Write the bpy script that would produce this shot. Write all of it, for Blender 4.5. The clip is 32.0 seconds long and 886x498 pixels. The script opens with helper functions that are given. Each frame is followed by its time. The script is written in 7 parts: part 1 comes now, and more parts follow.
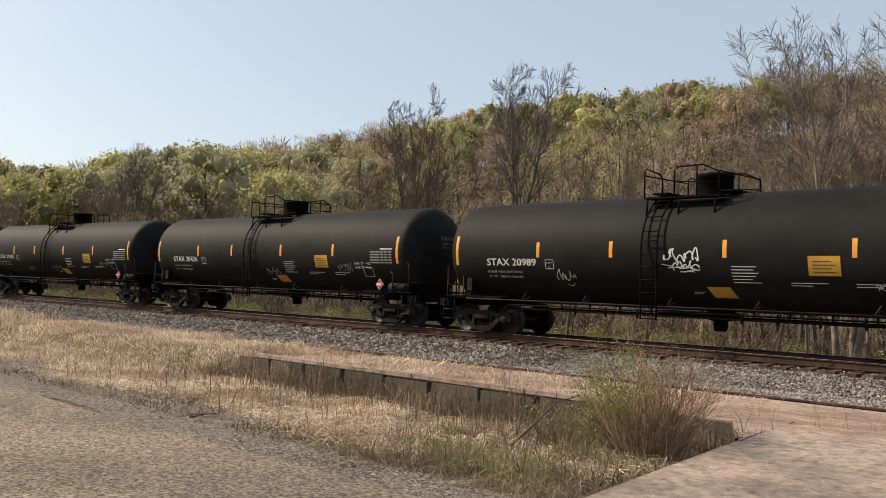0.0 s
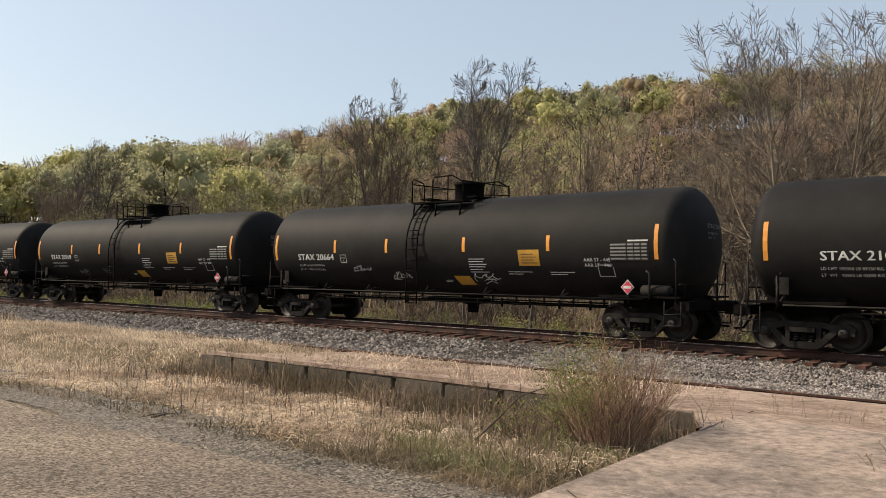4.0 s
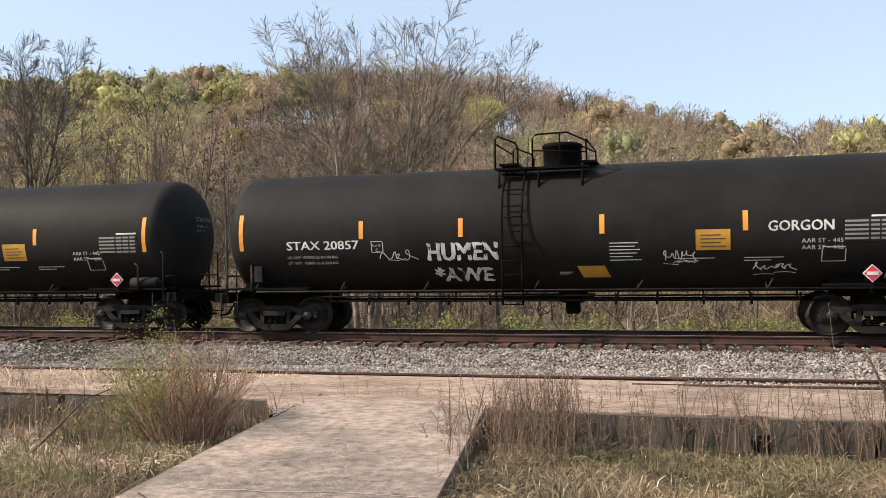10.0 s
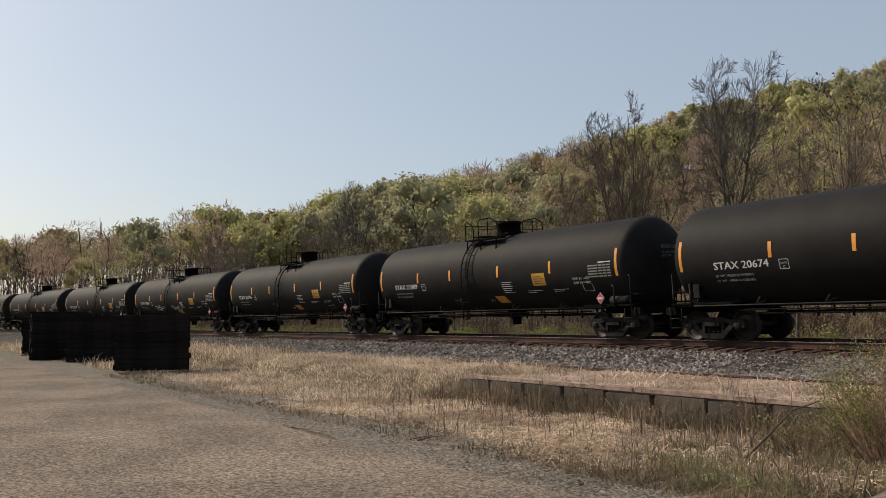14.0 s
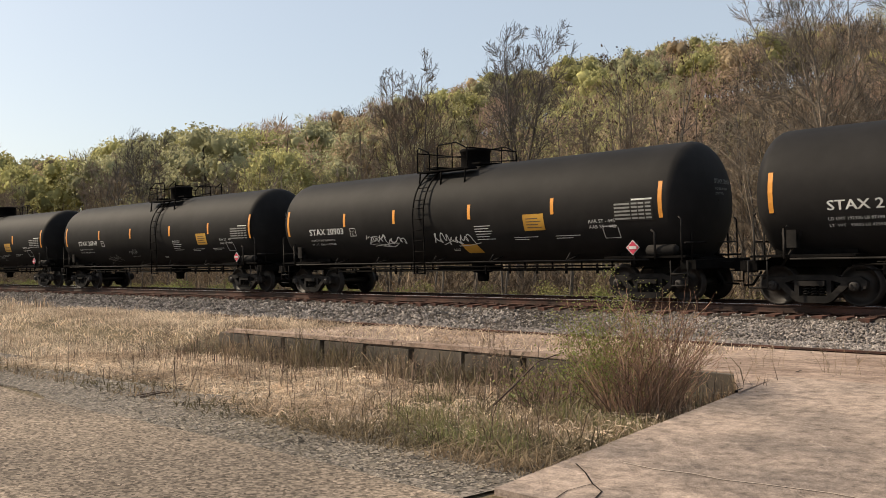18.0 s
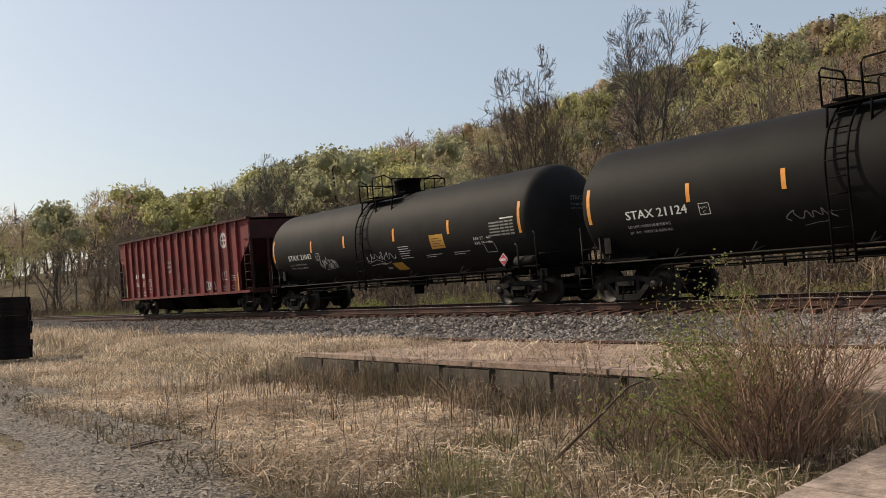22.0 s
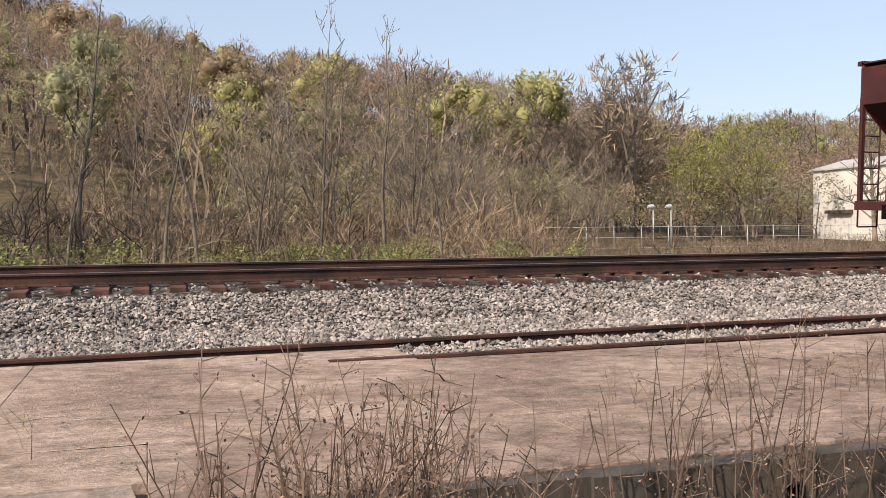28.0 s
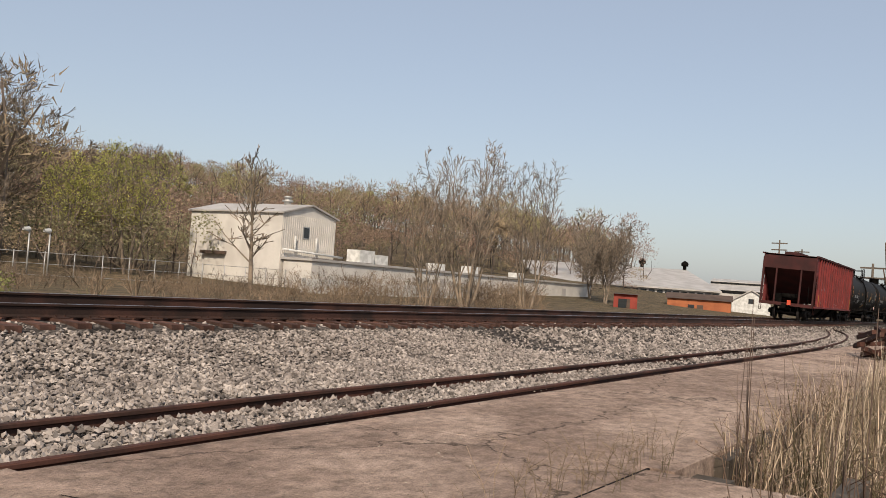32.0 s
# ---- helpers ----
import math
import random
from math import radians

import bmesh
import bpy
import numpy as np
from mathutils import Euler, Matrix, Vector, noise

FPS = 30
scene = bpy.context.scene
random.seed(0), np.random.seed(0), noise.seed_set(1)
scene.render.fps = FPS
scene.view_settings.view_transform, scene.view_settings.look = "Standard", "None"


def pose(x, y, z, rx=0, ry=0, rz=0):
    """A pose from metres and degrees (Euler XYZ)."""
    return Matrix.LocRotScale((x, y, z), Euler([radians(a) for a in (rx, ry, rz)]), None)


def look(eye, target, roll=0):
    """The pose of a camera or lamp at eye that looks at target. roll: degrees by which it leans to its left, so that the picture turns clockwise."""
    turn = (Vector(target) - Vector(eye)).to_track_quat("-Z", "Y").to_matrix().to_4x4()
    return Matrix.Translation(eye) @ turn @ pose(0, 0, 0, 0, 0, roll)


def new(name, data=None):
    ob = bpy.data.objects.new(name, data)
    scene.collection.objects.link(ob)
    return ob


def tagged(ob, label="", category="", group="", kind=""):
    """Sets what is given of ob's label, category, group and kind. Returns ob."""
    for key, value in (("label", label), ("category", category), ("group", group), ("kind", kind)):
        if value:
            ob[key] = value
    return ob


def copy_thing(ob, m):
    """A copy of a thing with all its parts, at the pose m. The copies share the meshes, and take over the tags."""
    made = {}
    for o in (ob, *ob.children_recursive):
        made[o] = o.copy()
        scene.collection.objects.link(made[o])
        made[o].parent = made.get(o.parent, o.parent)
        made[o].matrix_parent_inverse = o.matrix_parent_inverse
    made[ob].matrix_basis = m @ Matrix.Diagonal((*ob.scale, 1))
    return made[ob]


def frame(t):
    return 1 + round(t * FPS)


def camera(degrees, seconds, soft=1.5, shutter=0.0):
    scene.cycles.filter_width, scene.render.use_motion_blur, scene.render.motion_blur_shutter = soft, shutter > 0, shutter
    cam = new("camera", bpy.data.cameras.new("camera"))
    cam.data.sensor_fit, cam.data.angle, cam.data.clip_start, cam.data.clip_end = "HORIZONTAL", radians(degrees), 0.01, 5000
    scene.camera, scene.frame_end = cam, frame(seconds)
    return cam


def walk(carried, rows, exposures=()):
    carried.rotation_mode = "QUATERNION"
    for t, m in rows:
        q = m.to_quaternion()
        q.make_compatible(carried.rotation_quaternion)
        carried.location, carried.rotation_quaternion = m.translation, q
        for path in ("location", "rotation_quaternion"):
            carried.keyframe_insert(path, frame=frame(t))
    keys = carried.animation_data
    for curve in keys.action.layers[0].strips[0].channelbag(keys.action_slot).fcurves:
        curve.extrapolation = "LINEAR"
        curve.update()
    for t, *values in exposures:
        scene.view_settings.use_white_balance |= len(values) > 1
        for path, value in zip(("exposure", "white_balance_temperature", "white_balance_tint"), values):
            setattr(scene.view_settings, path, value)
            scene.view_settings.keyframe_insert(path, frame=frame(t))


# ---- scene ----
import collections

# ---- camera ----
# rows: seconds, x, y, z, heading, pitch, roll
ROWS = [
    (0.0, 0.00, 0.00, 1.60, 44.42, 3.90, 3.34),
    (0.5, 0.00, 0.00, 1.60, 43.93, 3.77, 3.25),
    (1.0, 0.00, 0.00, 1.60, 43.39, 3.71, 3.12),
    (1.5, 0.00, 0.00, 1.60, 42.08, 3.93, 2.90),
    (2.0, 0.00, 0.00, 1.60, 41.50, 4.16, 2.77),
    (2.5, 0.00, 0.00, 1.60, 41.46, 4.18, 2.69),
    (3.0, 0.00, 0.00, 1.60, 41.77, 4.03, 2.65),
    (3.5, 0.00, 0.00, 1.60, 41.93, 3.87, 2.65),
    (4.0, 0.00, 0.00, 1.60, 42.04, 3.72, 2.58),
    (4.5, 0.00, 0.00, 1.60, 42.24, 3.53, 2.55),
    (6.5, 0.00, 0.00, 1.60, 38.16, 3.75, 2.62),
    (7.0, 0.00, 0.00, 1.60, 26.99, 4.16, 2.27),
    (7.5, 0.00, 0.00, 1.60, 18.96, 4.57, 1.45),
    (8.0, 0.00, 0.00, 1.60, 14.57, 4.42, 1.22),
    (8.5, 0.00, 0.00, 1.60, 13.42, 4.31, 1.15),
    (9.0, 0.00, 0.00, 1.60, 13.45, 4.05, 0.74),
    (9.5, 0.00, 0.00, 1.60, 13.04, 3.71, 0.41),
    (10.0, 0.00, 0.00, 1.60, 15.20, 3.75, -0.09),
    (10.5, 0.00, 0.00, 1.60, 27.74, 4.81, -1.09),
    (11.0, 0.00, 0.00, 1.60, 41.98, 4.63, -1.20),
    (11.5, 0.00, 0.00, 1.60, 50.70, 4.02, -1.20),
    (12.0, 0.00, 0.00, 1.60, 55.03, 4.19, -1.25),
    (12.5, 0.00, 0.00, 1.60, 56.35, 4.02, -1.00),
    (13.0, 0.00, 0.00, 1.60, 57.16, 4.20, -0.82),
    (13.5, 0.00, 0.00, 1.60, 57.65, 4.43, -0.76),
    (14.0, 0.00, 0.00, 1.60, 57.67, 4.67, -0.47),
    (14.5, 0.00, 0.00, 1.60, 57.50, 4.76, -0.28),
    (15.0, 0.00, 0.00, 1.60, 57.21, 4.42, -0.24),
    (15.5, 0.00, 0.00, 1.60, 50.28, 3.50, -0.50),
    (17.5, -0.26, 0.89, 1.42, 45.62, 2.88, 1.18),
    (18.0, -0.36, 1.16, 1.41, 45.00, 2.19, 0.44),
    (18.5, -0.43, 1.50, 1.41, 52.16, 1.53, -0.47),
    (19.0, -0.54, 1.76, 1.37, 51.94, 1.04, -0.72),
    (19.5, -0.64, 2.06, 1.36, 45.24, -0.38, -1.41),
    (20.0, -0.77, 2.37, 1.39, 56.69, 0.80, -0.63),
    (20.5, -1.02, 2.67, 1.38, 60.33, 0.75, -2.39),
    (21.0, -1.22, 3.01, 1.35, 58.54, 1.61, -2.55),
    (21.5, -1.46, 3.36, 1.34, 61.43, 3.06, -1.68),
    (22.0, -1.66, 3.65, 1.34, 54.09, 3.08, -2.52),
    (22.5, -1.79, 3.92, 1.33, 52.44, 4.61, -2.68),
    (23.0, -1.89, 4.20, 1.31, 49.31, 4.25, -3.21),
    (23.5, -2.04, 4.45, 1.31, 37.93, 4.84, -0.49),
    (24.0, -2.16, 4.74, 1.29, 36.86, 5.54, -0.52),
    (24.5, -2.36, 5.02, 1.29, 38.63, 5.74, -1.21),
    (26.5, -2.66, 6.00, 1.44, 11.39, 1.23, -3.62),
    (27.0, -2.57, 6.37, 1.48, 6.52, 0.85, -5.40),
    (27.5, -2.54, 6.72, 1.48, -2.55, -0.17, -2.19),
    (28.0, -2.44, 7.02, 1.51, -18.25, -1.04, -0.58),
    (28.5, -2.46, 7.31, 1.54, -28.28, 0.88, -0.90),
    (29.0, -2.56, 7.61, 1.57, -40.13, 0.94, 2.80),
    (29.5, -2.69, 7.99, 1.59, -41.02, 1.43, 2.82),
    (30.0, -2.82, 8.41, 1.62, -46.06, 1.83, 2.93),
    (30.5, -2.94, 8.85, 1.64, -55.45, 2.81, 2.81),
    (31.0, -3.06, 9.28, 1.64, -57.59, 2.53, 2.89),
    (31.5, -3.18, 9.68, 1.64, -56.93, 2.20, 3.56),
    (32.0, -3.32, 10.06, 1.62, -58.02, 2.19, 4.08),
]
# seconds, stops, kelvin, tint
EXPOSURES = [(0.0, 0.58, 6950, 9), (4.5, 0.58, 6900, 9), (6.5, 0.7, 6750, 9), (8.0, 0.95, 6500, 9), (10.0, 0.97, 6500, 9),
             (10.6, 0.8, 6550, 9), (11.2, 0.62, 6600, 9), (12.0, 0.18, 6700, 10), (15.0, 0.17, 6800, 10), (17.5, 0.62, 7050, 10),
             (19.0, 0.54, 7150, 10), (20.0, 0.54, 7100, 10), (21.5, 0.28, 6950, 10), (23.0, 0.34, 6750, 10), (24.0, 0.87, 6700, 11),
             (24.5, 0.97, 6600, 12), (26.5, 1.12, 6120, 13), (27.3, 1.12, 6120, 13), (28.0, 0.7, 6500, 14), (28.5, 0.52, 6700, 14),
             (30.0, 0.36, 6850, 14), (32.0, 0.22, 6800, 13)]


def shot(x, y, z, w, p, r):
    return pose(x, y, z, 90 + p, 0, w) @ pose(0, 0, 0, 0, 0, r)


cam = camera(52.4, 32.0, soft=0.7)
walk(cam, [(q[0], shot(*q[1:])) for q in ROWS], EXPOSURES)

# ---- light ----
SUN = Vector((-0.80, -0.42, 0.72)).normalized()
world = bpy.data.worlds.new("sky")
scene.world = world
world.use_nodes = True
wn = world.node_tree.nodes
sky = wn.new("ShaderNodeTexSky")
sky.sky_type = "NISHITA"
sky.sun_disc = False
sky.sun_elevation = math.asin(SUN.z)
sky.sun_rotation = math.atan2(SUN.x, SUN.y)
sky.air_density, sky.dust_density, sky.ozone_density = 1.0, 2.0, 0.8
wn["Background"].inputs[1].default_value = 0.125
haze = wn.new("ShaderNodeMix")
haze.data_type = "RGBA"
haze.inputs["Factor"].default_value = 0.5
haze.inputs["B"].default_value = (3.25, 3.7, 4.25, 1)
world.node_tree.links.new(sky.outputs[0], haze.inputs["A"])
world.node_tree.links.new(haze.outputs["Result"], wn["Background"].inputs[0])
sun = new("sun", bpy.data.lights.new("sun", "SUN"))
sun.data.energy, sun.data.angle, sun.data.color = 3.75, radians(0.6), (1.0, 0.89, 0.73)
sun.matrix_world = look((0, 0, 0), -SUN)

# ---- materials ----
def material(name, base, rough=0.8, metal=0.0, spread=0.25, grain=8.0, stain=0.6, bump=0.3, dist=0.01, second=None, island=0.0, rnd=0.0, spec=0.4, mix=(0.4, 0.6), coarse=None, mid=0.0, midscale=5.0, stretch=None, speck=0.0, cells=60.0, crack=0.0, crackscale=0.4):
    """Two scales of variation on a base colour, fine relief; a second colour in patches; random tint by piece."""
    m = bpy.data.materials.new(name)
    m.use_nodes = True
    n, l = m.node_tree.nodes, m.node_tree.links
    b = n["Principled BSDF"]
    b.inputs["Roughness"].default_value, b.inputs["Metallic"].default_value = rough, metal
    b.inputs["Specular IOR Level"].default_value = spec
    co = n.new("ShaderNodeTexCoord")
    fine = n.new("ShaderNodeTexNoise")
    fine.inputs["Scale"].default_value, fine.inputs["Detail"].default_value = grain, 6
    wide = n.new("ShaderNodeTexNoise")
    wide.inputs["Scale"].default_value, wide.inputs["Detail"].default_value = coarse or stain, 5
    vec = co.outputs["Object"]
    if stretch:
        mp = n.new("ShaderNodeMapping")
        mp.inputs["Scale"].default_value = stretch
        l.new(vec, mp.inputs["Vector"])
        vec = mp.outputs[0]
    for t in (fine, wide):
        l.new(vec, t.inputs["Vector"])
    ramp = n.new("ShaderNodeValToRGB")
    ramp.color_ramp.elements[0].position, ramp.color_ramp.elements[1].position = mix
    c2 = second or [c * (1 - spread) for c in base]
    ramp.color_ramp.elements[0].color, ramp.color_ramp.elements[1].color = (*base, 1), (*c2, 1)
    l.new(wide.outputs["Fac"], ramp.inputs[0])
    hsv = n.new("ShaderNodeHueSaturation")
    l.new(ramp.outputs[0], hsv.inputs["Color"])
    val = n.new("ShaderNodeMapRange")
    val.inputs["To Min"].default_value, val.inputs["To Max"].default_value = 1 - spread, 1 + spread
    l.new(fine.outputs["Fac"], val.inputs["Value"])
    out = val.outputs[0]
    if mid:
        mn, mr, mm = n.new("ShaderNodeTexNoise"), n.new("ShaderNodeMapRange"), n.new("ShaderNodeMath")
        mn.inputs["Scale"].default_value, mn.inputs["Detail"].default_value, mn.inputs["Roughness"].default_value = midscale, 8, 0.7
        l.new(vec, mn.inputs["Vector"])
        mr.inputs["From Min"].default_value, mr.inputs["From Max"].default_value = 0.3, 0.7
        mr.inputs["To Min"].default_value, mr.inputs["To Max"].default_value = 1 - mid, 1 + mid
        mm.operation = "MULTIPLY"
        l.new(mn.outputs["Fac"], mr.inputs["Value"])
        l.new(out, mm.inputs[0]), l.new(mr.outputs[0], mm.inputs[1])
        out = mm.outputs[0]
    height = fine.outputs["Fac"]
    if mid:
        hm = n.new("ShaderNodeMath")
        hm.operation, hm.inputs[1].default_value = "MULTIPLY_ADD", 0.25
        l.new(fine.outputs["Fac"], hm.inputs[0]), l.new(mn.outputs["Fac"], hm.inputs[2])
        height = hm.outputs[0]
    if speck:
        vo, vr, vm, va = n.new("ShaderNodeTexVoronoi"), n.new("ShaderNodeMapRange"), n.new("ShaderNodeMath"), n.new("ShaderNodeSeparateColor")
        vo.inputs["Scale"].default_value = cells
        l.new(co.outputs["Object"], vo.inputs["Vector"]), l.new(vo.outputs["Color"], va.inputs[0])
        vr.inputs["To Min"].default_value, vr.inputs["To Max"].default_value = 1 - speck, 1 + speck
        vm.operation = "MULTIPLY"
        l.new(va.outputs[0], vr.inputs["Value"]), l.new(out, vm.inputs[0]), l.new(vr.outputs[0], vm.inputs[1])
        out, height = vm.outputs[0], va.outputs[0]
    if crack:
        cn, ca, cv, cr, cm = n.new("ShaderNodeTexNoise"), n.new("ShaderNodeMixRGB"), n.new("ShaderNodeTexVoronoi"), n.new("ShaderNodeMapRange"), n.new("ShaderNodeMath")
        cn.inputs["Scale"].default_value, cn.inputs["Detail"].default_value = 2.5, 8
        ca.inputs[0].default_value = 0.35
        l.new(co.outputs["Object"], cn.inputs["Vector"]), l.new(co.outputs["Object"], ca.inputs[1]), l.new(cn.outputs["Color"], ca.inputs[2])
        cv.feature = "DISTANCE_TO_EDGE"
        cv.inputs["Scale"].default_value = crackscale
        l.new(ca.outputs[0], cv.inputs["Vector"]), l.new(cv.outputs["Distance"], cr.inputs["Value"])
        cr.inputs["From Max"].default_value, cr.inputs["To Min"].default_value = 0.005, 1 - crack
        cm.operation = "MULTIPLY"
        l.new(out, cm.inputs[0]), l.new(cr.outputs[0], cm.inputs[1])
        out = cm.outputs[0]
    for amount, node, sock in ((island, "ShaderNodeNewGeometry", "Random Per Island"), (rnd, "ShaderNodeObjectInfo", "Random")):
        if amount:
            g = n.new(node)
            r = n.new("ShaderNodeMapRange")
            r.inputs["To Min"].default_value, r.inputs["To Max"].default_value = 1 - amount, 1 + amount
            l.new(g.outputs[sock], r.inputs["Value"])
            mul = n.new("ShaderNodeMath")
            mul.operation = "MULTIPLY"
            l.new(out, mul.inputs[0]), l.new(r.outputs[0], mul.inputs[1])
            out = mul.outputs[0]
    l.new(out, hsv.inputs["Value"])
    l.new(hsv.outputs[0], b.inputs["Base Color"])
    if bump:
        bp = n.new("ShaderNodeBump")
        bp.inputs["Strength"].default_value, bp.inputs["Distance"].default_value = bump, dist
        l.new(height, bp.inputs["Height"])
        l.new(bp.outputs[0], b.inputs["Normal"])
    return m


def leafy(m, amount=0.3):
    """Lets light through thin leaves and blades."""
    n, l = m.node_tree.nodes, m.node_tree.links
    b, o = n["Principled BSDF"], n["Material Output"]
    tr, mx = n.new("ShaderNodeBsdfTranslucent"), n.new("ShaderNodeMixShader")
    mx.inputs[0].default_value = amount
    l.new(b.inputs["Base Color"].links[0].from_socket, tr.inputs["Color"])
    l.new(b.outputs[0], mx.inputs[1]), l.new(tr.outputs[0], mx.inputs[2]), l.new(mx.outputs[0], o.inputs["Surface"])
    return m


ASPHALT = material("worn_asphalt", (0.218, 0.172, 0.133), 0.95, grain=45, spread=0.4, stain=0.4, second=(0.152, 0.122, 0.097), bump=1.0, dist=0.02, mid=0.45, midscale=16, spec=0.1, speck=0.6, cells=42, crack=0.35, crackscale=1.1)
GRAVEL = material("grey_gravel", (0.15, 0.128, 0.108), 0.95, grain=30, spread=0.4, stain=0.45, second=(0.185, 0.152, 0.122), bump=0.9, dist=0.02, mid=0.35, midscale=5, spec=0.12, speck=0.6, cells=36, mix=(0.5, 0.64))
SOIL = material("dry_soil", (0.16, 0.12, 0.075), 0.95, grain=14, spread=0.4, stain=0.5, second=(0.095, 0.078, 0.05), bump=0.8, dist=0.04, mid=0.3, midscale=3, spec=0.1, speck=0.4, cells=30)
CONCRETE = material("weathered_concrete", (0.36, 0.268, 0.214), 0.9, grain=55, spread=0.45, stain=0.8, second=(0.245, 0.176, 0.139), bump=1.0, dist=0.04, rnd=0.06, mid=0.5, midscale=7.0, stretch=(0.85, 1.15, 1.0), spec=0.1, mix=(0.4, 0.6), crack=0.7, crackscale=0.42)
RAMPCON = material("cracked_ramp_concrete", (0.312, 0.242, 0.198), 0.9, grain=55, spread=0.45, stain=0.9, second=(0.19, 0.152, 0.129), bump=0.9, dist=0.025, rnd=0.05, mid=0.52, midscale=7.5, spec=0.1, mix=(0.4, 0.6), crack=-0.3, crackscale=0.4)
MORTAR = material("pale_mortar", (0.42, 0.345, 0.285), 0.9, grain=40, spread=0.4, stain=3, second=(0.36, 0.29, 0.24), bump=0.5, spec=0.1)
# much darker than the slab tops, with upright streaks
WALLCON = material("dark_concrete_wall", (0.085, 0.067, 0.051), 0.9, grain=9, spread=0.45, mid=0.5, midscale=2.5, stretch=(1.6, 1.6, 0.25), stain=1.2, second=(0.06, 0.05, 0.04), bump=0.5, dist=0.02)
BALLAST = material("crushed_stone", (0.30, 0.262, 0.235), 0.9, grain=20, spread=0.25, stain=2.0, second=(0.20, 0.172, 0.155), bump=0.3, dist=0.02, island=0.55, spec=0.08)
PEBBLE = material("shoulder_stones", (0.27, 0.23, 0.185), 0.9, grain=20, spread=0.25, bump=0.2, island=0.65, spec=0.1)
# much darker than the stones: the shade in their gaps is in this colour
BALBED = material("shaded_stone_bed", (0.08, 0.068, 0.06), 0.95, grain=26, spread=0.5, stain=1.0, bump=1.0, dist=0.05, mid=0.3, midscale=10, spec=0.1, speck=0.75, cells=15)
TIE = material("creosoted_wood", (0.008, 0.0065, 0.006), 0.9, grain=25, spread=0.4, stain=3, second=(0.015, 0.0115, 0.01), bump=0.5, rnd=0.3, spec=0.1)
OLDTIE = material("brown_worn_tie", (0.11, 0.055, 0.042), 0.9, grain=25, spread=0.45, stain=3, second=(0.05, 0.03, 0.024), bump=0.5, rnd=0.35, spec=0.15)
MAINRAIL = material("dark_rail_steel", (0.075, 0.037, 0.028), 0.7, metal=0.2, grain=30, spread=0.4, stain=1.5, second=(0.035, 0.022, 0.018), bump=0.3, dist=0.003, spec=0.2)
RUST = material("rusty_steel", (0.085, 0.038, 0.028), 0.8, metal=0.1, grain=30, spread=0.4, stain=1.5, second=(0.045, 0.025, 0.02), bump=0.3, dist=0.003, spec=0.2)
SHINY = material("polished_rail_head", (0.55, 0.55, 0.56), 0.28, metal=1.0, grain=30, spread=0.1, bump=0.05, dist=0.001)
BLACK = material("black_tank_paint", (0.0112, 0.0104, 0.0102), 0.65, grain=3.0, spread=0.25, stain=0.4, second=(0.016, 0.0148, 0.0145), bump=0.03, dist=0.01, rnd=0.15, spec=0.09, mid=0.15, midscale=1.2)
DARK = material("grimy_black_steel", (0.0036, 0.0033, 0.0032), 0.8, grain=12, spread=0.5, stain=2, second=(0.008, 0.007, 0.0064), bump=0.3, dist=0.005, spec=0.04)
CAST = material("dusty_cast_steel", (0.023, 0.0205, 0.019), 0.8, grain=14, spread=0.5, stain=2.5, second=(0.009, 0.0083, 0.008), bump=0.3, dist=0.005, spec=0.12)
WHEEL = material("worn_wheel_steel", (0.02, 0.0155, 0.0135), 0.6, metal=0.3, grain=15, spread=0.4, stain=3, second=(0.018, 0.015, 0.014), bump=0.2, dist=0.003)
WHITE = material("white_stencil_paint", (0.62, 0.62, 0.60), 0.7, grain=10, spread=0.15, stain=2, second=(0.45, 0.45, 0.43), bump=0)
GREYP = material("grey_stencil_paint", (0.22, 0.22, 0.21), 0.7, grain=10, spread=0.3, bump=0)
ORANGE = material("orange_yellow_reflector", (0.72, 0.30, 0.045), 0.45, grain=12, spread=0.15, second=(0.60, 0.24, 0.04), bump=0)
YELLOW = material("dull_yellow_panel", (0.50, 0.27, 0.035), 0.6, grain=12, spread=0.2, second=(0.36, 0.18, 0.02), bump=0)
REDP = material("red_placard", (0.50, 0.03, 0.07), 0.5, bump=0)
OXIDE = material("oxide_red_paint", (0.18, 0.028, 0.027), 0.7, grain=5, spread=0.16, stain=0.8, second=(0.118, 0.024, 0.023), bump=0.08, dist=0.01, mid=0.12, midscale=1.5, spec=0.3)
# oxide red darkened for the shade on the car ends; also roof and ladders
OXDARK = material("dark_shaded_oxide_paint", (0.06, 0.017, 0.016), 0.75, grain=6, spread=0.3, stain=1.5, second=(0.036, 0.013, 0.0125), bump=0.1, dist=0.01, spec=0.25)
FLAG = material("orange_marker", (0.6, 0.08, 0.035), 0.5, bump=0)
BARK = material("grey_bark", (0.125, 0.104, 0.086), 0.9, grain=14, spread=0.35, stain=2, second=(0.07, 0.058, 0.049), bump=0.5, dist=0.02, rnd=0.15)
TWIG = material("brown_twigs", (0.16, 0.12, 0.088), 0.9, grain=3, spread=0.3, stain=0.3, second=(0.19, 0.15, 0.112), bump=0, island=0.35, rnd=0.25, spec=0.1)
HILLTWIG = material("hillside_branches", (0.14, 0.115, 0.097), 0.9, grain=0.2, spread=0.2, stain=0.12, second=(0.075, 0.062, 0.053), bump=0, island=0.4, spec=0.05)
PALEBARK = material("pale_bark", (0.25, 0.196, 0.145), 0.9, grain=10, spread=0.3, stain=1.5, second=(0.11, 0.092, 0.074), bump=0.4, dist=0.02, rnd=0.1)
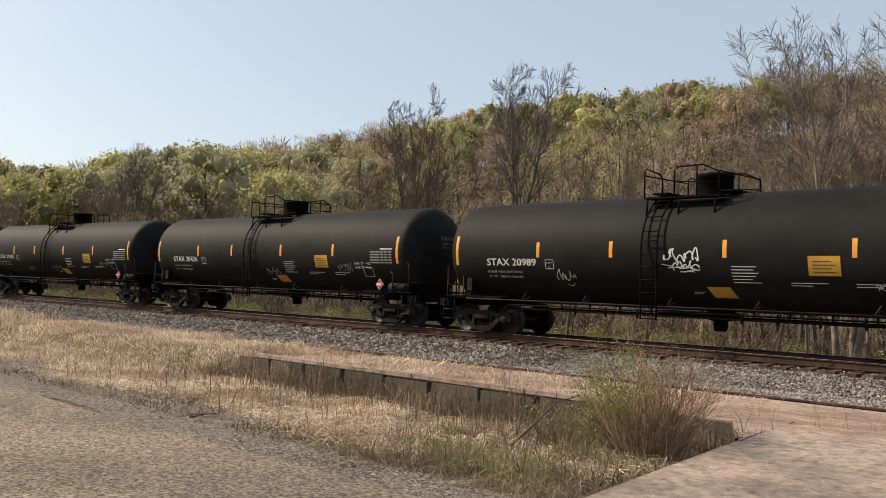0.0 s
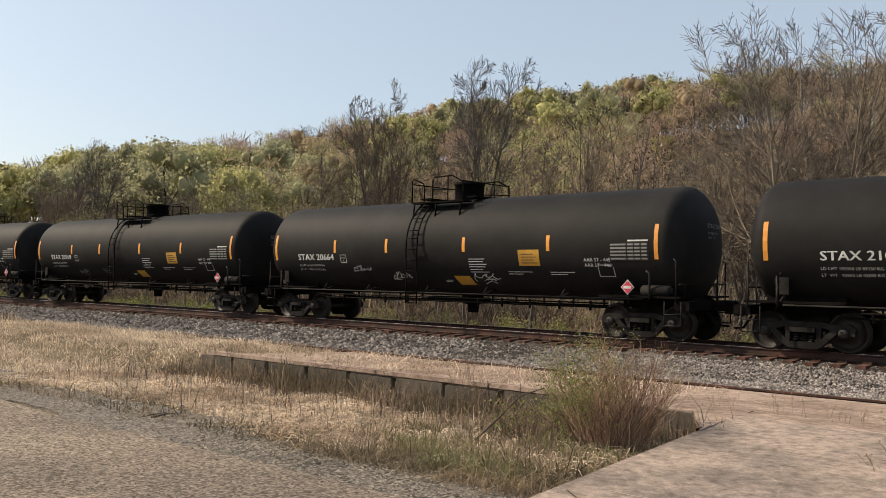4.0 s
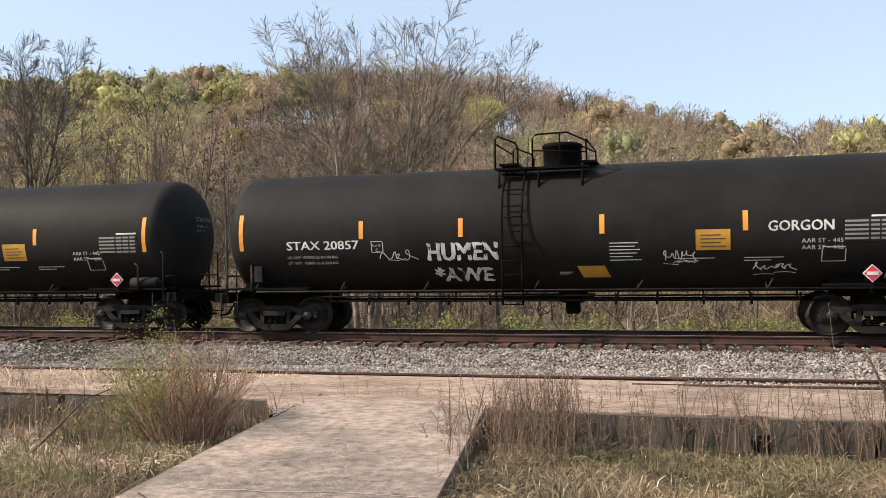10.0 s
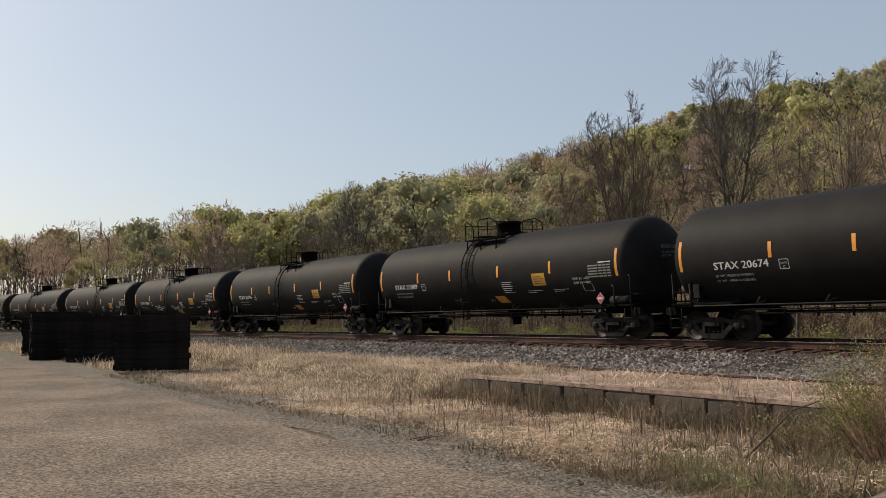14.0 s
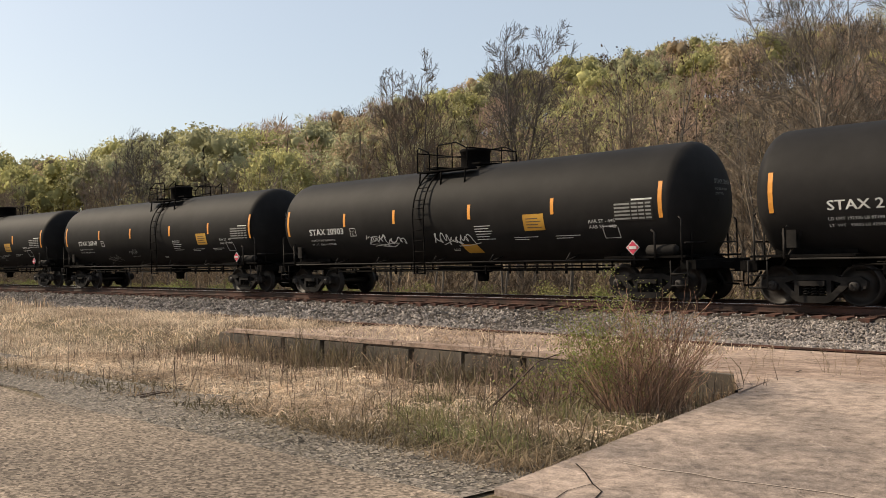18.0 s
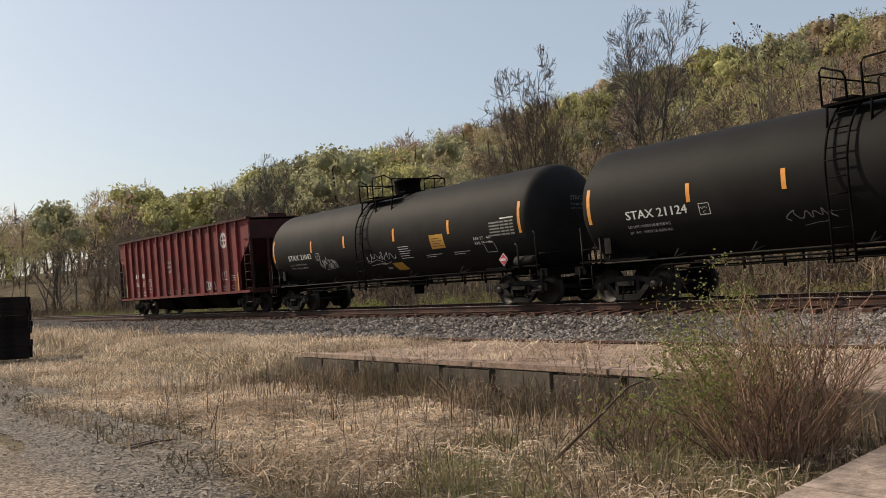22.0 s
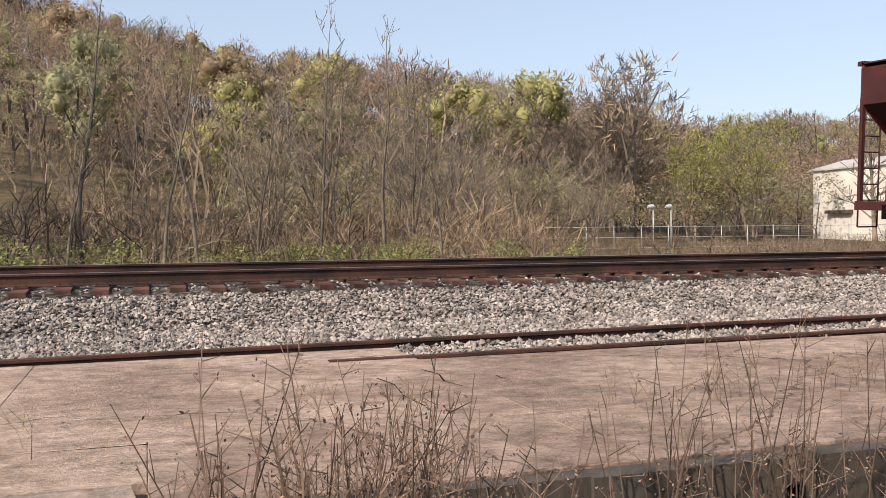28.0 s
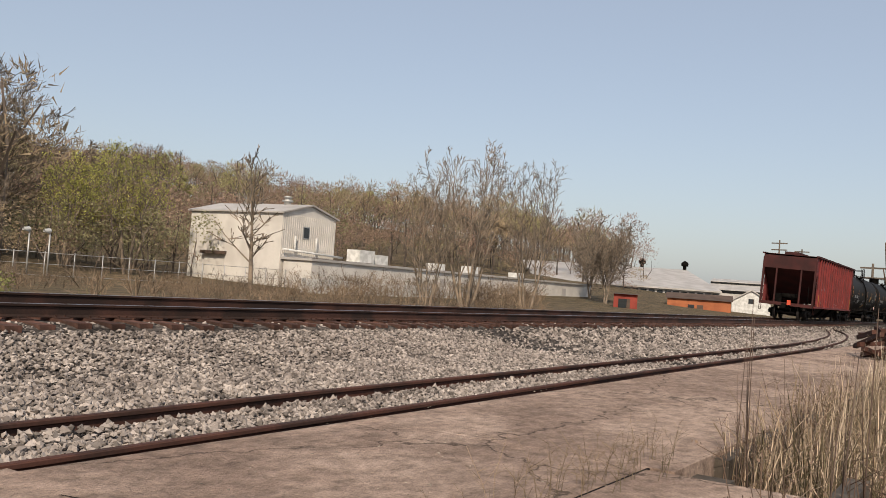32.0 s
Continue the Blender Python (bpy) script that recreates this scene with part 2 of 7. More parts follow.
CROWNS = [leafy(material(nm, c, 0.85, grain=0.25, spread=0.18, stain=0.1, second=[k * 0.72 for k in c], bump=0, island=0.3, spec=0.03), 0.45) for nm, c in (
    ("yellow_green_crowns", (0.44, 0.415, 0.19)), ("pale_green_crowns", (0.41, 0.395, 0.235)), ("olive_crowns", (0.32, 0.295, 0.165)), ("tan_crowns", (0.43, 0.335, 0.22)), ("brown_crowns", (0.36, 0.262, 0.187)), ("rosy_brown_crowns", (0.38, 0.262, 0.205)))]
BRIGHT = leafy(material("bright_yellow_green_leaves", (0.50, 0.47, 0.16), 0.85, grain=0.4, spread=0.2, stain=0.3, second=(0.40, 0.39, 0.16), bump=0, island=0.3, spec=0.03), 0.45)
SPRING = leafy(material("fresh_spring_leaves", (0.56, 0.54, 0.15), 0.85, grain=0.4, spread=0.2, stain=0.3, second=(0.36, 0.37, 0.12), bump=0, island=0.3, spec=0.03), 0.45)
BROWNLEAF = material("dead_brown_leaves", (0.12, 0.078, 0.052), 0.85, grain=3, spread=0.3, bump=0, island=0.5, spec=0.05)
THICKET = material("thicket_twigs", (0.26, 0.19, 0.13), 0.9, grain=3, spread=0.3, stain=0.2, second=(0.10, 0.078, 0.06), bump=0, island=0.5, spec=0.05)
BUD = CROWNS[0]
LEAF = leafy(material("green_leaves", (0.23, 0.24, 0.07), 0.7, grain=2, spread=0.3, stain=0.4, second=(0.11, 0.135, 0.05), bump=0, island=0.4, spec=0.15), 0.35)
SHRUB = leafy(material("dark_shrub_leaves", (0.21, 0.235, 0.08), 0.8, grain=1, spread=0.3, stain=0.3, second=(0.24, 0.215, 0.095), bump=0, island=0.45, spec=0.08), 0.3)
STRAW = leafy(material("dry_straw", (0.68, 0.55, 0.415), 0.85, grain=0.8, spread=0.3, stain=0.5, second=(0.40, 0.30, 0.215), bump=0, island=0.6, spec=0.15), 0.3)
MATTED = leafy(material("matted_weeds", (0.30, 0.22, 0.145), 0.85, grain=0.8, spread=0.3, stain=0.7, second=(0.12, 0.10, 0.06), bump=0, island=0.5, spec=0.15), 0.25)
GRASS = leafy(material("green_grass", (0.20, 0.205, 0.08), 0.8, grain=1, spread=0.3, stain=0.4, second=(0.22, 0.19, 0.09), bump=0, island=0.4), 0.25)
REDSTEM = material("reddish_stems", (0.19, 0.128, 0.092), 0.85, grain=5, spread=0.3, second=(0.12, 0.085, 0.065), bump=0, island=0.6, spec=0.15)
BUSHSTEM = material("tan_red_twigs", (0.30, 0.19, 0.13), 0.85, grain=5, spread=0.3, second=(0.17, 0.10, 0.075), bump=0, island=0.6, spec=0.1)
SAPLING = material("sapling_bark", (0.10, 0.072, 0.057), 0.85, grain=18, spread=0.35, stain=4, second=(0.085, 0.058, 0.046), bump=0.4, dist=0.004, spec=0.15)
OLIVE = leafy(material("olive_tan_leaves", (0.30, 0.24, 0.12), 0.8, grain=3, spread=0.3, stain=1.5, second=(0.20, 0.20, 0.08), bump=0, island=0.45, spec=0.1), 0.3)
TANWALL = material("cream_metal_siding", (0.60, 0.57, 0.525), 0.6, grain=4, spread=0.08, stain=0.5, second=(0.51, 0.48, 0.44), bump=0.05)
GREYROOF = material("grey_metal_roof", (0.42, 0.40, 0.38), 0.6, grain=4, spread=0.12, stain=0.3, second=(0.33, 0.31, 0.29), bump=0.05)
BROWNROOF = material("brown_roof", (0.09, 0.06, 0.045), 0.8, grain=8, spread=0.3, bump=0.2)
REDWALL = material("red_painted_wall", (0.26, 0.045, 0.03), 0.8, grain=6, spread=0.25, bump=0.1)
BRICK = material("orange_brick", (0.36, 0.12, 0.05), 0.85, grain=10, spread=0.25, second=(0.28, 0.09, 0.04), bump=0.2)
GLASS = material("dark_window_glass", (0.03, 0.035, 0.04), 0.1, bump=0)
GALV = material("galvanised_steel", (0.42, 0.42, 0.41), 0.5, metal=0.5, grain=20, spread=0.2, bump=0)
WOODPOLE = material("grey_pole_wood", (0.12, 0.095, 0.075), 0.9, grain=15, spread=0.3, bump=0.3)


# ---- mesh helpers ----
class Mesh:
    """Vertices and faces of one mesh, put together from simple solids."""

    def __init__(self):
        self.v, self.f, self.smooth = [], [], []

    def add(self, verts, faces, smooth=False):
        o = len(self.v)
        self.v += [tuple(p) for p in verts]
        self.f += [tuple(o + i for i in f) for f in faces]
        self.smooth += [smooth] * len(faces)
        return self

    def box(self, c, s, m=None):
        x, y, z = s[0] / 2, s[1] / 2, s[2] / 2
        vs = [Vector((a * x, b * y, d * z)) for a in (-1, 1) for b in (-1, 1) for d in (-1, 1)]
        if m is not None:
            vs = [m @ p for p in vs]
        return self.add([(p[0] + c[0], p[1] + c[1], p[2] + c[2]) for p in vs], [(0, 1, 3, 2), (4, 6, 7, 5), (0, 4, 5, 1), (2, 3, 7, 6), (0, 2, 6, 4), (1, 5, 7, 3)])

    def tube(self, pts, rad, sides=6, caps=True, smooth=True):
        pts = [Vector(p) for p in pts]
        rads = rad if isinstance(rad, (list, tuple)) else [rad] * len(pts)
        vs, fs = [], []
        for i, p in enumerate(pts):
            d = (pts[min(i + 1, len(pts) - 1)] - pts[max(i - 1, 0)]).normalized()
            a = d.cross(Vector((0, 0, 1)) if abs(d.z) < 0.9 else Vector((1, 0, 0))).normalized()
            b = d.cross(a)
            vs += [p + (a * math.cos(2 * math.pi * k / sides) + b * math.sin(2 * math.pi * k / sides)) * rads[i] for k in range(sides)]
        for i in range(len(pts) - 1):
            fs += [(i * sides + k, i * sides + (k + 1) % sides, (i + 1) * sides + (k + 1) % sides, (i + 1) * sides + k) for k in range(sides)]
        self.add(vs, fs, smooth)
        if caps:
            o = len(self.v) - len(vs)
            self.f += [tuple(o + k for k in range(sides))[::-1], tuple(o + len(vs) - sides + k for k in range(sides))]
            self.smooth += [False, False]
        return self

    def lathe(self, prof, axis="x", seg=32, c=(0, 0, 0), smooth=True):
        """A profile of (along, radius) turned round an axis."""
        vs, fs = [], []
        for a, r in prof:
            for k in range(seg):
                u, w = r * math.cos(2 * math.pi * k / seg), r * math.sin(2 * math.pi * k / seg)
                vs.append({"x": (a, u, w), "y": (u, a, w), "z": (u, w, a)}[axis])
        for i in range(len(prof) - 1):
            fs += [(i * seg + k, i * seg + (k + 1) % seg, (i + 1) * seg + (k + 1) % seg, (i + 1) * seg + k) for k in range(seg)]
        return self.add([(p[0] + c[0], p[1] + c[1], p[2] + c[2]) for p in vs], fs, smooth)

    def prism(self, outline, y0, y1, m=None):
        """An outline in x, z made thick along y."""
        n = len(outline)
        vs = [(x, y0, z) for x, z in outline] + [(x, y1, z) for x, z in outline]
        return self.add(vs, [tuple(range(n)), tuple(range(2 * n - 1, n - 1, -1))] + [(i, i + n, (i + 1) % n + n, (i + 1) % n) for i in range(n)])

    def data(self, name):
        me = bpy.data.meshes.new(name)
        me.from_pydata(self.v, [], self.f)
        me.polygons.foreach_set("use_smooth", self.smooth)
        return me


def part(name, mesh, mat, parent, label="", at=None):
    me = mesh.data(name) if isinstance(mesh, Mesh) else mesh
    if not me.materials:
        me.materials.append(mat)
    ob = new(name, me)
    ob.parent = parent
    if at is not None:
        ob.matrix_basis = at
    if label:
        ob["label"] = label
    return ob


def thing(name, label, category, group="", kind="", m=None, mesh=None, mat=None):
    ob = new(name, (mesh.data(name) if isinstance(mesh, Mesh) else mesh))
    if mesh is not None and mat is not None and not ob.data.materials:
        ob.data.materials.append(mat)
    if m is not None:
        ob.matrix_basis = m
    return tagged(ob, label, category, group, kind)


def bulk(name, verts, faces, mat, smooth=False):
    """A large mesh from arrays; faces all have the same number of corners."""
    me = bpy.data.meshes.new(name)
    verts, faces = np.asarray(verts, np.float32), np.asarray(faces, np.int32)
    k = faces.shape[1]
    me.vertices.add(len(verts)), me.loops.add(faces.size), me.polygons.add(len(faces))
    me.vertices.foreach_set("co", verts.ravel())
    me.loops.foreach_set("vertex_index", faces.ravel())
    me.polygons.foreach_set("loop_start", np.arange(0, faces.size, k, dtype=np.int32))
    me.polygons.foreach_set("use_smooth", np.full(len(faces), smooth))
    me.update()
    me.materials.append(mat)
    return me


def sstep(a, b, x):
    t = np.clip((x - a) / (b - a), 0, 1)
    return t * t * (3 - 2 * t)


# ---- plan ----
TRACK_Y, RAIL_Z, CANT = 21.79, 1.01, 2.76
PLAT_Z = 0.36


def line(x):
    """The main track's centre: y, height of the rail heads and heading, in degrees."""
    u = min(0.0, x + 15)
    return TRACK_Y - 0.00087 * u * u, RAIL_Z - 0.0019 * x, math.degrees(math.atan(-0.00174 * u))


def on_track(x):
    y, z, h = line(x)
    return pose(x, y, z, CANT, 0, h)


RIDGE_AZ = [-75, -60, -50.5, -46.3, -41.7, -37.4, -33, -24.5, -19.8, -13.1, -5, 0, 5.3, 10.7, 19.9, 29, 35, 49, 54, 58, 64, 68, 74, 80, 84, 92, 105]
RIDGE_EL = [2.5, 4.5, 5.3, 5.0, 5.9, 6.3, 5.6, 7.8, 8.9, 10.5, 11.0, 12.0, 13.3, 14.6, 15.4, 14.6, 14.1, 11.6, 10.6, 9.6, 8.6, 7.3, 6.5, 5.9, 5.3, 4.0, 2.0]


def ridge(az):
    """Distance and top of the wooded hills in a direction."""
    el = np.interp(az, RIDGE_AZ, RIDGE_EL)
    far = np.interp(az, [-75, -35, -25, 0, 40, 85, 105], [520, 520, 330, 270, 300, 380, 420])
    return far, 1.6 + far * np.tan(np.radians(el - np.interp(az, [-30, -5, 40, 55], [0.3, 0.9, 0.95, 1.3]))) - 17.0


def ground_z(x, y):
    x, y = np.asarray(x, float), np.asarray(y, float)
    r, az = np.hypot(x, y), np.degrees(np.arctan2(-x, y))
    far, top = ridge(az)
    u = np.minimum(0, x + 15)
    track = np.where(x > -200, TRACK_Y - 0.00087 * u * u, -8 + 0.32 * (x + 200))
    lift = sstep(0, 1, (r - 62) / np.maximum(far - 62, 1)) * np.maximum(top, 0)
    lift = lift * sstep(12, 48, y - track) * (1 - sstep(98, 125, np.abs(az)))
    flat = -0.02 + 0.0 * x
    ditch = -0.10 * sstep(6.4, 7.6, y) * (1 - sstep(11.0, 11.3, y)) * (1 - sstep(-7.5, -4.6, x) * (1 - sstep(-1.5, 0.5, x)))
    berm = 0.36 * sstep(10.2, 12.2, y - np.minimum(0, x + 30) * 0.05) * (1 - sstep(-17.6, -17.0, x)) * (1 - sstep(16, 20, y))
    return flat + ditch + lift + berm

# ---- ground ----
def ground():
    rad = np.concatenate([np.arange(0.6, 16, 0.6), 16 * 1.075 ** np.arange(0, 72)])
    az = np.radians(np.linspace(-180, 180, 241)[:-1])
    R, A = np.meshgrid(rad, az, indexing="ij")
    x, y = -R * np.sin(A), R * np.cos(A)
    z = ground_z(x, y)
    v = np.stack([x, y, z], -1).reshape(-1, 3)
    n, k = len(rad), len(az)
    i, j = np.meshgrid(np.arange(n - 1), np.arange(k), indexing="ij")
    q = np.stack([i * k + j, i * k + (j + 1) % k, (i + 1) * k + (j + 1) % k, (i + 1) * k + j], -1).reshape(-1, 4)
    v = np.vstack([v, [[0, 0, -0.02]]])
    me = bulk("ground", v, q, SOIL, True)
    thing("ground", "brown soil ground rising into wooded hills", "ground", kind="structure", mesh=me)


def strip(name, x0, x1, y0, y1, z, mat, label, category, nx=40, wave=0.15, thick=0.06, seed=1, arch=0.0):
    """A flat strip along x with uneven long edges."""
    rng = random.Random(seed)
    m = Mesh()
    xs = [x0 + (x1 - x0) * i / nx for i in range(nx + 1)]
    a = [y0 + wave * (math.sin(x * 1.1 + seed) * 0.5 + math.sin(x * 0.37) * 0.6 + rng.uniform(-0.15, 0.15)) for x in xs]
    b = [y1 + wave * (math.sin(x * 0.8 + seed) * 0.6 + math.sin(x * 0.29 + 1) * 0.7 + rng.uniform(-0.2, 0.2)) for x in xs]
    vs = []
    for i, x in enumerate(xs):
        vs += [(x, a[i], z - thick), (x, a[i], z), (x, b[i], z), (x, b[i], z - thick)]
    fs = []
    for i in range(nx):
        o = 4 * i
        fs += [(o, o + 4, o + 5, o + 1), (o + 1, o + 5, o + 6, o + 2), (o + 2, o + 6, o + 7, o + 3)]
    m.add(vs, fs)
    return thing(name, label, category, kind="structure", mesh=m, mat=mat)


ground()
strip("road", -140, 60, -14, 5.5, 0.012, ASPHALT, "worn tan asphalt road with fine cracks", "road", 400, 0.1)
strip("pavement_shoulder", -70, -4.5, 5.3, 7.2, 0.0, GRAVEL, "grey gravel shoulder beside the asphalt", "gravel shoulder", 260, 0.3, seed=3)


# ---- concrete platform, ramp and wall ----
def slab(parent, x0, x1, y0, y1, z, thick=0.22, drop=0.0, rng=random):
    m = Mesh()
    g = 0.013
    b = 0.004
    x0, x1, y0, y1 = x0 + 0.001, x1 - 0.001, y0 + g, y1 - g
    d = [rng.uniform(-0.003, 0.003) for _ in range(4)]
    top = [(x0 + b, y0 + b, z + d[0]), (x1 - b, y0 + b, z + d[1]), (x1 - b, y1 - b, z + d[2]), (x0 + b, y1 - b, z + d[3])]
    mid = [(x0, y0, z + d[0] - b), (x1, y0, z + d[1] - b), (x1, y1, z + d[2] - b), (x0, y1, z + d[3] - b)]
    low = [(p[0], p[1], z - thick) for p in mid]
    m.add(top + mid + low, [(0, 1, 2, 3)] + [(i, i + 4, (i + 1) % 4 + 4, (i + 1) % 4) for i in range(4)] + [(i + 4, i + 8, (i + 1) % 4 + 8, (i + 1) % 4 + 4) for i in range(4)])
    return part("slab", m, CONCRETE, parent)


def platform():
    rng = random.Random(5)
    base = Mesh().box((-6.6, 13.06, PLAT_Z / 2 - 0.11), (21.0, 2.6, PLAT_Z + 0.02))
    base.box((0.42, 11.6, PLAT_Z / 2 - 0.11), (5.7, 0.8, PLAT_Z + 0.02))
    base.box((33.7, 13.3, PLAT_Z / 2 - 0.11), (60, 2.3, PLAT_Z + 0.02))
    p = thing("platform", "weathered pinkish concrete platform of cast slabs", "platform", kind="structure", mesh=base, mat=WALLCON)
    x = -17.2
    while x < 62:
        w = 4.6 if not -8 < x < 3 else 3.3
        if x < 3.3 < x + w:
            w = 3.3 - x
        if x < 3.29:
            if x < -2.5 < x + w:
                slab(p, x, -2.45, 11.42, 12.25, PLAT_Z, rng=rng)
                slab(p, -2.45, x + w, 10.98, 12.25, PLAT_Z, rng=rng)
            else:
                slab(p, x, min(x + w, 3.3), 11.42 if x < -2.5 else 10.98, 12.25, PLAT_Z - (0.02 if x > 0 else 0), rng=rng)
        far = 15.78 if x + w < 1.2 else 14.88
        slab(p, x, x + w, 12.25 if x < 3.29 else 12.04, far, PLAT_Z, rng=rng)
        x += w
    seam = Mesh().add([(-4.93, 10.1, PLAT_Z - 0.055), (-4.905, 10.1, PLAT_Z - 0.055), (-5.135, 12.25, PLAT_Z + 0.004), (-5.165, 12.25, PLAT_Z + 0.004), (-4.94, 10.1, PLAT_Z - 0.11), (-4.895, 10.1, PLAT_Z - 0.11), (-5.125, 12.25, PLAT_Z - 0.02), (-5.175, 12.25, PLAT_Z - 0.02)], [(0, 1, 2, 3), (1, 5, 6, 2), (3, 7, 4, 0)])
    part("joint_seam", seam, TIE, p, "dark filled joint across the slabs")
    # a triangle of concrete that fills the corner between ramp and platform
    tri = [(-5.62, 11.43, PLAT_Z - 0.002), (-4.86, 10.05, PLAT_Z - 0.06), (-5.03, 11.43, PLAT_Z - 0.002)]
    part("slab", Mesh().add(tri + [(a, b, c - 0.5) for a, b, c in tri], [(0, 1, 2), (3, 5, 4), (0, 3, 4, 1), (1, 4, 5, 2), (2, 5, 3, 0)]), CONCRETE, p)
    for k in range(7):
        a = -16.5 + 2.95 * k
        part("joint_seam", Mesh().box((a + 1.45, 12.25, PLAT_Z - 0.03), (2.9, 0.024, 0.05)), TIE, p)
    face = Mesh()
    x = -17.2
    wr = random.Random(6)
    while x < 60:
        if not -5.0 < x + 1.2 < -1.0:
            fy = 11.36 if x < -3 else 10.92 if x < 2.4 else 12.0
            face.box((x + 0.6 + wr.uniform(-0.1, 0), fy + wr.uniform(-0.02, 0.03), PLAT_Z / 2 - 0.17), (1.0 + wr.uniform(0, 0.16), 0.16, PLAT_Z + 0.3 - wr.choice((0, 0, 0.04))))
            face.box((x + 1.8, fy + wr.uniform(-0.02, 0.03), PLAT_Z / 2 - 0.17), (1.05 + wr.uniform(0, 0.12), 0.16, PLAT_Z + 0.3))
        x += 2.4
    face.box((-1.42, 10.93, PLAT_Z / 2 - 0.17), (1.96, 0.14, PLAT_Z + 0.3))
    thing("wall_south", "dark streaked concrete retaining wall of the platform", "retaining wall", kind="structure", mesh=face, mat=WALLCON)
    cap = Mesh()
    for k in range(4):
        cap.box((-15.6 + k * 2.6, 11.45, PLAT_Z + 0.035), (2.56, 0.26, 0.07))
    thing("kerb", "low concrete kerb on the platform edge", "kerb", kind="structure", mesh=cap, mat=CONCRETE)
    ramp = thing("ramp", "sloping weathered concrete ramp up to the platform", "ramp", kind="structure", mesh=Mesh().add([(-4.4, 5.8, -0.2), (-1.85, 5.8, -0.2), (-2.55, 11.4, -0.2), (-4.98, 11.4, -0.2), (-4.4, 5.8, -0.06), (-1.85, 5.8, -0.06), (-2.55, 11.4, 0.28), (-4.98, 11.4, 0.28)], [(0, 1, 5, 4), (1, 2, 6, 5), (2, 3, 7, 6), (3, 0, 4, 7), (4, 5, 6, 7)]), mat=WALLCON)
    ys = [5.75, 8.3, 11.41]
    for a, b in zip(ys, ys[1:]):
        za, zb = 0.03 + (a - 5.75) / 5.66 * (PLAT_Z - 0.03), 0.03 + (b - 5.75) / 5.66 * (PLAT_Z - 0.03)
        xa, xb = -4.45 - (a - 5.75) * 0.105, -4.45 - (b - 5.75) * 0.105
        ra, rb = -1.75 - (a - 5.45) * 0.13, -1.75 - (b - 5.45) * 0.13
        top = [(xa, a + 0.01, za), (ra, a + 0.01, za), (rb, b - 0.01, zb), (xb, b - 0.01, zb)]
        m = Mesh().add(top + [(q[0], q[1], q[2] - 0.25) for q in top], [(0, 1, 2, 3)] + [(i, i + 4, (i + 1) % 4 + 4, (i + 1) % 4) for i in range(4)])
        part("slab", m, RAMPCON, ramp)

    for pts in ([(-0.26, 14.24), (-0.2, 13.95), (-0.27, 13.6), (-0.21, 13.35)], [(0.21, 13.74), (0.2, 13.6), (0.23, 13.49)], [(-0.72, 13.94), (-0.67, 13.6), (-0.73, 13.13), (-0.7, 12.7)]):
        m = Mesh()
        for a, b in zip(pts, pts[1:]):
            w = rng.uniform(0.004, 0.009)
            m.add([(a[0] - w, a[1], PLAT_Z + 0.004), (a[0] + w, a[1], PLAT_Z + 0.004), (b[0] + w, b[1], PLAT_Z + 0.004), (b[0] - w, b[1], PLAT_Z + 0.004)], [(0, 1, 2, 3)])
        part("crack", m, TIE, p, "dark crack in the slab")
    on = lambda x, y: (x, y, 0.034 + (y - 5.75) / 5.66 * (PLAT_Z - 0.03))
    for mat, w, label, pts in ((TIE, 0.006, "dark crack in the concrete", [(-4.41, 6.62), (-4.2, 6.45), (-3.99, 6.24), (-3.83, 6.12), (-3.7, 5.78)]), (TIE, 0.004, "dark crack in the concrete", [(-3.99, 6.24), (-4.02, 6.0), (-3.96, 5.78)]),
                               (MORTAR, 0.009, "pale mortar line in a crack", [(-4.15, 6.86), (-3.87, 6.83), (-3.6, 6.88), (-3.36, 6.86), (-3.13, 6.91), (-2.7, 6.97), (-2.1, 6.95)])):
        m = Mesh()
        for a, b in zip(pts, pts[1:]):
            d = Vector((b[1] - a[1], a[0] - b[0], 0)).normalized() * w
            m.add([Vector(on(*a)) - d, Vector(on(*a)) + d, Vector(on(*b)) + d, Vector(on(*b)) - d], [(0, 1, 2, 3)])
        part("crack", m, mat, ramp, label)


platform()


# ---- tracks ----
def ballast_z(x, y):
    """Top of the stone bed."""
    yc, zr, _ = line(x)
    top = zr - 0.268 - 0.117 * min(1, max(0, abs(y - yc) - 1.22) / 0.28)
    d = abs(y - yc)
    side = top - max(0.0, d - 1.5) * 0.17 if y < yc else top - max(0.0, d - 1.9) * 0.5
    low = PLAT_Z - 0.05 if x < -0.15 else PLAT_Z - 0.05
    return max(side, low if y < yc else -0.4)


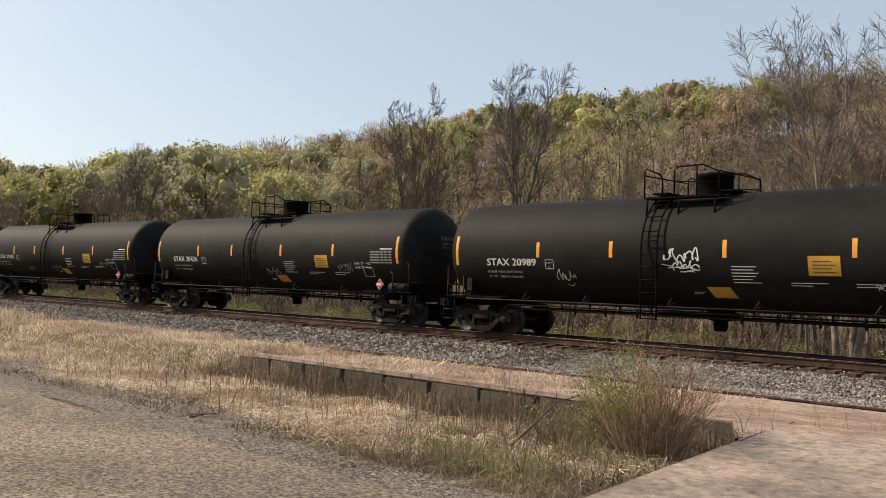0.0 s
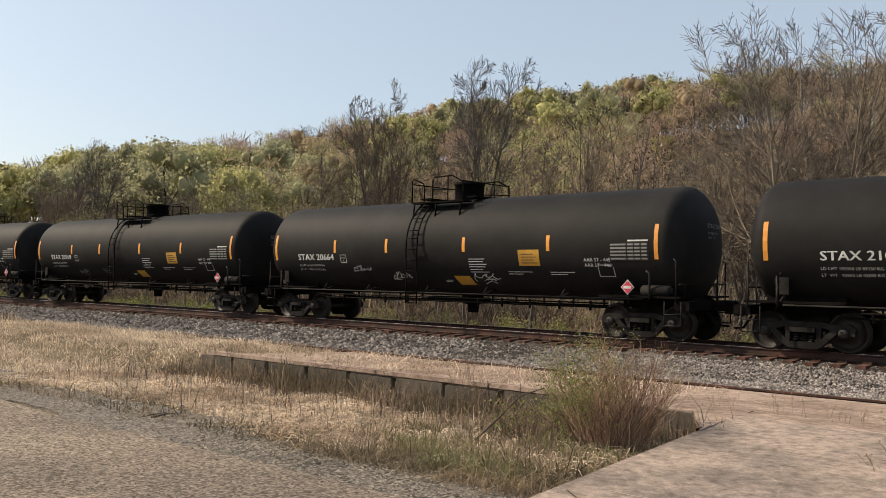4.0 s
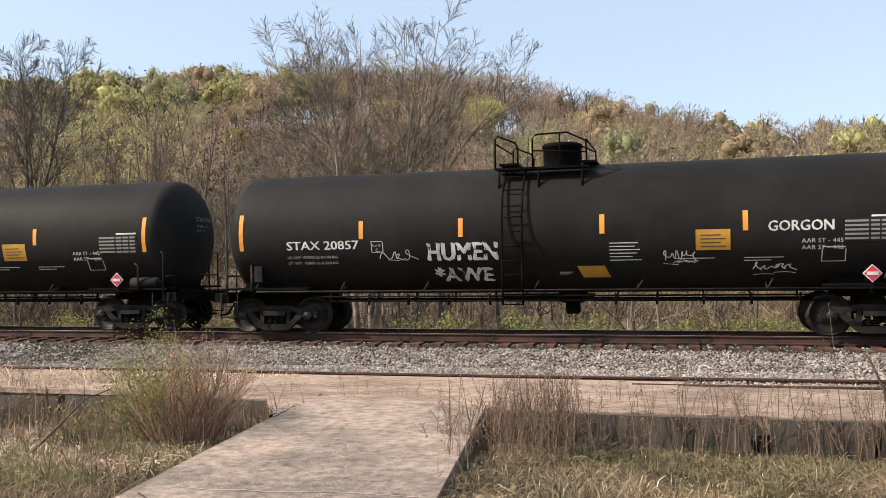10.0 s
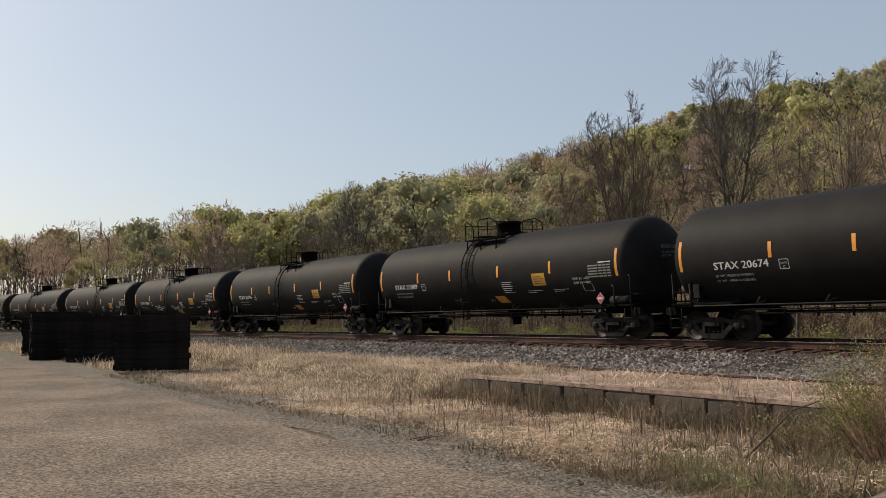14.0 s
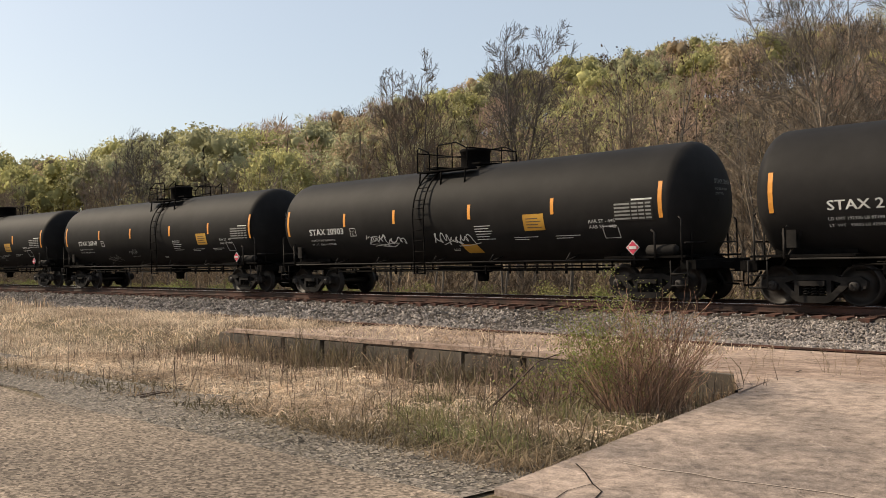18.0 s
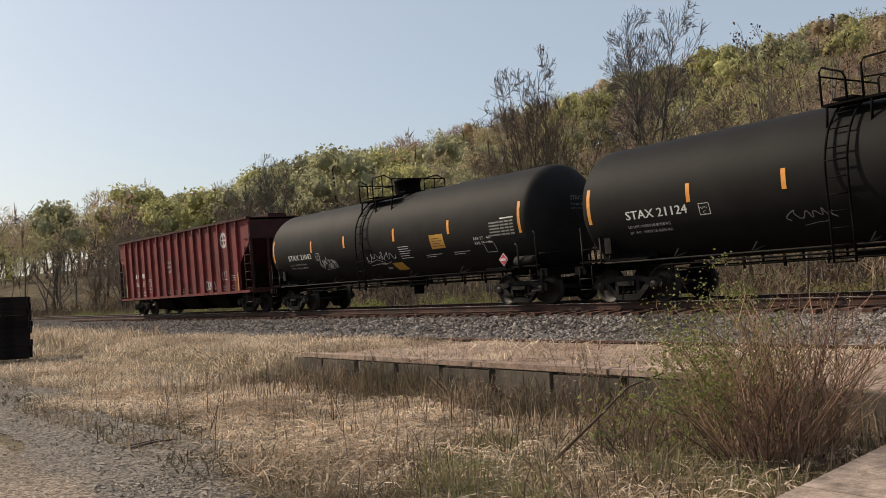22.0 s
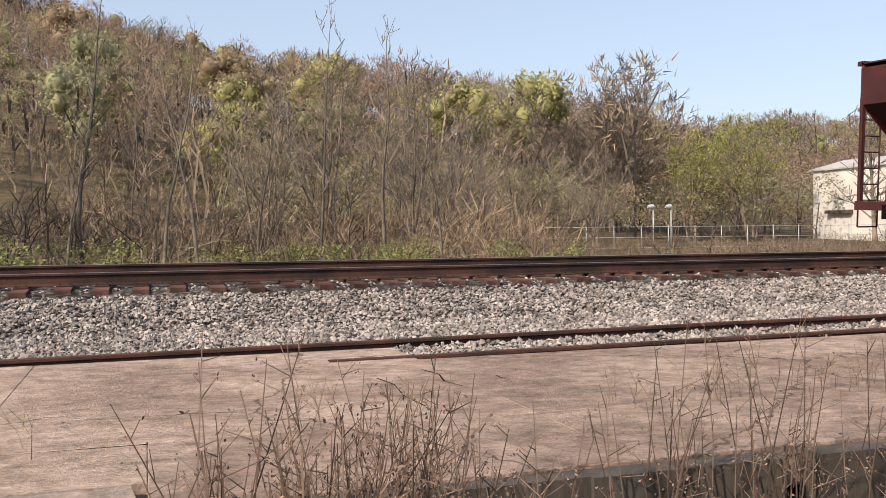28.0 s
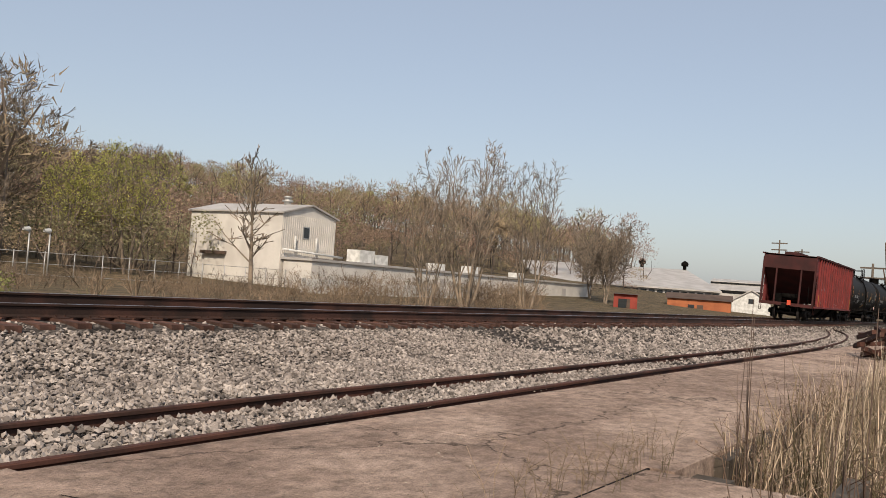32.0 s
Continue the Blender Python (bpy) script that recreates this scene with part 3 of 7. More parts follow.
def ballast():
    xs = np.concatenate([np.arange(-330, -60, 6.0), np.arange(-60, 60, 1.5), np.arange(60, 400, 8.0)])
    offs = np.array([-7.6, -6.8, -6.0, -5.2, -4.4, -3.6, -2.8, -2.2, -1.8, -1.3, -1.05, 0, 1.04, 1.3, 1.9, 2.6, 3.6, 4.6])
    v, q = [], []
    for x in xs:
        yc = line(x)[0]
        for o in offs:
            v.append((x, yc + o, ballast_z(x, yc + o)))
        v[-1] = (x, yc + 4.6, -0.4)
        v[-len(offs)] = (x, yc - 7.6, 0.0 if x < -52 else 0.1)
    k = len(offs)
    for i in range(len(xs) - 1):
        for j in range(k - 1):
            q.append((i * k + j, (i + 1) * k + j, (i + 1) * k + j + 1, i * k + j + 1))
    bed = thing("ballast_bed", "crushed stone bed under the rails, coloured dark as the shade between stones", "ballast", kind="structure", mesh=bulk("ballast_bed", v, q, BALBED, True))
    rng = np.random.RandomState(4)
    n = 165000
    x = np.where(rng.rand(n) < 0.6, rng.uniform(-14, 14, n), rng.normal(-6, 38, n))
    o = np.where(rng.rand(n) < 0.9, rng.uniform(-7.2, -1.0, n), rng.uniform(-1.0, 2.2, n))
    yc = TRACK_Y - 0.00087 * np.minimum(0, x + 15) ** 2
    y = yc + o
    keep = (y > np.where(x < -0.1, 15.95, 14.92)) & (np.abs(x) < 110) & ~((np.abs(o) < 1.45) & (rng.rand(n) < 0.66)) & ~((np.abs(o) < 1.42) & (np.abs((x + 64.265) % 0.53 - 0.265) < 0.15)) & ~((np.abs(y - 15.0) < 0.08) | (np.abs(y - 16.0) < 0.08))
    x, y = x[keep], y[keep]
    z = np.array([ballast_z(a, b) for a, b in zip(x, y)])
    size = rng.uniform(0.025, 0.042, len(x)) * np.where(np.abs(x) > 16, 1.6, 1.0)
    oct_v = np.array([(1, 0, 0), (-1, 0, 0), (0, 1, 0), (0, -1, 0), (0, 0, 1), (0, 0, -1)], float)
    oct_f = np.array([(0, 2, 4), (2, 1, 4), (1, 3, 4), (3, 0, 4), (2, 0, 5), (1, 2, 5), (3, 1, 5), (0, 3, 5)])
    rot, tip = rng.uniform(0, 6.28, len(x)), rng.uniform(0, 6.28, len(x))
    jit = oct_v[None] * rng.uniform(0.8, 1.1, (len(x), 6, 3)) * rng.uniform(0.7, 1.2, (len(x), 1, 3)) + rng.uniform(-0.28, 0.28, (len(x), 6, 3))
    c, s = np.cos(tip)[:, None], np.sin(tip)[:, None]
    jy, jz = jit[..., 1] * c - jit[..., 2] * s, jit[..., 1] * s + jit[..., 2] * c
    c, s = np.cos(rot)[:, None], np.sin(rot)[:, None]
    vx, vy = jit[..., 0] * c - jy * s, jit[..., 0] * s + jy * c
    vv = np.stack([vx * size[:, None] + x[:, None], vy * size[:, None] + y[:, None], jz * size[:, None] * 0.85 + z[:, None] + (rng.uniform(-0.025, 0.05, len(x)) - 0.045 * (np.abs(y - (TRACK_Y - 0.00087 * np.minimum(0, x + 15) ** 2)) < 1.5))[:, None]], -1)
    ff = oct_f[None] + 6 * np.arange(len(x))[:, None, None]
    thing("ballast_stones", "loose angular grey and pinkish ballast stones", "stones", kind="stuff", mesh=bulk("ballast_stones", vv.reshape(-1, 3), ff.reshape(-1, 3), BALLAST))


RAIL_PROFILE = [(-0.07, 0), (0.07, 0), (0.07, 0.012), (0.012, 0.035), (0.009, 0.135), (0.036, 0.15), (0.036, 0.176), (0.028, 0.182), (-0.028, 0.182), (-0.036, 0.176), (-0.036, 0.15), (-0.009, 0.135), (-0.012, 0.035), (-0.07, 0.012)]


def rail(name, pts, label, shiny=True, group="rails"):
    """A rail swept along points; its head is a part of its own."""
    k = len(RAIL_PROFILE)
    m, h = Mesh(), Mesh()
    vs, hv = [], []
    for i, p in enumerate(pts):
        a, b = Vector(pts[max(i - 1, 0)]), Vector(pts[min(i + 1, len(pts) - 1)])
        d = (b - a).normalized()
        s = Vector((-d.y, d.x, 0))
        vs += [Vector(p) + s * u + Vector((0, 0, w - 0.182)) for u, w in RAIL_PROFILE]
        hv += [Vector(p) + s * u + Vector((0, 0, w)) for u, w in ((-0.031, -0.012), (-0.027, 0.002), (0.027, 0.002), (0.031, -0.012))]
    for i in range(len(pts) - 1):
        m.f += [(i * k + j, (i + 1) * k + j, (i + 1) * k + (j + 1) % k, i * k + (j + 1) % k) for j in range(k)]
        h.f += [(i * 4 + j, (i + 1) * 4 + j, (i + 1) * 4 + j + 1, i * 4 + j + 1) for j in range(3)]
    m.v, h.v = vs, hv
    m.smooth, h.smooth = [False] * len(m.f), [False] * len(h.f)
    r = thing(name, label, "rail", group, mesh=m, mat=MAINRAIL if shiny else RUST)
    part("rail_head", h, SHINY if shiny else RUST, r, "polished running surface" if shiny else "rusty rail head")
    return r


def main_rails():
    xs = [-330 + 6 * i for i in range(47)] + [-48 + 3 * i for i in range(36)] + [60 + 10 * i for i in range(36)]
    for side in (-1, 1):
        pts = []
        for x in xs:
            p = on_track(x) @ Vector((0, side * 0.7525, 0))
            pts.append(tuple(p))
        rail("rail", pts, "rusty main track rail with a polished head")


def ties():
    rng = random.Random(8)
    m = Mesh().box((0, 0, -0.285), (0.225, 2.76, 0.18))
    me = m.data("tie")
    me.materials.append(OLDTIE)
    plate = Mesh().box((0, 0, -0.186), (0.2, 0.36, 0.022))
    for a in (-0.07, 0.07):
        for b in (-0.1, 0.1):
            plate.box((a, b, -0.165), (0.022, 0.022, 0.04))
    pm = plate.data("tie_plate")
    pm.materials.append(RUST)
    x = -64.0
    first = None
    while x < 78:
        t = new("tie", me)
        t.matrix_basis = on_track(x + rng.uniform(-0.02, 0.02)) @ pose(0, rng.uniform(-0.16, 0.06), rng.uniform(-0.01, 0.012), 0, 0, rng.uniform(-1, 1))
        tagged(t, "dark creosoted wooden railway tie in the ballast", "railway tie", "ties under the main track")
        if -20 < x < 30:
            for s in (-1, 1):
                part("tie_plate", pm, RUST, t, "rusty steel tie plate with spikes", pose(0, s * 0.7525, 0))
        x += 0.53


ballast()
main_rails()
rail("siding_rail", [(-0.9 + 2.0 * i, 15.0 + max(0, i - 11.9) ** 2 * 0.012, PLAT_Z + min(0.06, 0.015 + 0.008 * i)) for i in range(40)], "old rusty siding rail beside the concrete", False)
rail("siding_rail", [(-26 + 2.0 * i, 16.0 + max(0, i - 25) ** 2 * 0.012, PLAT_Z + 0.035 + 0.035 * min(1, max(0, (i - 11) / 4))) for i in range(52)], "old rusty siding rail at the foot of the ballast", False)


def pebbles():
    """Loose stones on the shoulder, the road's edge and the concrete."""
    rng = np.random.RandomState(17)
    x = np.concatenate([rng.uniform(-26, -4.8, 11000), rng.uniform(-9.0, -4.6, 5600), rng.uniform(-9, 12, 700)])
    y = np.concatenate([rng.normal(6.5, 0.7, 11000), rng.normal(6.1, 0.45, 5600), rng.uniform(11.6, 15.6, 700)])
    z = np.concatenate([np.zeros(16600) + 0.006, np.zeros(700) + PLAT_Z])
    s = rng.uniform(0.006, 0.022, len(x)) * np.where(rng.rand(len(x)) < 0.05, 2.2, 1.0)
    s[-700:] *= 0.7
    tv = np.array([(1, 0, 0), (-0.5, 0.87, 0), (-0.5, -0.87, 0), (0.1, 0, 0.5)])
    tf = np.array([(0, 1, 3), (1, 2, 3), (2, 0, 3)])
    j = tv[None] * rng.uniform(0.6, 1.3, (len(x), 4, 3)) + rng.uniform(-0.2, 0.2, (len(x), 4, 3)) * [1, 1, 0]
    v = j * s[:, None, None] + np.stack([x, y, z], -1)[:, None]
    f = tf[None] + 4 * np.arange(len(x))[:, None, None]
    thing("pebbles", "loose grey stones on the shoulder and platform", "stones", kind="stuff", mesh=bulk("pebbles", v.reshape(-1, 3), f.reshape(-1, 3), PEBBLE))


pebbles()


# ---- rolling stock ----
TANK_R, TANK_Z, TANK_L = 1.52, 2.48, 8.3


def lettering(text, size, wide=1.0):
    """Vertices in a plane and faces of a line of letters, from the built-in font."""
    cu = bpy.data.curves.new("letters", "FONT")
    cu.body, cu.size, cu.resolution_u = text, size, 2
    ob = bpy.data.objects.new("letters", cu)
    scene.collection.objects.link(ob)
    bpy.context.view_layer.update()
    me = bpy.data.meshes.new_from_object(ob.evaluated_get(bpy.context.evaluated_depsgraph_get()))
    vs = [(v.co.x * wide, v.co.y) for v in me.vertices]
    fs = [tuple(p.vertices) for p in me.polygons]
    bpy.data.objects.remove(ob)
    bpy.data.curves.remove(cu)
    bpy.data.meshes.remove(me)
    return vs, fs


def wrap(m, vs, fs, x, z, lift=0.006, side=-1):
    """Lays a flat drawing on the tank's side, its lower left corner at x, z."""
    out = []
    for u, v in vs:
        a = math.asin(max(-1, min(1, (z - TANK_Z) / TANK_R))) + v / TANK_R
        r = TANK_R + lift
        out.append((x + u, side * r * math.cos(a), TANK_Z + r * math.sin(a)))
    return m.add(out, fs)


def patch(m, x, z, w, h, lift=0.006, n=4, skew=0.0):
    """A rectangle laid on the tank's side."""
    vs, fs = [], []
    for i in range(n + 1):
        vs += [(skew * i / n, h * i / n), (w + skew * i / n, h * i / n)]
    for i in range(n):
        fs.append((2 * i, 2 * i + 1, 2 * i + 3, 2 * i + 2))
    return wrap(m, vs, fs, x, z, lift)


def ribbon(m, pts, w, x, z, lift=0.006):
    """A brush stroke of width w through points of a flat drawing."""
    vs, fs = [], []
    for i, p in enumerate(pts):
        a, b = pts[max(i - 1, 0)], pts[min(i + 1, len(pts) - 1)]
        d = math.hypot(b[0] - a[0], b[1] - a[1]) or 1
        nx, ny = -(b[1] - a[1]) / d * w / 2, (b[0] - a[0]) / d * w / 2
        vs += [(p[0] + nx, p[1] + ny), (p[0] - nx, p[1] - ny)]
    fs = [(2 * i, 2 * i + 1, 2 * i + 3, 2 * i + 2) for i in range(len(pts) - 1)]
    return wrap(m, vs, fs, x, z, lift)


def scrawl(m, rng, x, z, w, h, strokes, thick=0.03):
    """An unreadable painted tag: a running hand of loops, with a slash or two."""
    pts = []
    for k in range(strokes * 2 + 1):
        u = w * k / (strokes * 2)
        up = k % 2
        pts.append((u + rng.uniform(-0.4, 0.4) * w / strokes, h * (rng.uniform(0.55, 1.0) if up else rng.uniform(0.0, 0.4))))
        if rng.random() < 0.4:
            pts.append((pts[-1][0] - rng.uniform(0.3, 0.8) * w / strokes, pts[-1][1] - (0.25 if up else -0.25) * h))
    for _ in range(2):
        q = [pts[0]]
        for a, b in zip(pts, pts[1:]):
            q += [(a[0] * 0.75 + b[0] * 0.25, a[1] * 0.75 + b[1] * 0.25), (a[0] * 0.25 + b[0] * 0.75, a[1] * 0.25 + b[1] * 0.75)]
        pts = q + [pts[-1]]
    ribbon(m, pts, thick, x, z)
    for _ in range(rng.randint(1, 3)):
        a, b = rng.uniform(-0.1, 0.6) * w, rng.uniform(-0.2, 0.2) * h
        ribbon(m, [(a, b), (a + w * 0.3, b + rng.uniform(-0.1, 0.3) * h), (a + w * rng.uniform(0.4, 0.6), b + rng.uniform(-0.1, 0.2) * h)], thick * 0.7, x, z, 0.007)


def truck(parent, x, half=0.889):
    """A two-axle truck with side frames, springs and wheelsets."""
    fr = Mesh()
    for s in (-1, 1):
        y0, y1 = s * 0.93, s * 1.10
        fr.prism([(-1.12, 0.40), (-1.14, 0.56), (-1.0, 0.66), (-0.62, 0.64), (-0.42, 0.70), (0.42, 0.70), (0.62, 0.64), (1.0, 0.66), (1.14, 0.56), (1.12, 0.40), (1.02, 0.40), (1.0, 0.52), (0.76, 0.52), (0.74, 0.44), (0.60, 0.52), (0.40, 0.58), (-0.40, 0.58), (-0.60, 0.52), (-0.74, 0.44), (-0.76, 0.52), (-1.0, 0.52), (-1.02, 0.40)], y0, y1)
        fr.prism([(-0.76, 0.46), (-0.64, 0.54), (-0.30, 0.22), (-0.40, 0.13)], y0, y1)
        fr.prism([(0.76, 0.46), (0.40, 0.13), (0.30, 0.22), (0.64, 0.54)], y0, y1)
        fr.prism([(-0.40, 0.13), (-0.36, 0.24), (0.36, 0.24), (0.40, 0.13), (0.3, 0.09), (-0.3, 0.09)], y0, y1)
        fr.prism([(-0.40, 0.20), (-0.40, 0.62), (-0.30, 0.62), (-0.30, 0.20)], y0, y1)
        fr.prism([(0.30, 0.20), (0.30, 0.62), (0.40, 0.62), (0.40, 0.20)], y0, y1)
        fr.prism([(-0.28, 0.46), (-0.28, 0.57), (0.28, 0.57), (0.28, 0.46)], s * 0.9, s * 1.16)
        for a in (-half, half):
            fr.prism([(a - 0.15, 0.36), (a - 0.15, 0.58), (a + 0.15, 0.58), (a + 0.15, 0.36)], s * 0.90, s * 1.06)
    fr.box((0, 0, 0.55), (0.4, 1.9, 0.22))
    fr.box((0, 0, 0.74), (0.6, 0.6, 0.2))
    for a in (-0.45, 0.45):
        fr.box((a, 0, 0.38), (0.12, 1.5, 0.16))
    t = part("truck", fr, CAST, parent, "dusty cast steel truck frame", pose(x, 0, 0))
    turns, seg = 4, 28
    for s in (-1, 1):
        for a in (-0.18, 0.0, 0.18):
            sp = Mesh().tube([(a + 0.065 * math.cos(turns * 6.283 * i / seg), s * 1.0 + 0.065 * math.sin(turns * 6.283 * i / seg), 0.24 + 0.22 * i / seg) for i in range(seg + 1)], 0.016, 4, False)
            part("spring", sp, CAST, t)
    for a in (-half, half):
        w = Mesh()
        for s in (-1, 1):
            w.lathe([(s * 0.660, 0.30), (s * 0.662, 0.485), (s * 0.690, 0.485), (s * 0.697, 0.459), (s * 0.795, 0.452), (s * 0.797, 0.40), (s * 0.745, 0.385), (s * 0.725, 0.20), (s * 0.80, 0.14), (s * 0.83, 0.09), (s * 1.02, 0.085)], "y", 28)
            w.lathe([(s * 1.04, 0.115), (s * 1.13, 0.115), (s * 1.145, 0.09), (s * 1.15, 0.0)], "y", 12)
            for k in range(3):
                g = 2.094 * k
                w.box((0.06 * math.cos(g), s * 1.155, 0.06 * math.sin(g)), (0.035, 0.03, 0.035))
        w.lathe([(-0.66, 0.085), (0.66, 0.085)], "y", 10)
        part("wheelset", w, WHEEL, t, "worn steel wheels on their axle", pose(a, 0, 0.457))
    return t


def coupler(m, x, s):
    m.box((x + s * 0.25, 0, 0.87), (0.5, 0.16, 0.18))
    m.box((x + s * 0.55, 0.03, 0.87), (0.26, 0.26, 0.3))
    m.tube([(x + s * 0.1, -0.35, 0.75), (x + s * 0.3, -0.38, 0.45), (x + s * 0.6, -0.2, 0.42)], 0.03, 6)


def tank_car(LX=-0.77, DX=0.2, F=1, low=True):
    """The black tank car; x is ahead, z 0 is the rail head; ladder at LX, manway at DX, walkway facing F."""
    car = new("tank_car")
    D = 0.0 if low else 0.35
    n = 10
    prof = [(-TANK_L, 0.02)] + [(-TANK_L + 0.62 * (1 - math.cos(1.5708 * i / n)), TANK_R * math.sin(1.5708 * i / n)) for i in range(1, n + 1)]
    body = [(-7.2 + 0.8 * i, TANK_R) for i in range(19)]
    prof = prof + body + [(-a, r) for a, r in prof[::-1]]
    part("tank", Mesh().lathe(prof, "x", 56, (0, 0, TANK_Z)), BLACK, car, "black painted cylindrical tank with domed ends")
    # manway housing and platform on top
    top = TANK_Z + TANK_R
    part("manway_housing", Mesh().lathe([(top - 0.1, 0.46), (top + 0.42, 0.46), (top + 0.44, 0.49), (top + 0.50, 0.49), (top + 0.54, 0.44), (top + 0.56, 0.0)], "z", 24, (DX, 0, 0)), DARK, car, "black cylindrical manway housing")
    deck = top - 0.15
    pl = Mesh()
    for y in (-0.95, 0.95):
        pl.box((DX - F * 0.34, y, deck + 0.02), (2.15, 0.42, 0.05))
    pl.box((DX - F * 1.2, 0, top + 0.02), (0.43, 1.5, 0.05))
    pl.box((DX + F * 0.7, 0, top + 0.02), (0.35, 1.5, 0.05))
    for x in [DX + F * k for k in (-1.33, -0.4, 0.6)]:
        for y in (-1, 1):
            pl.tube([(x, y * 1.12, deck), (x, y * 1.18, top - 0.62)], 0.03, 5)
    part("platform", pl, DARK, car, "steel grating walkway round the manway")
    for y in (-1.14, 1.14):
        h = Mesh()
        X = lambda k: DX + F * (k - 0.65) * 0.86
        part("handrail", Mesh().tube([(X(-1.0), y, deck), (X(-1.0), y, deck + 0.72), (X(-0.93), y, deck + 0.79), (X(-0.45), y, deck + 0.62), (X(-0.38), y, deck + 0.5), (X(-0.38), y, deck)], 0.024, 6), DARK, car)
        h.tube([(X(0.02), y, deck), (X(0.02), y, deck + 0.70), (X(0.10), y, deck + 0.79), (X(0.95), y, deck + 0.81), (X(1.45), y, deck + 0.60), (X(1.47), y, deck)], 0.024, 6)
        h.tube([(X(0.02), y, deck + 0.42), (X(1.47), y, deck + 0.34)], 0.018, 5)
        h.tube([(X(0.75), y, deck), (X(0.75), y, deck + 0.80)], 0.02, 5)
        part("handrail", h, DARK, car)
    for x in (DX - F * 1.42, DX + F * 0.7):
        part("crossrail", Mesh().tube([(x, -1.14, deck + 0.62), (x, 1.14, deck + 0.62)], 0.02, 5), DARK, car)
    for s in (-1, 1):
        lad = Mesh()
        arc = [(s * (TANK_R + 0.10) * math.cos(a), TANK_Z + (TANK_R + 0.10) * math.sin(a)) for a in [0.05 + 1.05 * i / 8 for i in range(9)]]
        for x in (LX - 0.23, LX + 0.23):
            lad.tube([(x, s * 1.60, 0.72), (x, s * 1.60, 1.4), (x, s * 1.63, 2.3)] + [(x, y, z) for y, z in arc], 0.026, 5)
        for i in range(7):
            z = 0.74 + 0.36 * i * 0.92
            y = s * 1.60 if z < 1.5 else s * 1.62
            lad.tube([(LX - 0.23, y, z), (LX + 0.23, y, z)], 0.016, 5)
        for i in range(2, 9, 2):
            lad.tube([(LX - 0.23, *arc[i]), (LX + 0.23, *arc[i])], 0.016, 5)
        part("ladder", lad, DARK, car, "steel ladder up the tank side")
        sill = Mesh().tube([(-7.2, s * 1.50, 1.06), (7.2, s * 1.50, 1.06)], 0.022, 5)
        part("side_rail", sill, CAST, car, "thin grey safety rail along the tank")
        for x in (-5.0, -2.9, -0.3, 2.0, 4.7):
            br = Mesh().tube([(x, s * 1.50, 1.06), (x + 0.12, s * 1.46, 1.27)], 0.022, 4)
            br.tube([(x, s * 1.50, 1.06), (x, s * 0.9, 1.2)], 0.02, 4)
            part("rail_bracket", br, CAST, car)
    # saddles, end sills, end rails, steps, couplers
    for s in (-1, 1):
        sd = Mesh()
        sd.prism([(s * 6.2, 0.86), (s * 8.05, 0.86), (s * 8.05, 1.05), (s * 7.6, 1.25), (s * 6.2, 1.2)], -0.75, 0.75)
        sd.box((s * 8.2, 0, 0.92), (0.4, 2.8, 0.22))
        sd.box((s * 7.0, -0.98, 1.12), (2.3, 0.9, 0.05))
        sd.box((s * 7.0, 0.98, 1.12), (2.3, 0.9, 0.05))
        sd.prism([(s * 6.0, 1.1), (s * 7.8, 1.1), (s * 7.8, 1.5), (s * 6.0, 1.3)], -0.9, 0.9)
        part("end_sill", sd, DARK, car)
        for y in (-1.42, -0.92, 0.92, 1.42):
            part("grab_post", Mesh().tube([(s * 8.05, y, 1.0), (s * 8.05, y, 2.02), (s * 7.98, y, 2.08)], 0.022, 5), CAST, car)
        for y in (-1, 1):
            part("side_post", Mesh().tube([(s * 7.35, y * 1.46, 1.06), (s * 7.35, y * 1.46, 1.72), (s * 7.25, y * 1.46, 1.78)], 0.03, 5), CAST, car)
        part("end_rail", Mesh().tube([(s * 8.1, -1.35, 1.45), (s * 8.1, 1.35, 1.45)], 0.022, 5), CAST, car)
        for y in (-1.43, 1.43):
            stp = Mesh()
            for x in (7.75, 8.2):
                stp.tube([(s * x, y, 1.02), (s * x, y, 0.42)], 0.018, 5)
            for z in (0.42, 0.70):
                stp.tube([(s * 7.75, y, z), (s * 8.2, y, z)], 0.018, 5)
            part("step", stp, CAST, car)
        cp = Mesh()
        coupler(cp, s * 8.3, s)
        part("coupler", cp, DARK, car)
        truck(car, s * 6.9)
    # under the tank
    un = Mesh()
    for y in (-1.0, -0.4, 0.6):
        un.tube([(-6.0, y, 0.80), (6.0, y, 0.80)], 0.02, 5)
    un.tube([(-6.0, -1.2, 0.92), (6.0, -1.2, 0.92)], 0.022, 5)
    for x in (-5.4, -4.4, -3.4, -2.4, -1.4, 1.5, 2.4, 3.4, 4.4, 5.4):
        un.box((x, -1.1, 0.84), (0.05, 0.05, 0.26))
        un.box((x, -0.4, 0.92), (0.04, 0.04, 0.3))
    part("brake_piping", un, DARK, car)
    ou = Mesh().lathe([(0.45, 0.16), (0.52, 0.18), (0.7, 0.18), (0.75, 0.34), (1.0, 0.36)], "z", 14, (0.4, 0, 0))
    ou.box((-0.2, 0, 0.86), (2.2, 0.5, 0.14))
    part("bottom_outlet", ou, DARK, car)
    part("air_reservoir", Mesh().lathe([(7.0, 0.0), (7.05, 0.12), (7.1, 0.15), (7.8, 0.15), (7.85, 0.12), (7.9, 0.0)], "x", 14, (0, -1.28, 1.27)), CAST, car, "grey cylindrical air reservoir")
    wh = Mesh().lathe([(-1.30, 0.2), (-1.27, 0.23), (-1.24, 0.2)], "y", 16, (-7.25, 0, 1.62))
    wh.box((-7.25, -1.2, 1.5), (0.22, 0.2, 0.4))
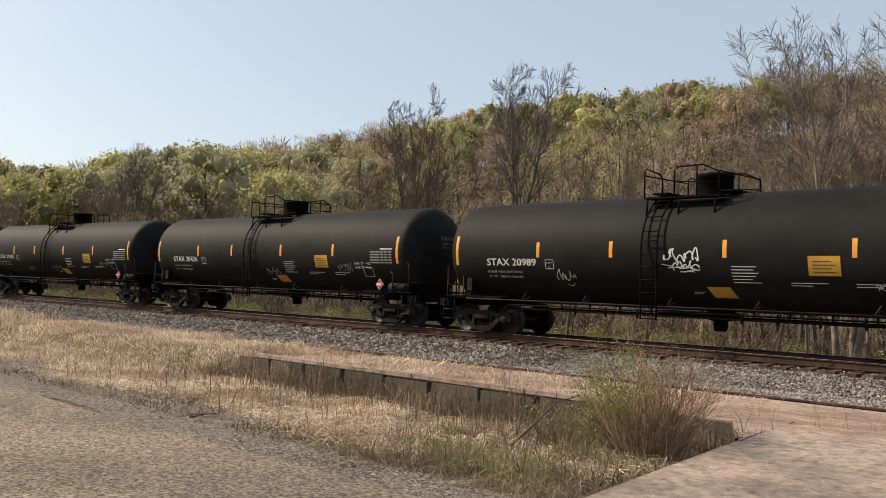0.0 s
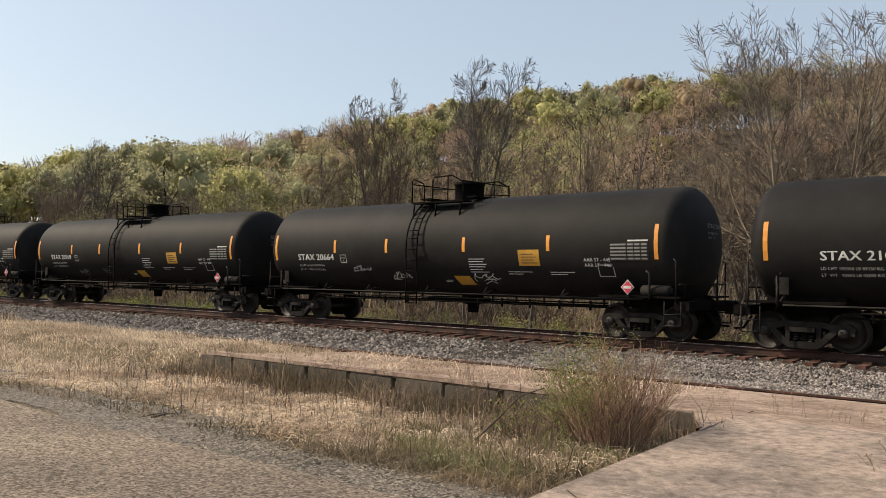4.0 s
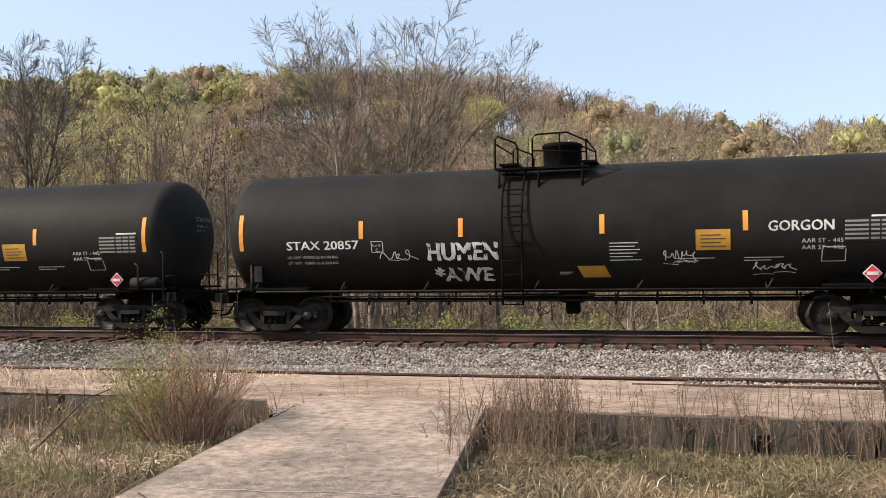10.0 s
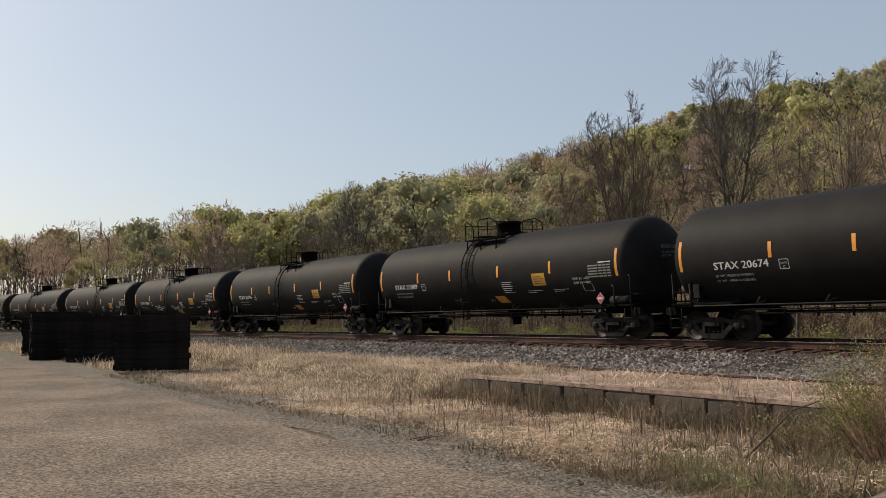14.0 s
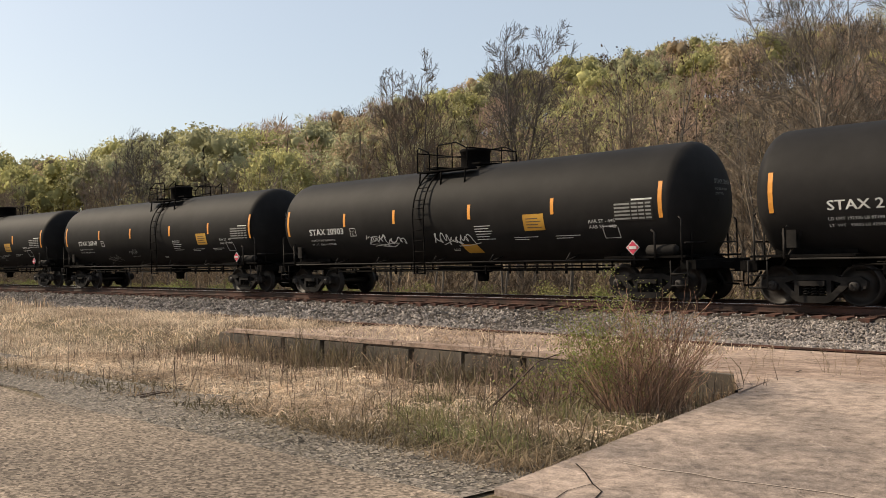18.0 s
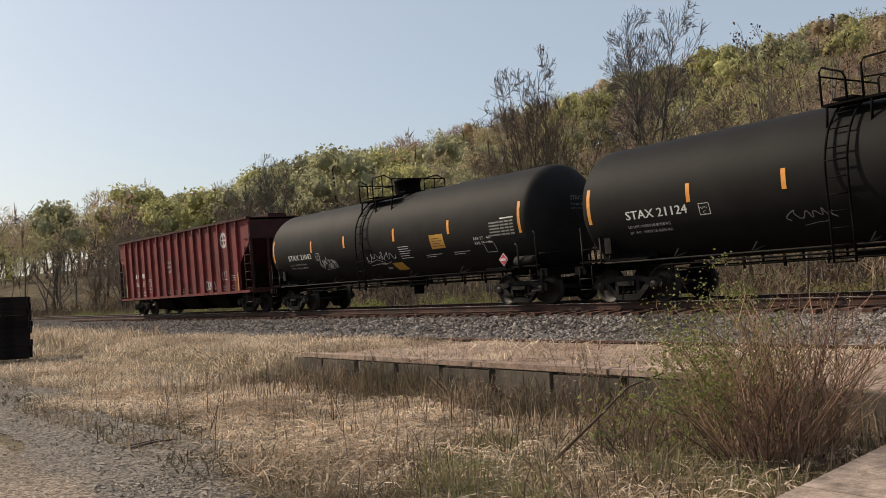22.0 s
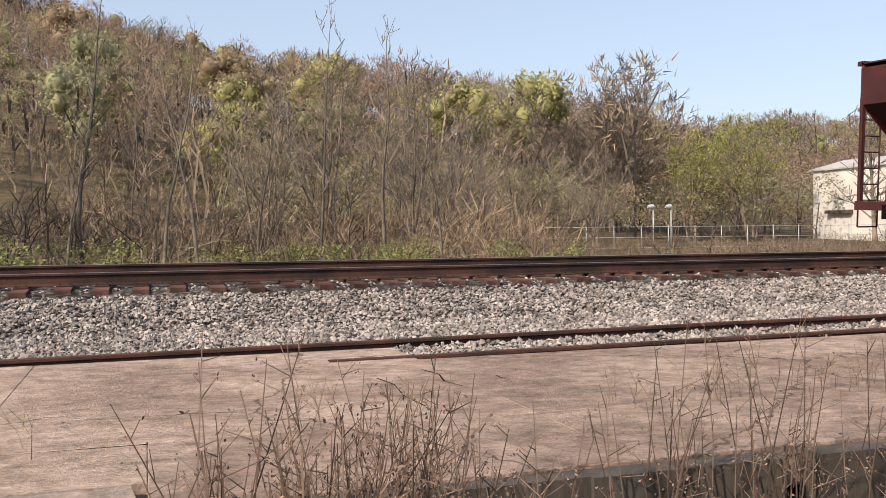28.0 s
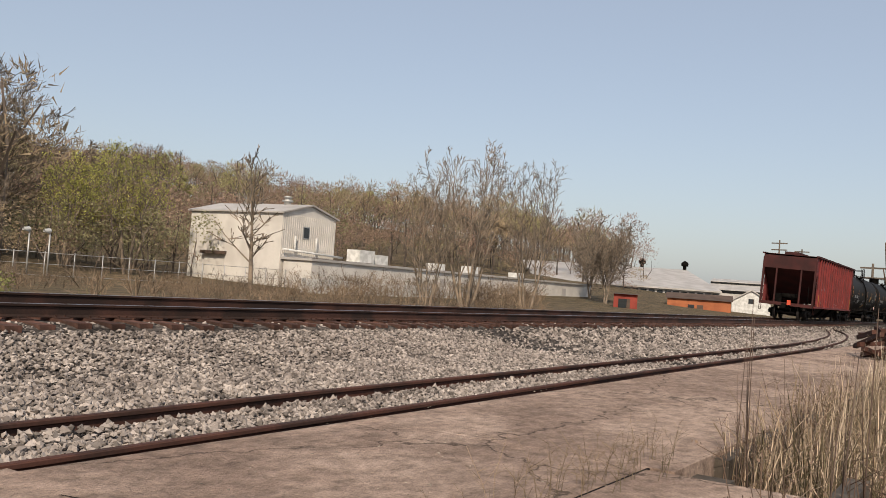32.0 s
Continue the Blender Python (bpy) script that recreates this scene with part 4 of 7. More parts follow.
    wh.tube([(-7.25, -1.2, 1.3), (-7.6, -1.0, 0.9)], 0.03, 5)
    part("hand_brake", wh, CAST, car, "hand brake wheel and housing")
    # reflectors, panels, stencils on the camera's side
    for x, h in zip((-7.6, -4.44, -1.99, 1.25, 4.28, 7.55) if low else (-7.5, -4.12, -1.2, 2.12, 5.04, 7.83), (0.9, 0.43, 0.43, 0.43, 0.43, 0.9)):
        part("reflector_strip", patch(Mesh(), x - 0.055, 2.52 - h / 2, 0.11, h), ORANGE, car, "orange-yellow reflective strip")
    part("caution_panel", patch(Mesh(), (3.25 if low else 4.13), 1.9, 0.72, 0.46), YELLOW, car, "dull yellow caution panel")
    g = Mesh()
    for i in range(4):
        patch(g, (3.35 if low else 4.23), 1.97 + 0.08 * i, 0.52 - 0.1 * (i % 2), 0.025, 0.009, 1)
    tagged(part("caution_text", g, BROWNROOF, car), kind="stuff")
    if low:
        part("warning_panel", patch(Mesh(), 0.78, 1.33, 0.62, 0.36, skew=-0.12), YELLOW, car, "tilted dull yellow panel low on the tank")
    part("data_panel", patch(Mesh(), 6.2 + D, 2.03, 1.15, 0.5), CAST, car, "grey data panel")
    dp = Mesh()
    for i in range(5):
        for x, k in ((6.24, 0.46), (6.74, 0.17), (6.94, 0.16), (7.14, 0.16)):
            patch(dp, x + D, 2.07 + 0.09 * i, k, 0.045, 0.009, 1)
    tagged(part("data_table", dp, GREYP, car, "pale lines on the data panel"), kind="stuff")
    w = Mesh()
    patch(w, 6.75 + D, 2.53, 0.58, 0.04, 0.009, 1)
    for i, k in enumerate((0.62, 0.55, 0.66, 0.6, 0.5, 0.7)):
        patch(w, 1.4 if low else 2.25, 2.08 - 0.075 * i, k, 0.022, 0.006, 1)
    for x, z, k in ((2.65, 1.72, 0.85), (2.65, 1.66, 0.5), (4.1, 1.72, 0.8), (4.1, 1.66, 0.55), (0.1, 1.45, 0.3), (0.1, 1.41, 0.24)):
        patch(w, x + (0.15 if low else 1.0), z, k, 0.02, 0.006, 1)
    for x0, z0, a, b in ((5.8 + D, 1.62, 0.46, 0.3), (-4.2 + D * 0.6, 1.98, 0.28, 0.25)):
        for q in ((x0, z0, a, 0.018), (x0, z0 + b, a, 0.018), (x0, z0, 0.018, b), (x0 + a, z0, 0.018, b)):
            patch(w, *q, 0.006, 1)
    for txt, x, z, sz in (("AAR ST - 445", 5.4 + D, 2.02, 0.135), ("AAR ST - 446", 5.4 + D, 1.88, 0.135), ("LD LMT 192300 LB 87150 KG", -6.4 + D * 0.4, 1.86, 0.098), ("LT  WT   93800 LB 42550 KG", -6.4 + D * 0.4, 1.72, 0.098), ("PLATE", -4.17 + D * 0.6, 2.12, 0.07), ("C", -4.1 + D * 0.6, 2.0, 0.11)):
        wrap(w, *lettering(txt, sz, 1.08), x, z)
    tagged(part("stencilling", w, WHITE, car, "white stencilled data lines"), kind="stuff")
    px = 6.75 + D * 0.6
    dia = [(px - 0.19, 1.36), (px, 1.17), (px + 0.19, 1.36), (px, 1.55)]
    pc = part("placard", Mesh().prism(dia, -1.50, -1.48), WHITE, car, "white-bordered red diamond hazard placard on its holder")
    sm = [((x - px) * 0.88 + px, (z - 1.36) * 0.88 + 1.36) for x, z in dia]
    part("placard_field", Mesh().prism(sm, -1.508, -1.502), REDP, pc)
    part("placard_band", Mesh().box((px, -1.512, 1.36), (0.22, 0.006, 0.07)), WHITE, pc)
    part("placard_holder", Mesh().box((px, -1.46, 1.36), (0.3, 0.03, 0.3)).box((px, -1.44, 1.2), (0.06, 0.05, 0.5)), DARK, car)
    return tagged(car, "black tank car with orange reflective strips and white stencils", "tank car", "tank cars of the train")


NUMBERS = ["20989", "20426", "21023", "20664", "20969", "20826", "20857", "20940", "20855", "20674", "21089", "21096", "20903", "20760", "21124", "21042"]
PITCH = 17.953
MIRRORED = (13,)


def car_x(n, t):
    return -11.53 + 11.738 * t - 0.012 * t * t - PITCH * n


def train():
    cars = [tank_car()]
    other = tank_car(0.98, 0.66, -1, False)
    for n in range(1, 16):
        cars.append(other if n == 5 else copy_thing(other if n in MIRRORED else cars[0], pose(0, 0, 0)))
    rng = random.Random(12)
    for n, car in enumerate(cars):
        rx = -6.25 if n == 5 or n in MIRRORED else -6.4
        m = wrap(Mesh(), *lettering("STAX " + NUMBERS[n], 0.30, 1.2), rx, 2.07)
        wrap(m, *lettering("STAX " + NUMBERS[n], 0.30, 1.2), rx + 0.016, 2.073, 0.0064)
        tagged(part("reporting_mark", m, WHITE, car, "white reporting mark and number"), kind="stuff")
        e = Mesh()
        for txt, sz, z in (("STAX " + NUMBERS[n], 0.17, 0.42), ("TC128B  NORM", 0.09, 0.26), ("DOT 117R", 0.09, 0.14)):
            vs, fs = lettering(txt, sz, 1.05)
            e.add([(7.69 + 0.62 * math.sqrt(max(0, 1 - ((u - 0.15) ** 2 + (v + z) ** 2) / TANK_R ** 2)), u - 0.15, TANK_Z + v + z) for u, v in vs], fs)
        tagged(part("end_stencil", e, GREYP, car, "small white stencil on the tank end"), kind="stuff")
        g = Mesh()
        words = {6: (("HUMEN", 0.62, 0.8, -2.85, 1.76), ("*AWE", 0.62, 0.85, -2.7, 1.27), ("GORGON", 0.31, 0.95, 4.72, 2.28)), 7: (("LIL PUNK", 0.5, 0.95, 0.1, 1.55), ("FAIR", 0.36, 1.1, -4.9, 1.45), ("GTU", 0.36, 1.1, -2.9, 1.4))}.get(n, ())
        for txt, sz, wide, x, z in words:
            for dx, dz in ((0, 0), (0.03, 0.006), (-0.02, 0.02)) if sz > 0.45 else ((0, 0), (0.014, 0.01)):
                wrap(g, *lettering(txt, sz, wide), x + dx, z + dz, 0.006 + dx * 0.01)
        if n in (12, 15):
            scrawl(g, rng, -3.3 if n == 12 else -0.7, 1.62, 1.7 if n == 12 else 1.9, 0.48, 8, 0.036 if n == 12 else 0.026)
            scrawl(g, rng, -0.35 if n == 12 else -3.95, 1.55, 1.6 if n == 12 else 1.1, 0.55, 9, 0.035 if n == 12 else 0.02)
            if n == 15:
                scrawl(g, rng, -3.85, 1.72, 1.0, 0.42, 8, 0.018)
        if n == 0:
            scrawl(g, rng, -0.4, 2.1, 0.95, 0.55, 7, 0.04)
            scrawl(g, rng, -0.15, 1.95, 0.7, 0.35, 5, 0.03)
        if n == 5:
            for x in (-4.0, -2.2):
                scrawl(g, rng, x, 1.62, 1.0, 0.36, 7, 0.018)
        for k in range(0 if n in (5, 15) else rng.choice((1, 2, 2, 3))):
            x = rng.choice((-3.9, -3.4, -1.9, 0.0, 1.6, 2.4, 4.6)) + rng.uniform(-0.3, 0.3)
            scrawl(g, rng, x, rng.uniform(1.3, 1.75), rng.uniform(0.5, 1.1), rng.uniform(0.25, 0.5), rng.randint(4, 6), rng.uniform(0.018, 0.03))
        tagged(part("graffiti", g, WHITE if n in (0, 6, 7, 12, 15) else GREYP if n % 3 else WHITE, car, "white painted graffiti strokes"), kind="stuff")
        if n == 8:
            o = Mesh()
            scrawl(o, rng, -4.1, 1.35, 2.4, 0.8, 9, 0.15)
            part("graffiti", o, BRICK, car, "orange painted graffiti")
    return cars


def hopper_car():
    """The oxide red covered hopper with ribbed sides and sloping ends."""
    car = new("hopper_car")
    W, T, B, L, R0 = 1.60, 4.12, 0.97, 8.07, 6.87
    for s in (-1, 1):
        m = Mesh().prism([(-R0, B), (R0, B), (R0, 2.15), (L, 3.25), (L, T), (-L, T), (-L, 3.25), (-R0, 2.15)], s * W, s * (W - 0.05))
        part("side_sheet", m, OXIDE, car, "oxide red side sheet with a welded seam")
        part("seam", Mesh().box((0, s * (W + 0.004), 2.32), (2 * R0, 0.012, 0.03)), OXIDE, car)
        for i in range(16):
            x = -R0 + 2 * R0 * i / 15
            part("rib", Mesh().prism([(x - 0.05, B), (x + 0.05, B), (x + 0.05, T - 0.03), (x - 0.05, T - 0.03)], s * (W + 0.11), s * (W + 0.004)), OXIDE, car)
        part("top_chord", Mesh().box((0, s * (W + 0.04), T + 0.02), (2 * L, 0.18, 0.1)), OXDARK, car)
        part("side_sill", Mesh().box((0, s * (W + 0.03), B - 0.0), (2 * L - 0.4, 0.14, 0.11)), OXIDE, car)
    roof = Mesh().prism([(-L, T), (L, T), (L, T + 0.03), (-L, T + 0.03)], -W, W)
    roof.box((0, 0, T + 0.14), (2 * L - 0.8, 0.9, 0.16))
    part("roof", roof, OXDARK, car)
    for s in (-1, 1):
        # end sheets, panel and posts take OXDARK, which carries the shade in its colour
        sl = Mesh().add([(s * L, -W + 0.06, 3.25), (s * L, W - 0.06, 3.25), (s * 5.2, W - 0.06, 1.15), (s * 5.2, -W + 0.06, 1.15), (s * (L - 0.06), -W + 0.06, 3.3), (s * (L - 0.06), W - 0.06, 3.3)], [(0, 1, 2, 3), (0, 4, 5, 1)])
        part("slope_sheet", sl, OXDARK, car, "sloping end sheet")
        part("end_panel", Mesh().box((s * (L - 0.02), 0, 3.63), (0.06, 2 * W, 0.82)), OXDARK, car)
        for y in (-W + 0.03, -0.75, 0.75, W - 0.03):
            part("end_post", Mesh().box((s * (L - 0.04), y, 2.15), (0.09, 0.09, 2.4)), OXDARK, car)
        po = Mesh().box((s * (L - 0.02), 0, 0.98), (0.2, 2 * W, 0.2))
        po.box((s * 7.3, 0, 1.0), (1.5, 2 * W - 0.2, 0.06))
        part("end_platform", po, OXDARK, car)
        for y in (-W - 0.03, W + 0.03):
            ld = Mesh()
            for i in range(7):
                ld.tube([(s * (L - 0.05), y, 1.1 + 0.36 * i), (s * (L - 0.6), y, 1.1 + 0.36 * i)], 0.016, 5)
            ld.tube([(s * (L - 0.6), y, 0.5), (s * (L - 0.6), y, 3.0)], 0.02, 5)
            ld.tube([(s * (L - 0.05), y, 0.5), (s * (L - 0.05), y, 3.9)], 0.02, 5)
            ld.tube([(s * (L - 0.05), y, 0.5), (s * (L - 0.6), y, 0.5)], 0.02, 5)
            part("ladder", ld, OXDARK, car)
        eq = Mesh().lathe([(-0.5, 0.0), (-0.48, 0.18), (0.4, 0.18), (0.42, 0.0)], "y", 12, (s * 7.2, 0, 1.5))
        eq.box((s * 7.5, 0.6, 1.35), (0.4, 0.4, 0.6))
        eq.tube([(s * 7.6, -1.2, 1.1), (s * 7.6, -1.2, 2.2)], 0.03, 5)
        eq.lathe([(-0.03, 0.26), (0.03, 0.26)], "x", 16, (s * 7.85, -0.6, 2.1))
        part("brake_gear", eq, DARK, car)
        cp = Mesh().box((s * 7.0, 0, 0.82), (2.4, 0.5, 0.3))
        coupler(cp, s * 8.1, s)
        part("coupler", cp, DARK, car)
        truck(car, s * 6.5)
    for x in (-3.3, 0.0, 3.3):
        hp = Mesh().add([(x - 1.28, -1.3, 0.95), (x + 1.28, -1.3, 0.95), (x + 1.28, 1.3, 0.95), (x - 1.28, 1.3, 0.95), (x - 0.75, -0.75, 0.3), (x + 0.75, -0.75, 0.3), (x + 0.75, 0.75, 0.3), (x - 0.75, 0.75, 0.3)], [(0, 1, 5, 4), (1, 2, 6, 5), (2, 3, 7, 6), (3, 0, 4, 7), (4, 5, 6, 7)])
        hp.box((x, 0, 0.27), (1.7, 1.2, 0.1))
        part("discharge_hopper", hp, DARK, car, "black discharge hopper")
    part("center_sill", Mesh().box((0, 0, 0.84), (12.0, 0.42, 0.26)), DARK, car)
    # markings on the near side
    def flat(m, vs, fs, x, z):
        return m.add([(x + u, -W - 0.008, z + v) for u, v in vs], fs)

    def bar(m, x, z, w, h):
        return flat(m, [(0, 0), (w, 0), (w, h), (0, h)], [(0, 1, 2, 3)], x, z)
    mk = Mesh()
    for txt, x, z, sz in (("BUFFER", -1.28, 2.62, 0.2), ("SERVICE", -1.30, 2.40, 0.2), ("ONLY", -1.18, 2.16, 0.2), ("808", -5.72, 1.62, 0.34), ("557", -4.78, 1.62, 0.34), ("LD LMT", -5.62, 1.25, 0.13), ("LT WT", -5.6, 1.09, 0.13), ("198200", -4.76, 1.25, 0.13), ("64800", -4.72, 1.09, 0.13), ("166100", -3.85, 1.25, 0.13), ("LOADED HGCNT", -3.98, 1.42, 0.09), ("PLATE", -3.83, 1.84, 0.08), ("C", -3.73, 1.66, 0.15)):
        flat(mk, *lettering(txt, sz, 0.92), x, z)
    for x in (-5.72, -5.4, -4.75, -4.5):
        bar(mk, x, 2.06, 0.2, 0.25)
    for x, z, w, h in ((-3.9, 1.6, 0.36, 0.02), (-3.9, 1.94, 0.36, 0.02), (-3.9, 1.6, 0.02, 0.36), (-3.56, 1.6, 0.02, 0.36), (5.1, 1.55, 0.44, 0.02), (5.1, 1.9, 0.44, 0.02), (5.1, 1.55, 0.02, 0.36), (5.54, 1.55, 0.02, 0.37), (5.3, 1.55, 0.02, 0.36)):
        bar(mk, x, z, w, h)
    for x in (-0.35, -1.2, 0.45, 1.35, 2.2, 5.2, 6.0, 4.0):
        for i in range(3):
            bar(mk, x - 0.18, 1.12 + 0.07 * i, 0.4 - 0.08 * (i % 2), 0.018)
    for i in range(3):
        bar(mk, 5.95, 1.5 + 0.1 * i, 0.45, 0.025)
    tagged(part("stencilling", mk, WHITE, car, "white stencilled lettering"), kind="stuff")
    lg = Mesh()
    ring = [(0.36 * math.cos(a * 0.2618), 0.36 * math.sin(a * 0.2618)) for a in range(24)]
    inner = [(0.22 * math.cos(a * 0.2618), 0.22 * math.sin(a * 0.2618)) for a in range(24)]
    flat(lg, ring + inner, [(i, (i + 1) % 24, (i + 1) % 24 + 24, i + 24) for i in range(24)], 5.43, 3.34)
    bar(lg, 5.39, 3.13, 0.08, 0.42)
    bar(lg, 5.22, 3.30, 0.42, 0.08)
    part("round_emblem", lg, WHITE, car, "round white emblem with a cross")
    gr = Mesh()
    rng = random.Random(3)
    for k in range(5):
        pts = [(3.4 + 0.2 * k + 0.16 * math.cos(i * 0.6 + k), 1.35 + 0.2 * math.sin(i * 0.6 + k * 2)) for i in range(10)]
        for a, b in zip(pts, pts[1:]):
            d = math.hypot(b[0] - a[0], b[1] - a[1]) or 1
            nx, nz = -(b[1] - a[1]) / d * 0.025, (b[0] - a[0]) / d * 0.025
            gr.add([(a[0] + nx, -W - 0.010, a[1] + nz), (a[0] - nx, -W - 0.010, a[1] - nz), (b[0] - nx, -W - 0.010, b[1] - nz), (b[0] + nx, -W - 0.010, b[1] + nz)], [(0, 1, 2, 3)])
    part("graffiti", gr, WHITE, car, "white painted graffiti")
    for x in (-R0, R0):
        part("reflector_strip", Mesh().box((x, -W - 0.116, 1.42), (0.09, 0.008, 0.8)), YELLOW, car, "yellow reflective strip")
    fl = Mesh().box((-8.42, -0.25, 1.1), (0.12, 0.22, 0.3))
    part("end_marker", fl, FLAG, car, "orange end of train marker")
    return tagged(car, "oxide red hopper car with ribbed sides", "hopper car")


CARS = train()
HOPPER = hopper_car()


# ---- trees ----
def grow(rng, height, depth=7, trunk=0.2, angle=27, stems=1, first=0.24, ratio=0.8, up=0.05, side=2, lean=0.05, wide=1.0, crook=0.035):
    """Branches of a bare tree, forking from the trunk to the twigs: points, radii and level."""
    thick, twigs, tips = [], [], []

    def fork(p, d, length, r, k):
        n = 3 if k < 6 else 2
        pts, q = [p], p.copy()
        for i in range(n):
            d = (d + Vector((rng.gauss(0, 1), rng.gauss(0, 1), rng.gauss(0, 0.5))) * (crook + 0.022 * k) + Vector((0, 0, up))).normalized()
            q = q + d * length / n
            pts.append(q.copy())
        r1 = r * 0.78
        (thick if k < 3 else twigs).append((pts, [r + (r1 - r) * i / n for i in range(n + 1)], k))
        if k >= 2:
            for _ in range(side):
                s = pts[0].lerp(q, rng.uniform(0.25, 0.95))
                e = (d + Vector((rng.gauss(0, 1), rng.gauss(0, 1), rng.gauss(0.3, 0.6))) * 0.85).normalized() * length * rng.uniform(0.35, 0.8)
                twigs.append(([s, s + e * 0.5, s + e + Vector((0, 0, 0.12)) * e.length], [r1 * 0.4, r1 * 0.3, r1 * 0.16], 9))
                tips.append(s + e)
        if k == depth:
            tips.append(q)
            return
        kids = 2 + (rng.random() < 0.35)
        a0 = rng.uniform(0, 6.28)
        o = d.orthogonal().normalized()
        o2 = d.cross(o)
        for j in range(kids):
            an = math.radians(angle) * rng.uniform(0.65, 1.35) * (0.5 if j == 0 else 1.2)
            az = a0 + 6.28 * j / kids + rng.uniform(-0.5, 0.5)
            fork(q, d * math.cos(an) + (o * math.cos(az) + o2 * math.sin(az)) * math.sin(an), length * ratio * rng.uniform(0.86, 1.1) * (1.06 if j == 0 else 0.9), r1 * (0.9 if j == 0 else 0.68), k + 1)

    for s in range(stems):
        a = 6.28 * s / stems + rng.random()
        tilt = lean if stems == 1 else lean + 0.16
        base = Vector((0.22 * math.cos(a), 0.22 * math.sin(a), -0.2)) if stems > 1 else Vector((0, 0, -0.2))
        fork(base, Vector((tilt * math.cos(a), tilt * math.sin(a), 1)).normalized(), height * first * rng.uniform(0.85, 1.1), trunk * (1 if stems == 1 else rng.uniform(0.6, 0.9)), 0)
    top = max(p.z for pts, _, _ in thick + twigs for p in pts)
    f = height / top
    sc = lambda pts: [Vector((p.x * f * wide, p.y * f * wide, p.z * f)) for p in pts]
    return [(sc(a), b, c) for a, b, c in thick], [(sc(a), b, c) for a, b, c in twigs], sc(tips)


def leader(rng, height, limbs=26, first=0.3, angle=55, trunk=0.12, spread=0.3, sub=3, crook=0.02, wide=1.0):
    """Branches of a slender tree with one rising stem and side limbs: points, radii and level."""
    twigs, tips, p = [], [], Vector((0, 0, -0.2))
    d = Vector((rng.gauss(0, 0.05), rng.gauss(0, 0.05), 1)).normalized()
    stem = [p]
    for i in range(9):
        d = (d + Vector((rng.gauss(0, crook), rng.gauss(0, crook), 0.02)) * 1.6).normalized()
        stem.append(stem[-1] + d * height / 9)
    rads = [trunk * (1 - 0.93 * (i / 9) ** 0.8) for i in range(10)]

    def shoot(s, way, length, r, k):
        pts = [s]
        for i in range(3):
            way = (way + Vector((rng.gauss(0, 0.13), rng.gauss(0, 0.13), 0.07 + rng.gauss(0, 0.06)))).normalized()
            pts.append(pts[-1] + way * length / 3)
        twigs.append((pts, [r, r * 0.75, r * 0.5, r * 0.25], 3 + k))
        tips.append(pts[-1])
        if k < 2:
            for _ in range(sub):
                i = rng.choice((1, 1, 2, 2, 3))
                o = (way + Vector((rng.gauss(0, 1), rng.gauss(0, 1), rng.gauss(0.2, 0.5))) * 0.7).normalized()
                shoot(pts[i - 1].lerp(pts[i], rng.random()), o, length * rng.uniform(0.3, 0.6), r * 0.5, k + 1)

    for i in range(limbs):
        t = first + (0.97 - first) * (i + rng.random()) / limbs
        k = min(8, int(t * 9))
        a = 2.4 * i + rng.uniform(-0.6, 0.6)
        tilt = math.radians(angle * rng.uniform(0.7, 1.2) * (1.05 - 0.5 * t))
        shoot(stem[k].lerp(stem[k + 1], t * 9 - k), Vector((math.cos(a) * math.sin(tilt) * wide, math.sin(a) * math.sin(tilt) * wide, math.cos(tilt))).normalized(), height * spread * (1.15 - t) ** 0.7 * rng.uniform(0.55, 1.1), trunk * (1.1 - t) * 0.42, 0)
    tips.append(stem[-1])
    return [(stem, rads, 0)], twigs, tips


